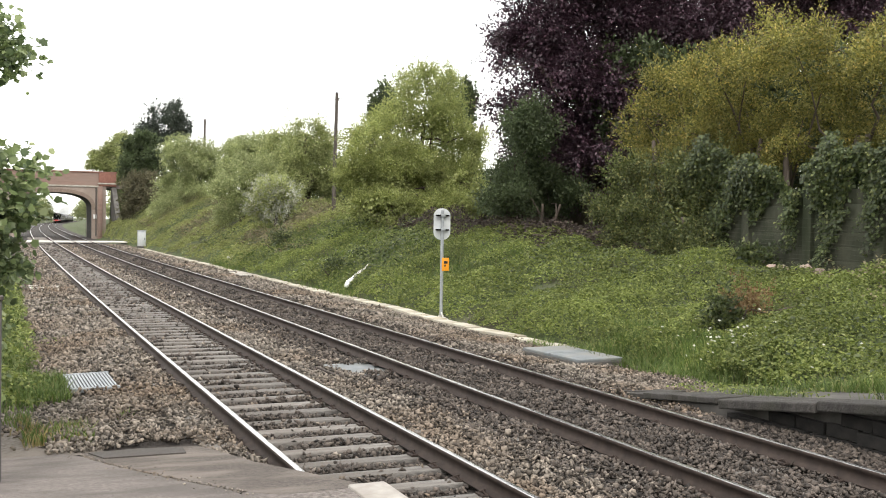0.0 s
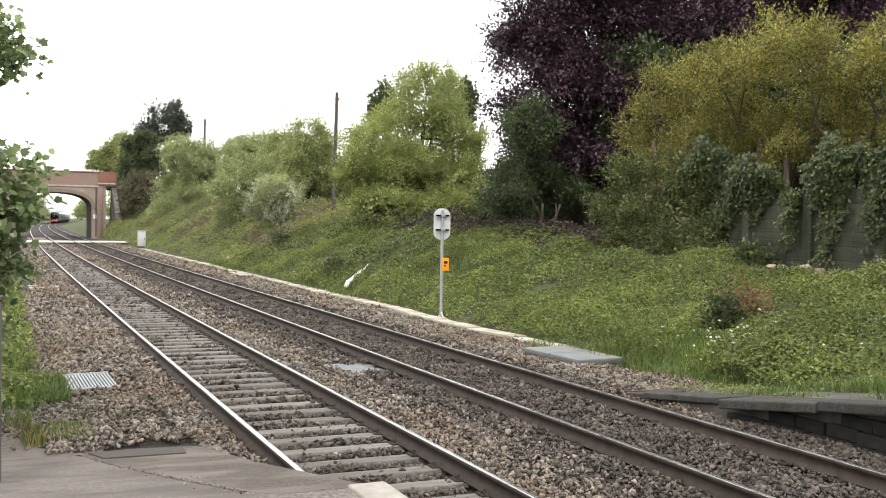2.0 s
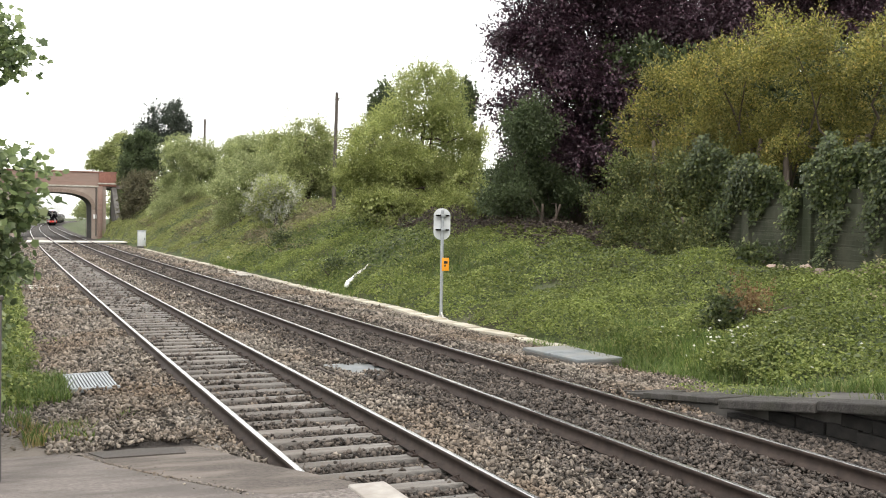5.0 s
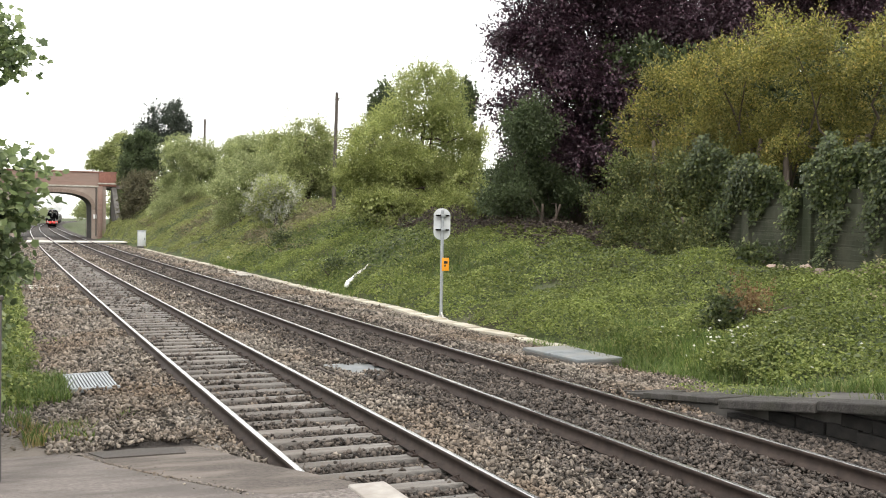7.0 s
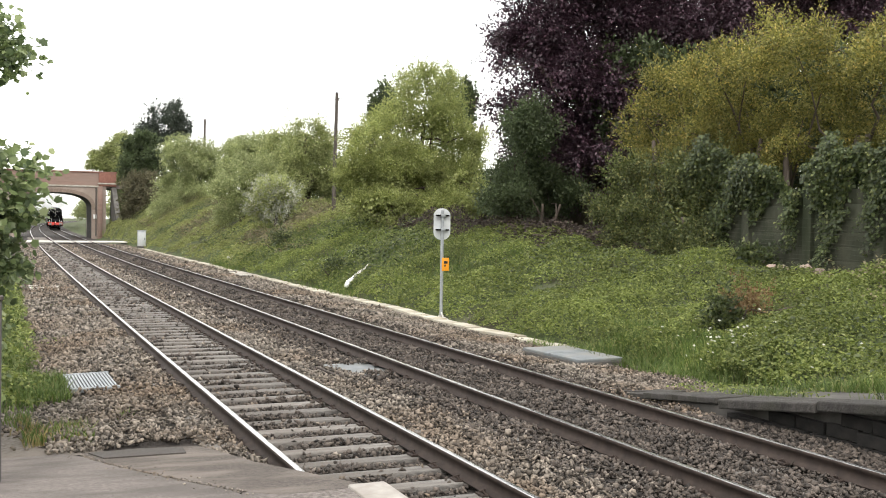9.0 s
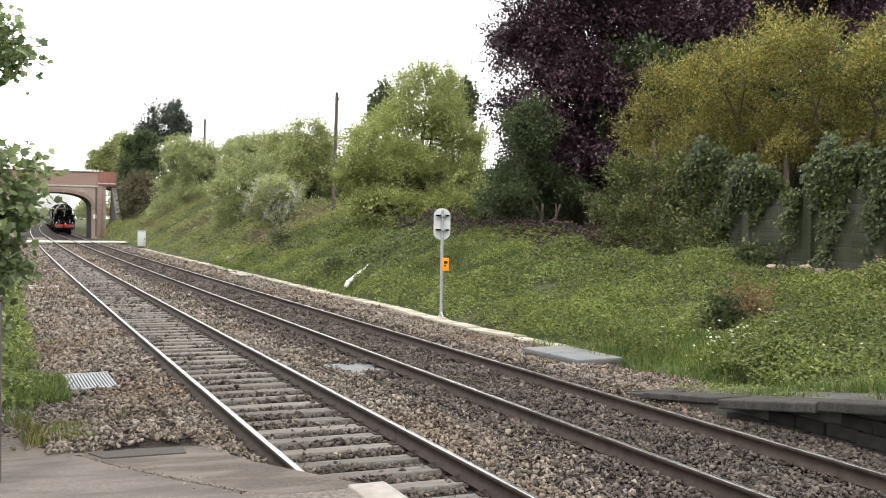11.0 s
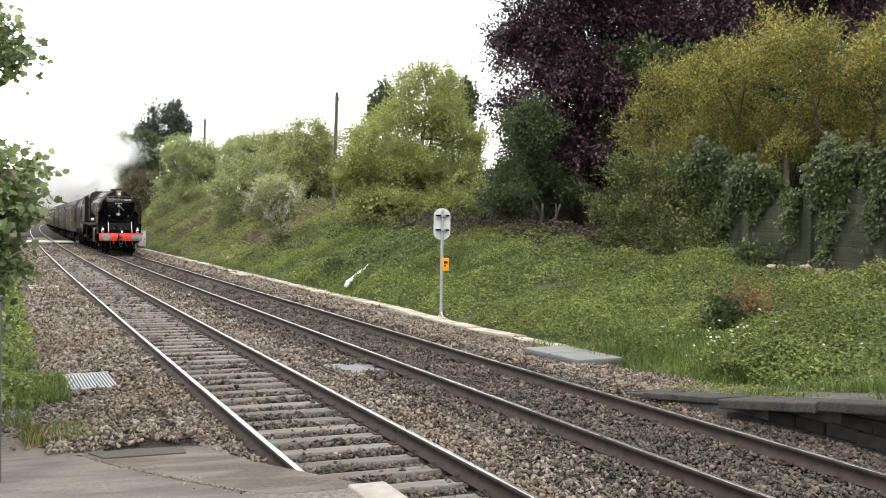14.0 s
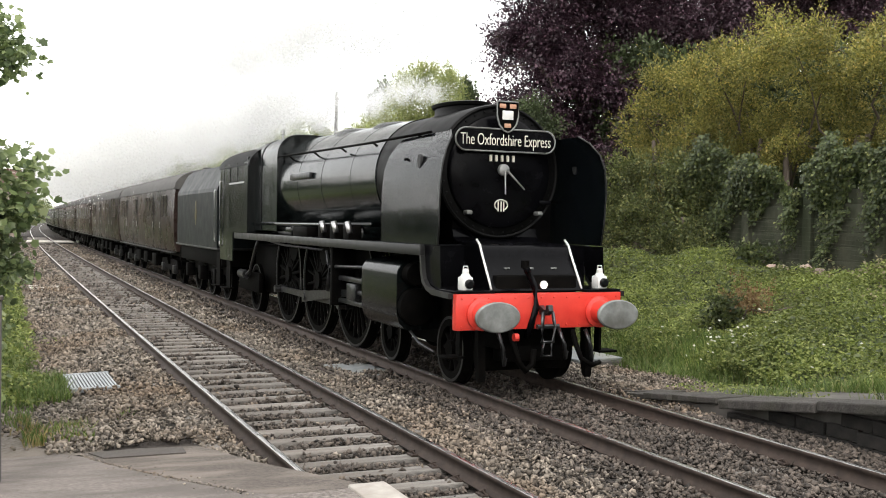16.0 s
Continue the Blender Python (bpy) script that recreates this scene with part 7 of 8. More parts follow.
    shield = part("shield", sh, M_FRAME, board, "small heraldic shield plate")
    part("shield_border", tube([(x, 1.548, z) for x, z in [(-0.165, 3.86), (0.165, 3.86), (0.165, 3.66), (0.13, 3.54), (0.06, 3.46), (0, 3.435), (-0.06, 3.46), (-0.13, 3.54), (-0.165, 3.66), (-0.165, 3.86)]], 0.013, 6), M_BUFFER, shield)
    part("shield_panel", box(-0.085, 0.085, 1.540, 1.552, 3.61, 3.735, bevel=0.004), M_WHITE, shield)
    for x, z in ((-0.08, 3.80), (0.08, 3.80), (0.0, 3.53)):
        part("shield_mark", box(x - 0.05, x + 0.05, 1.542, 1.552, z - 0.03, z + 0.03, bevel=0.008), M_COPPER, shield)
    # boiler, bands and firebox
    part("boiler", lathe([(4.25, 0.0), (4.25, 0.965), (7.4, 1.03), (9.9, 1.085), (9.9, 0.0)], 48, "y", (0, 0, cz)), M_GREEN, lo, "polished dark green boiler")
    for y, r in ((4.30, 0.968), (5.5, 0.992), (7.1, 1.026), (8.6, 1.058), (9.84, 1.085)):
        part("boiler_band", lathe([(y - 0.035, r - 0.02), (y - 0.035, r + 0.002), (y + 0.035, r + 0.002), (y + 0.035, r - 0.02)], 48, "y", (0, 0, cz)), M_GREEN, lo)
    secs = []
    for y, w, top in ((9.9, 1.12, 3.98), (11.2, 1.15, 3.96), (12.3, 1.17, 3.92)):
        ring = [(w, y, 1.95), (w, y, 2.9)]
        for t in np.linspace(0, math.pi / 2, 7):
            ring.append((w - 0.45 + 0.45 * math.cos(t), y, top - 0.45 + 0.45 * math.sin(t)))
        ring += [(-x, yy, z) for x, yy, z in ring[::-1]]
        secs.append(ring)
    part("firebox", loft(secs), M_GREEN, lo, "dark green square-shouldered firebox")
    part("firebox_band", loft([[(x * 1.008, y + dy, 2.9 + (z - 2.9) * 1.008) for x, y, z in secs[1]] for dy in (-0.04, 0.04)]), M_BLACK, lo)
    part("firebox_front", loft([[(x * 1.01, 9.95 + dy, 2.9 + (z - 2.9) * 1.01) for x, y, z in secs[0]] for dy in (-0.05, 0.03)]), M_GREEN, lo)
    # chimney, dome, feed and valves
    def oval(cy, zs):
        return loft([[(a * math.cos(t), cy + b * math.sin(t), z) for t in np.linspace(0, 2 * math.pi, 29)[:-1]] for z, a, b in zs])
    part("chimney", oval(3.15, [(3.70, 0.46, 0.78), (3.78, 0.37, 0.66), (3.84, 0.34, 0.61), (3.91, 0.34, 0.61), (3.93, 0.38, 0.66), (3.97, 0.39, 0.67), (3.98, 0.36, 0.63), (3.92, 0.28, 0.52)]), M_SMOKEBOX, lo, "wide low double chimney")
    part("top_feed", oval(5.9, [(3.72, 0.46, 0.72), (3.86, 0.38, 0.6), (3.92, 0.28, 0.45), (3.94, 0.1, 0.2)]), M_GREEN, lo)
    part("dome", oval(7.9, [(3.75, 0.54, 0.85), (3.90, 0.44, 0.68), (3.96, 0.32, 0.46), (3.98, 0.1, 0.15)]), M_GREEN, lo, "low streamlined steam dome")
    for x in (-0.25, 0.25):
        for y in (10.6, 11.0):
            part("safety_valve", lathe([(3.88, 0.07), (4.0, 0.06), (4.02, 0.045), (4.06, 0.045), (4.07, 0.0)], 12, "z", (x, y, 0)), M_STEEL, lo)
    for s in (-1, 1):
        ang = 0.78
        rail = part("handrail", tube([(s * 1.0, 1.9, 3.42), (s * 1.02, 4.3, 3.43), (s * 1.05, 7.5, 3.47), (s * 1.09, 10.0, 3.51), (s * 1.12, 12.6, 3.52)], 0.02, 8), M_FRAME, lo)
        for y in (2.4, 4.3, 5.9, 7.5, 9.2, 11.0):
            part("handrail_knob", cyl((s * 0.92, y, 3.38), (s * (1.0 + 0.011 * (y - 2)), y, 3.42 + 0.011 * (y - 2)), 0.018, n=6), M_FRAME, rail)
        part("ejector_pipe", tube([(s * 0.97, 4.4, 2.12), (s * 1.03, 7.0, 2.1), (s * 1.1, 9.8, 2.1), (s * 1.16, 12.0, 2.1)], 0.04, 8), M_GREEN, lo)
        part("name_plate", box(min(s * 1.03, s * 1.095), max(s * 1.03, s * 1.095), 7.6, 9.0, 2.98, 3.1, bevel=0.01), M_RODS, lo)
        # lubricators and sand fillers on the plate
        for k, y in enumerate((4.75, 5.5, 6.2)):
            lb = part("lubricator", box(min(s * 1.02, s * 1.24), max(s * 1.02, s * 1.24), y, y + 0.3, 1.875, 2.12, bevel=0.02), M_FRAME, lo)
            part("lid", tube([(s * 1.22, y - 0.02, 1.98), (s * 1.24, y + 0.06, 2.16)], 0.05, 8), M_STEEL, lb, "bright steel lid")
        part("sand_box", box(min(s * 0.98, s * 1.22), max(s * 0.98, s * 1.22), 7.3, 8.3, 1.87, 2.06, bevel=0.03), M_FRAME, lo)
        # smoke deflector with a hand hole
        sheet = curved_sheet([(s * 1.24, 1.88, 1.05, 3.2), (s * 1.25, 2.2, 1.0, 3.18), (s * 1.255, 2.6, 0.97, 3.16), (s * 1.23, 2.92, 0.97, 3.14), (s * 1.16, 3.14, 1.0, 3.12), (s * 1.05, 3.30, 1.1, 3.08), (s * 0.98, 3.40, 1.28, 3.0)], 0.012)
        df = part("smoke_deflector", sheet, M_DEFLECTOR, lo, "curved smoke deflector plate")
        part("deflector_edge", tube([(s * 1.24, 1.05, 1.88), (s * 1.25, 1.0, 2.2), (s * 1.255, 0.97, 2.6), (s * 1.23, 0.97, 2.92), (s * 1.16, 1.0, 3.14), (s * 1.05, 1.1, 3.30), (s * 0.98, 1.28, 3.40)], 0.012, 6), M_EDGE, df)
        hole = bmesh.new()
        add_prism(hole, [(1.75 + 0.06 * math.cos(t), 3.0 + 0.1 * math.sin(t)) for t in np.linspace(0, 6.283, 15)[:-1]], "x", s * 1.20, s * 1.24)
        part("hand_hole", hole, M_INK, df)
        for z in (2.5, 3.05):
            part("stay", tube([(s * 1.23, 2.3, z), (s * 0.9, 2.4, z + 0.08)], 0.02, 6), M_FRAME, df)
        # cylinders and slide bars
        cyl_bm = bmesh.new()
        add_prism(cyl_bm, [(s * 0.70, 0.66), (s * 1.10, 0.62), (s * 1.22, 0.66), (s * 1.30, 0.75), (s * 1.335, 0.86), (s * 1.345, 0.97), (s * 1.345, 1.43)] + [(s * (1.165 + 0.18 * math.cos(a)), 1.43 + 0.18 * math.sin(a)) for a in (0.3, 0.6, 0.9, 1.2, 1.5)] + [(s * 0.70, 1.66)], "y", 2.25, 3.75)
        cy = part("cylinder", cyl_bm, M_DULLGREEN, lo, "polished cylinder casing")
        part("cylinder_cover", lathe([(2.25, 0.0), (2.25, 0.27), (2.16, 0.26), (2.12, 0.15), (2.11, 0.0)][::-1], 24, "y", (s * 1.06, 0, 0.98)), M_FRAME, cy)
        part("valve_cover", lathe([(2.25, 0.0), (2.25, 0.17), (2.1, 0.15), (2.08, 0.0)][::-1], 20, "y", (s * 1.10, 0, 1.44)), M_FRAME, cy)
        part("drain_pipe", tube([(s * 1.12, 2.3, 0.64), (s * 1.13, 1.9, 0.5), (s * 1.13, 1.4, 0.44)], 0.02, 6), M_RODS, cy)
        sb = part("slide_bar", box(min(s * 1.0, s * 1.1), max(s * 1.0, s * 1.1), 3.75, 5.7, 1.16, 1.24, bevel=0.008), M_RODS, lo)
        part("slide_bar", box(min(s * 1.0, s * 1.1), max(s * 1.0, s * 1.1), 3.75, 5.7, 0.78, 0.85, bevel=0.008), M_RODS, lo)
        part("slide_bar_bracket", box(min(s * 0.65, s * 1.22), max(s * 0.65, s * 1.22), 5.68, 5.8, 0.72, 1.72, bevel=0.02), M_FRAME, lo)
        part("expansion_link", tube([(s * 1.18, 6.05, 0.95), (s * 1.18, 5.98, 1.2), (s * 1.18, 6.0, 1.45), (s * 1.18, 6.08, 1.65)], 0.04, 8), M_RODS, lo)
        part("radius_rod", tube([(s * 1.14, 3.75, 1.46), (s * 1.16, 6.0, 1.38)], 0.028, 8), M_RODS, lo)
        part("reach_rod", tube([(s * 1.2, 6.3, 1.66), (s * 1.22, 9.0, 1.68), (s * 1.22, 12.4, 1.85)], 0.025, 8), M_RODS, lo)
        # rods
        x = s * 1.0
        rod = bmesh.new()
        add_prism(rod, [(-2.3, -0.08), (-2.05, -0.055), (-0.2, -0.06), (0, -0.1), (0.2, -0.06), (2.05, -0.055), (2.3, -0.08), (2.3, 0.08), (2.05, 0.055), (0.2, 0.06), (0, 0.1), (-0.2, 0.06), (-2.05, 0.055), (-2.3, 0.08)], "x", -0.03, 0.03)
        keyed["coupling_rod", s] = part("coupling_rod", rod, M_RODS, lo, "oily steel coupling rod")
        con = bmesh.new()
        add_prism(con, [(0.14, -0.11), (-0.14, -0.10), (-2.95, -0.05), (-3.18, -0.07), (-3.18, 0.07), (-2.95, 0.05), (-0.14, 0.10), (0.14, 0.11)], "x", -0.035, 0.035)
        keyed["connecting_rod", s] = part("connecting_rod", con, M_RODS, lo, "oily steel connecting rod")
        ch = bmesh.new()
        add_box(ch, -0.08, 0.08, -0.22, 0.22, -0.14, 0.14, bevel=0.02)
        add_cyl(ch, (0, -0.2, 0), (0, -1.1, 0), 0.04, n=10)
        keyed["crosshead", s] = part("crosshead", ch, M_RODS, lo)
        # cab side, steps and injector pipes
        side = bmesh.new()
        add_prism(side, [(11.75, 1.87), (13.3, 1.87), (13.3, 1.18), (14.8, 1.18), (14.8, 3.42), (14.35, 3.42), (14.35, 3.05), (11.75, 3.05)], "x", s * 1.315, s * 1.34)
        cs = part("cab_side", side, M_DULLGREEN, lo, "dark green cab side sheet")
        for a, b in ((11.75, 12.15), (12.85, 13.0), (13.7, 14.35)):
            part("window_post", box(min(s * 1.31, s * 1.335), max(s * 1.31, s * 1.335), a, b, 3.05, 3.5), M_DULLGREEN, cs)
        part("side_window", box(min(s * 1.315, s * 1.325), max(s * 1.315, s * 1.325), 12.15, 13.7, 3.05, 3.45), M_GLASS, cs)
        part("window_rim", box(min(s * 1.325, s * 1.345), max(s * 1.325, s * 1.345), 12.1, 13.75, 3.02, 3.06), M_STEEL, cs)
        part("cab_handrail", tube([(s * 1.36, 14.7, 1.5), (s * 1.38, 14.7, 1.55), (s * 1.38, 14.7, 3.1), (s * 1.36, 14.7, 3.15)], 0.017, 8), M_STEEL, cs)
        cstep = part("cab_step", box(min(s * 1.1, s * 1.34), max(s * 1.1, s * 1.34), 14.2, 14.75, 0.45, 0.48, bevel=0.006), M_FRAME, lo)
        part("step_hanger", box(min(s * 1.16, s * 1.19), max(s * 1.16, s * 1.19), 14.25, 14.7, 0.45, 1.25), M_FRAME, cstep)
        part("injector", cyl((s * 1.15, 12.6, 0.9), (s * 1.15, 13.2, 0.9), 0.1, n=12), M_RODS, lo)
        part("injector_pipe", tube([(s * 1.15, 12.6, 0.9), (s * 1.16, 12.2, 1.0), (s * 1.2, 11.6, 1.45), (s * 1.22, 11.2, 1.7)], 0.035, 8), M_RODS, lo)
        part("pony_frame", box(min(s * 0.92, s * 1.02), max(s * 0.92, s * 1.02), 11.9, 14.0, 0.5, 0.95, bevel=0.02), M_FRAME, lo)
    part("cab_front", box(-1.33, 1.33, 11.75, 11.8, 1.9, 3.6), M_DULLGREEN, lo)
    ring = lambda y: [(1.345 * math.sin(t), y, 3.42 + 0.58 * math.cos(t) ** 1.0) for t in np.linspace(-math.pi / 2, math.pi / 2, 19)]
    roof = bmesh.new()
    a = [[roof.verts.new(v) for v in ring(y)] for y in (11.6, 13.2, 15.0)]
    for p, q in zip(a, a[1:]):
        for i in range(18):
            roof.faces.new((p[i], p[i + 1], q[i + 1], q[i]))
    bmesh.ops.solidify(roof, geom=list(roof.faces), thickness=0.03)
    part("cab_roof", roof, M_ROOFBLACK, lo, "curved black cab roof")
    gable = bmesh.new()
    add_prism(gable, [(x, z) for x, y, z in ring(0)], "y", 11.76, 11.8)
    part("cab_gable", gable, M_GREEN, lo)
    part("roof_vent", box(-0.5, 0.5, 12.6, 13.6, 3.98, 4.05, bevel=0.03), M_ROOFBLACK, lo)
    part("whistle", lathe([(3.95, 0.03), (4.1, 0.03), (4.12, 0.045), (4.22, 0.045), (4.23, 0.0)], 10, "z", (-0.6, 11.5, 0)), M_STEEL, lo)
    # wheels
    for y in (1.54, 3.83):
        wheelset(lo, y, 0.457, 10, "bogie_wheelset")
    part("bogie_frame", box(-0.62, 0.62, 1.0, 4.4, 0.5, 0.75, bevel=0.03), M_FRAME, lo)
    for i, y in enumerate(DRIVERS):
        keyed["driving_wheelset", i] = wheelset(lo, y, DRIVER_R, 20, "driving_wheelset", crank=True)
    wheelset(lo, 12.95, 0.57, 10, "trailing_wheelset")
    for i, y in enumerate(DRIVERS):
        for s in (-1, 1):
            part("brake_shoe", box(min(s * 0.70, s * 0.84), max(s * 0.70, s * 0.84), y - 1.16, y - 1.05, 0.5, 1.0, bevel=0.02), M_FRAME, lo)
            part("splasher", box(min(s * 0.62, s * 1.0), max(s * 0.62, s * 1.0), y - 0.8, y + 0.8, 1.87, 2.09, bevel=0.05), M_GREEN, lo)
    return keyed


M_ROOFBLACK = surface("sooty_cab_roof", (0.012, 0.012, 0.012), (0.026, 0.026, 0.026), 3, 0.5, bump=0.15, rough2=0.65)
LOCO = build_locomotive()


# ---------------------------------------------------------------- tender
TENDER_AT = 15.15


def build_tender():
    te = empty("tender", Matrix(), "dark green high-sided coal tender", "tender")
    L = 6.6
    def ring(y, top=3.62):
        half = [(1.34, 1.42), (1.34, 2.9), (1.32, 3.0), (1.08, top - 0.12), (1.0, top)]
        return [(x, y, z) for x, z in half] + [(-x, y, z) for x, z in half[::-1]]
    part("body", loft([ring(0.1), ring(L - 1.0), ring(L - 0.1, 3.56)]), M_TENDER, te, "dark green tender body", smooth_angle=6)
    part("frame", box(-1.2, 1.2, 0.1, L, 0.95, 1.42, bevel=0.03), M_FRAME, te)
    part("footplate", box(-1.36, 1.36, 0.0, L + 0.05, 1.38, 1.43, bevel=0.006), M_EDGE, te)
    part("rear_beam", box(-1.22, 1.22, L, L + 0.1, 0.85, 1.3, bevel=0.01), M_FRAME, te)
    coal = bmesh.new()
    bmesh.ops.create_grid(coal, x_segments=14, y_segments=34, size=1.0)
    for v in coal.verts:
        v.co = Vector((v.co.x * 0.95, 2.6 + v.co.y * 2.4, 3.28 + 0.32 * (1 - v.co.x ** 2) * (1 - v.co.y ** 4) + 0.1 * noise.noise(Vector((v.co.x * 9, v.co.y * 18, 0)))))
    part("coal", coal, M_COAL, te, "heaped black coal", smooth_angle=5)
    for s in (-1, 1):
        side = s * 1.343
        part("emblem", tube([(side + s * 0.002, 3.2 + 0.13 * math.cos(t), 2.3 + 0.2 * math.sin(t)) for t in np.linspace(0, 6.283, 16)], 0.008, 5), M_GOLDFADED, te, "faded gilt emblem")
        part("emblem_figure", box(min(side, side + s * 0.006), max(side, side + s * 0.006), 3.13, 3.27, 2.0, 2.7, bevel=0.002), M_GOLDFADED, te)
        part("handrail", tube([(s * 1.36, 0.2, 1.6), (s * 1.39, 0.2, 1.65), (s * 1.39, 0.2, 2.9), (s * 1.36, 0.2, 2.95)], 0.017, 8), M_STEEL, te)
        st = part("step", box(min(s * 1.1, s * 1.36), max(s * 1.1, s * 1.36), 0.15, 0.7, 0.45, 0.48, bevel=0.006), M_FRAME, te)
        part("step_hanger", box(min(s * 1.2, s * 1.23), max(s * 1.2, s * 1.23), 0.2, 0.65, 0.45, 1.38), M_FRAME, st)
        for y in (1.2, 3.35, 5.5):
            ab = part("axle_box", box(min(s * 0.95, s * 1.2), max(s * 0.95, s * 1.2), y - 0.17, y + 0.17, 0.45, 0.85, bevel=0.03), M_FRAME, te)
            part("spring", box(min(s * 1.05, s * 1.15), max(s * 1.05, s * 1.15), y - 0.5, y + 0.5, 0.9, 1.02, bevel=0.02), M_FRAME, ab)
        part("side_frame", box(min(s * 0.94, s * 0.98), max(s * 0.94, s * 0.98), 0.3, L - 0.2, 0.7, 1.4), M_FRAME, te)
    for y in (1.2, 3.35, 5.5):
        wheelset(te, y, 0.648, 12, "tender_wheelset")
    return te


M_GOLDFADED = surface("faded_emblem", (0.10, 0.085, 0.04), (0.16, 0.13, 0.06), 20, 0.5, bump=0.1)
TENDER = build_tender()


# ---------------------------------------------------------------- coaches
COACH_L, COACH_PITCH, FIRST_COACH = 16.75, 17.35, 22.25


def build_coach(brake, body_mat, label):
    co = empty("railway_coach", Matrix(), label, "coach", "coaches of the train")
    L = COACH_L
    def section(y, k=1.0):
        half = [(1.28, 1.12), (1.36, 1.45), (1.385, 2.1), (1.37, 2.8), (1.33, 3.16)]
        return [(x * k, y, z) for x, z in half] + [(-x * k, y, z) for x, z in half[::-1]]
    part("body", loft([section(0.0, 0.985), section(0.06), section(L - 0.06), section(L, 0.985)]), body_mat, co)
    def roof_ring(y, k=1.0):
        up = [(1.345 * math.sin(t), y, 3.15 + 0.68 * k * max(0.0, math.cos(t)) ** 0.8) for t in np.linspace(math.pi / 2, -math.pi / 2, 17)]
        return up + [(-1.2, y, 3.12), (1.2, y, 3.12)]
    part("roof", loft([roof_ring(-0.03, 0.96), roof_ring(0.1), roof_ring(L - 0.1), roof_ring(L + 0.03, 0.96)]), M_ROOF, co, "grimy grey curved roof")
    part("gutter", box(1.33, 1.36, 0, L, 3.14, 3.18), M_ROOF, co)
    part("gutter", box(-1.36, -1.33, 0, L, 3.14, 3.18), M_ROOF, co)
    pane = mesh_bm("window", box(-0.008, 0.008, -0.3, 0.3, -0.36, 0.36, bevel=0.004), M_GLASS)
    wide = mesh_bm("window", box(-0.008, 0.008, -0.52, 0.52, -0.38, 0.38, bevel=0.004), M_GLASS)
    frm = bmesh.new()
    for a in (-0.53, 0.53):
        add_box(frm, -0.014, 0.014, a - 0.02, a + 0.02, -0.41, 0.41)
    for a in (-0.39, 0.39):
        add_box(frm, -0.014, 0.014, -0.55, 0.55, a - 0.02, a + 0.02)
    frame_me = mesh_bm("window_frame", frm, M_BUFFER)
    slot = mesh_bm("door_gap", box(-0.006, 0.006, -0.008, 0.008, -0.95, 0.95), M_INK)
    handle = mesh_bm("door_handle", tube([(0, 0, -0.1), (0.02, 0, -0.08), (0.02, 0, 0.08), (0, 0, 0.1)], 0.012, 6), M_STEEL)
    for s in (-1, 1):
        if brake:
            small = (1.7, 2.5, 5.2, 6.05, 6.9, 10.2, 13.9, 14.7, 15.5)
            for y in small:
                piece("window", pane, co, pose(s * 1.383, y, 2.6, 0, s * 1.2, 0))
            for y in (2.9, 4.7, 9.6, 10.8, 13.3):
                piece("door_gap", slot, co, pose(s * 1.388, y, 2.1))
                piece("door_handle", handle, co, pose(s * 1.385, y + 0.1, 1.95, 0, 0, 0 if s > 0 else 180))
        else:
            for k in range(8):
                y = 1.9 + k * 1.85
                w = piece("window", wide, co, pose(s * 1.383, y, 2.5, 0, s * 1.0, 0))
                piece("window_frame", frame_me, w, pose(0, 0, 0))
            for y in (0.55, 1.15, L - 1.15, L - 0.55):
                piece("door_gap", slot, co, pose(s * 1.388, y, 2.1))
            for y in (0.85, L - 0.85):
                piece("window", pane, co, pose(s * 1.384, y, 2.55, 0, s * 1.0, 0))
                piece("door_handle", handle, co, pose(s * 1.385, y + 0.22, 1.95, 0, 0, 0 if s > 0 else 180))
        part("footboard", box(min(s * 1.2, s * 1.38), max(s * 1.2, s * 1.38), 0.4, L - 0.4, 1.06, 1.09, bevel=0.004), M_EDGE, co)
        for y in (5.9, 8.4, 10.6):
            part("underframe_box", box(min(s * 0.75, s * 1.2), max(s * 0.75, s * 1.2), y - 0.55, y + 0.55, 0.45, 0.9, bevel=0.04), M_FRAME, co)
        part("truss", tube([(s * 1.15, 4.6, 1.0), (s * 1.15, 6.6, 0.52), (s * 1.15, L - 6.6, 0.52), (s * 1.15, L - 4.6, 1.0)], 0.03, 6), M_FRAME, co)
    part("underframe", box(-1.15, 1.15, 0.1, L - 0.1, 0.95, 1.14, bevel=0.02), M_FRAME, co)
    for y in (-0.28, L):
        part("gangway", box(-0.5, 0.5, y, y + 0.28, 1.15, 3.3, bevel=0.03), M_FRAME, co, "black folded gangway")
    for k in range(6):
        part("roof_vent", box(-0.16, 0.16, 1.4 + k * 2.75, 1.75 + k * 2.75, 3.78, 3.93, bevel=0.04), M_ROOF, co)
    for yc in (2.9, L - 2.9):
        bg = part("bogie", box(-0.95, 0.95, yc - 1.85, yc + 1.85, 0.5, 0.78, bevel=0.04), M_FRAME, co)
        for s in (-1, 1):
            part("side_frame", prism([(yc - 1.9, 0.5), (yc - 1.7, 0.78), (yc - 0.6, 0.82), (yc - 0.4, 0.6), (yc + 0.4, 0.6), (yc + 0.6, 0.82), (yc + 1.7, 0.78), (yc + 1.9, 0.5), (yc + 0.9, 0.42), (yc - 0.9, 0.42)], "x", s * 0.98, s * 1.06), M_FRAME, bg)
            for d in (-1.3, 1.3):
                part("axle_box", box(min(s * 0.98, s * 1.14), max(s * 0.98, s * 1.14), yc + d - 0.14, yc + d + 0.14, 0.33, 0.62, bevel=0.03), M_EDGE, bg)
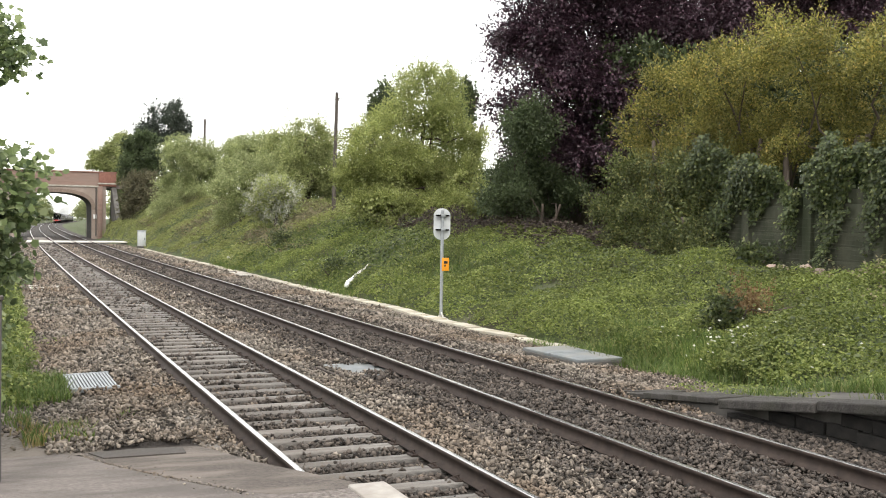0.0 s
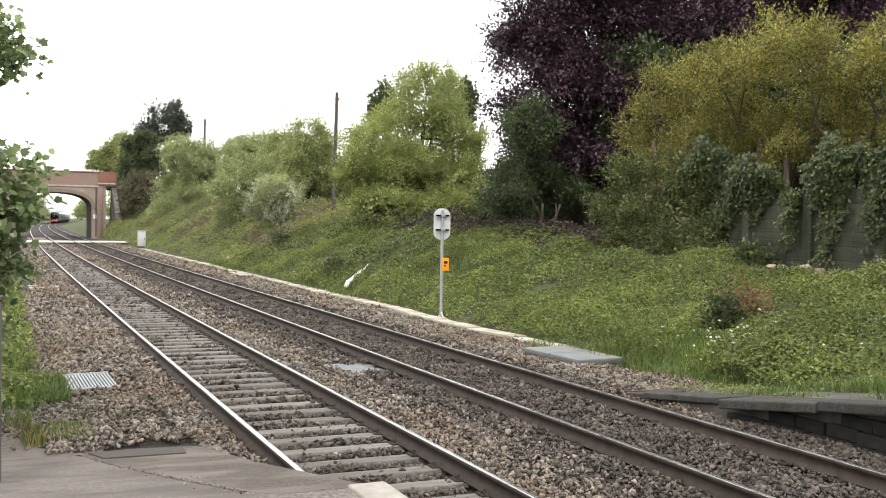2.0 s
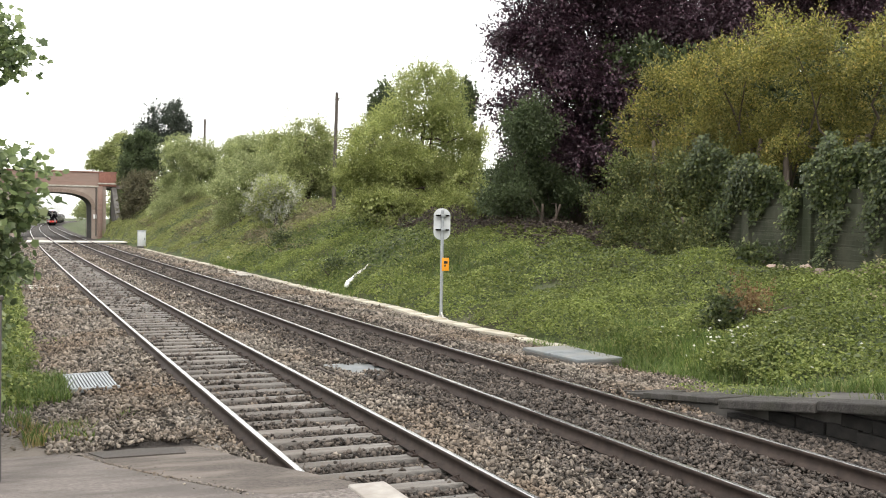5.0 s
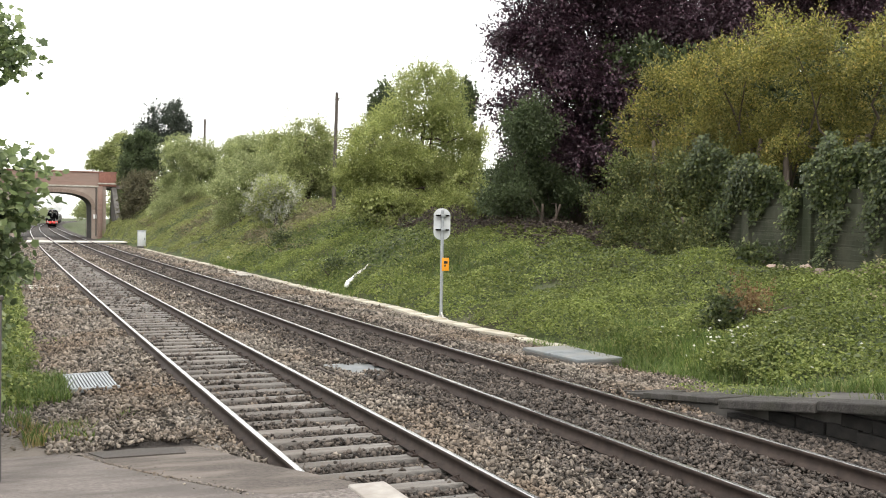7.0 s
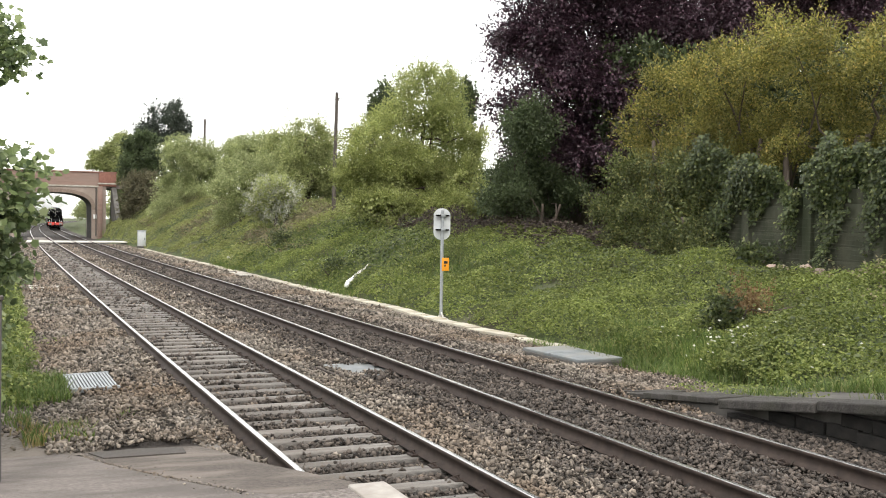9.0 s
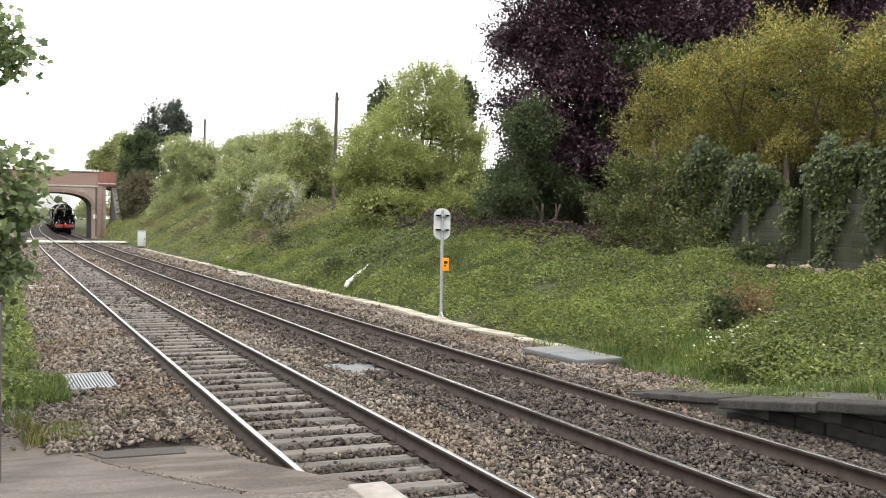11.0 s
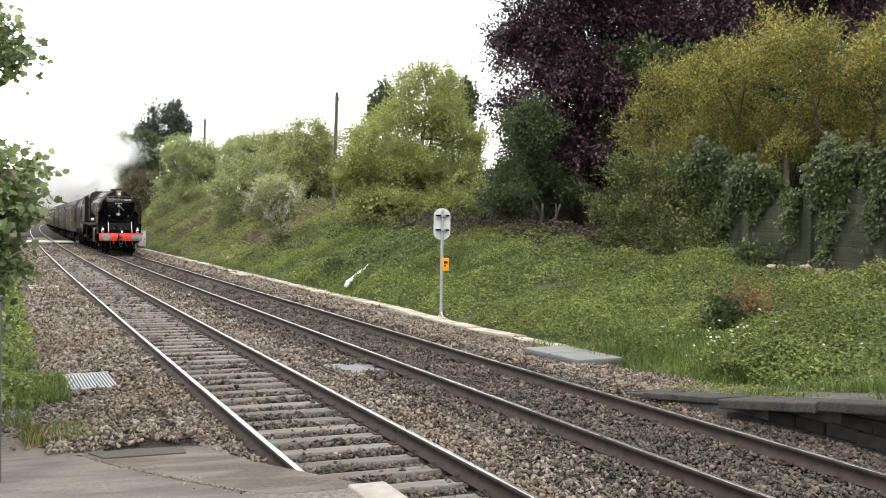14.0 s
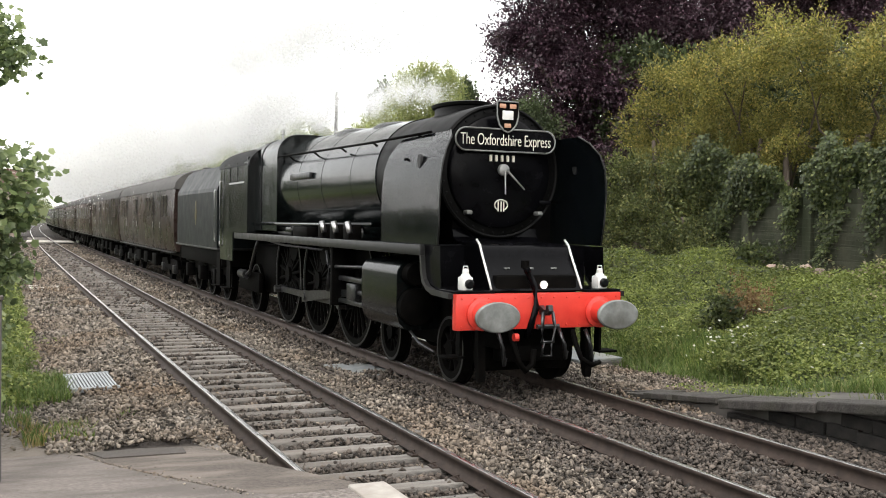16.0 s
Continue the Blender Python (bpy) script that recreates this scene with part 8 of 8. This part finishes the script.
        for d in (-1.3, 1.3):
            ws = part("wheelset", wheel_bm(0.457, 0.13, 0, 0.76), M_FRAME, co)
            ws.location = (0, yc + d, 0.457)
    return co


M_MAROON2 = surface("brownish_maroon", (0.022, 0.013, 0.011), (0.034, 0.021, 0.0175), 1.0, 0.2, bump=0.03, rough2=0.38, c3=(0.028, 0.019, 0.016), scale2=0.4, spec=0.25)
COACHES = [build_coach(True, M_MAROON2, "brownish maroon brake coach with few windows"), build_coach(False, M_MAROON, "maroon passenger coach with a grey roof")]
COACHES.insert(1, copy_thing(COACHES[0], Matrix()))
for _ in range(8):
    COACHES.append(copy_thing(COACHES[2], Matrix()))


# ---------------------------------------------------------------- steam
def steam_material(name, tone):
    m, nt, b = mat_nodes(name)
    n, l = nt.nodes, nt.links
    b.inputs["Base Color"].default_value = (*tone, 1)
    b.inputs["Roughness"].default_value = 1.0
    b.inputs["Specular IOR Level"].default_value = 0.0
    tl = n.new("ShaderNodeBsdfTranslucent")
    tl.inputs["Color"].default_value = (*tone, 1)
    m1 = n.new("ShaderNodeMixShader")
    m1.inputs["Fac"].default_value = 0.5
    l.new(b.outputs[0], m1.inputs[1])
    l.new(tl.outputs[0], m1.inputs[2])
    l.new(m1.outputs[0], n["Material Output"].inputs["Surface"])
    return m


S_STEAM = steam_material("white_steam", (0.985, 0.985, 0.985))


def puff_mesh(name, seed, count, fleck, material):
    """A soft ball of smoke: countless tiny flecks, thick inside and thinning out in wisps."""
    rng = np.random.default_rng(seed)
    lobes = 16
    c = unit(rng.normal(size=(lobes, 3))) * rng.uniform(0.15, 0.75, (lobes, 1))
    k = rng.integers(0, lobes, count)
    p = c[k] + rng.normal(size=(count, 3)) * rng.uniform(0.12, 0.30, lobes)[k][:, None]
    p += 0.07 * np.sin(p[:, [1, 2, 0]] * 9 + seed) + 0.04 * np.sin(p[:, [2, 0, 1]] * 21)
    p[:, 1] *= 1.35
    ln = fleck * rng.uniform(0.5, 1.5, count)
    return leaf_mesh(name, p, rng.normal(size=(count, 3)), unit(rng.normal(size=(count, 3))), ln, ln * 0.8, material, 0.05)


STEAM = []


def build_steam():
    """Smoke and steam that trail behind the chimney in rigid puffs, rising and spreading."""
    thick = [puff_mesh("steam_puff", 400 + k, 22000, 0.0205, S_STEAM) for k in range(3)]
    thin = [puff_mesh("steam_puff", 404 + k, 5000, 0.03, S_STEAM) for k in range(2)]
    rng = random.Random(31)
    for k in range(50):
        d = 0.9 + 120 * (k / 49) ** 1.4
        r = min(0.3 + d * 0.05, 3.2) * rng.uniform(0.88, 1.15)
        rise = 0.05 + r * (0.9 if k % 3 else 0.65) + rng.uniform(-0.1, 0.25) * min(1.0, d / 8)
        side = -0.1 + rng.uniform(-0.5, 0.5) * r * 0.8
        ob = new("steam_puff", thin[k % 2] if d < 6 else thick[k % 3])
        ob.scale = (r, r, r)
        tagged(ob, "soft white steam drifting above the train", "steam", "steam of the locomotive")
        STEAM.append((ob, d, rise, side, rng.uniform(0, 360)))
    for k in range(34):
        d = 6.0 + 0.8 * k if k < 9 else 13.2 + 2.2 * (k - 9)
        r = min(1.0 + 0.05 * d, 2.7) * rng.uniform(0.85, 1.15)
        ob = new("steam_puff", thin[k % 2])
        ob.scale = (r, r, r)
        tagged(ob, "thin veil of steam rising above the train", "steam", "steam of the locomotive")
        STEAM.append((ob, d, 1.7 + 2.2 * (1 - math.exp(-d / 12)) + rng.uniform(-0.4, 0.6), rng.uniform(-0.8, 0.8), rng.uniform(0, 360)))


build_steam()


# ---------------------------------------------------------------- movement
SPEED, END_Y = 26.0, 11.05


def front_at(t):
    return END_Y + SPEED * (16.0 - t)


def on_line(y, length):
    """The pose of a vehicle whose leading end is at y."""
    return pose(XR + bend(y), y, 0, 0, 0, bend_turn(y + length / 2))


def motions():
    seconds = [k * 0.5 for k in range(33)]
    walk(LOCO["thing"], [(t, on_line(front_at(t), 15.0)) for t in seconds])
    walk(TENDER, [(t, on_line(front_at(t) + TENDER_AT, 6.6)) for t in seconds])
    for i, coach in enumerate(COACHES):
        back = FIRST_COACH + i * COACH_PITCH
        walk(coach, [(t, on_line(front_at(t) + back, COACH_L)) for t in seconds])
    # driving wheels and rods
    steps = [k / 30 for k in range(481)]
    turn = {t: (t - 16.0) * SPEED / DRIVER_R + 5.2 for t in steps}
    for i, y in enumerate(DRIVERS):
        walk(LOCO["driving_wheelset", i], [(t, pose(0, y, DRIVER_R, math.degrees(turn[t]))) for t in steps])
    for s in (-1, 1):
        lead = 0.0 if s < 0 else math.pi / 2
        rows_c, rows_r, rows_x = [], [], []
        for t in steps:
            a = turn[t] + lead
            py, pz = THROW * math.cos(a), THROW * math.sin(a)
            rows_c.append((t, pose(s * 0.92, DRIVERS[1] + py, DRIVER_R + pz)))
            dz = DRIVER_R + pz - 1.0
            reach = math.sqrt(3.1 ** 2 - dz ** 2)
            rows_r.append((t, pose(s * 1.02, DRIVERS[1] + py, DRIVER_R + pz, math.degrees(math.asin(dz / 3.1)))))
            rows_x.append((t, pose(s * 1.06, DRIVERS[1] + py - reach, 1.0)))
        walk(LOCO["coupling_rod", s], rows_c)
        walk(LOCO["connecting_rod", s], rows_r)
        walk(LOCO["crosshead", s], rows_x)
    # steam trails behind the chimney, turning slowly
    for ob, d, rise, side, spin in STEAM:
        rows = []
        for t in [k * 0.25 for k in range(65)]:
            y = front_at(t) + 3.2 + d
            rows.append((t, pose(XR + bend(y) + side, y, 4.0 + rise, 0, 0, spin + t * 9.0)))
        walk(ob, rows)


motions()
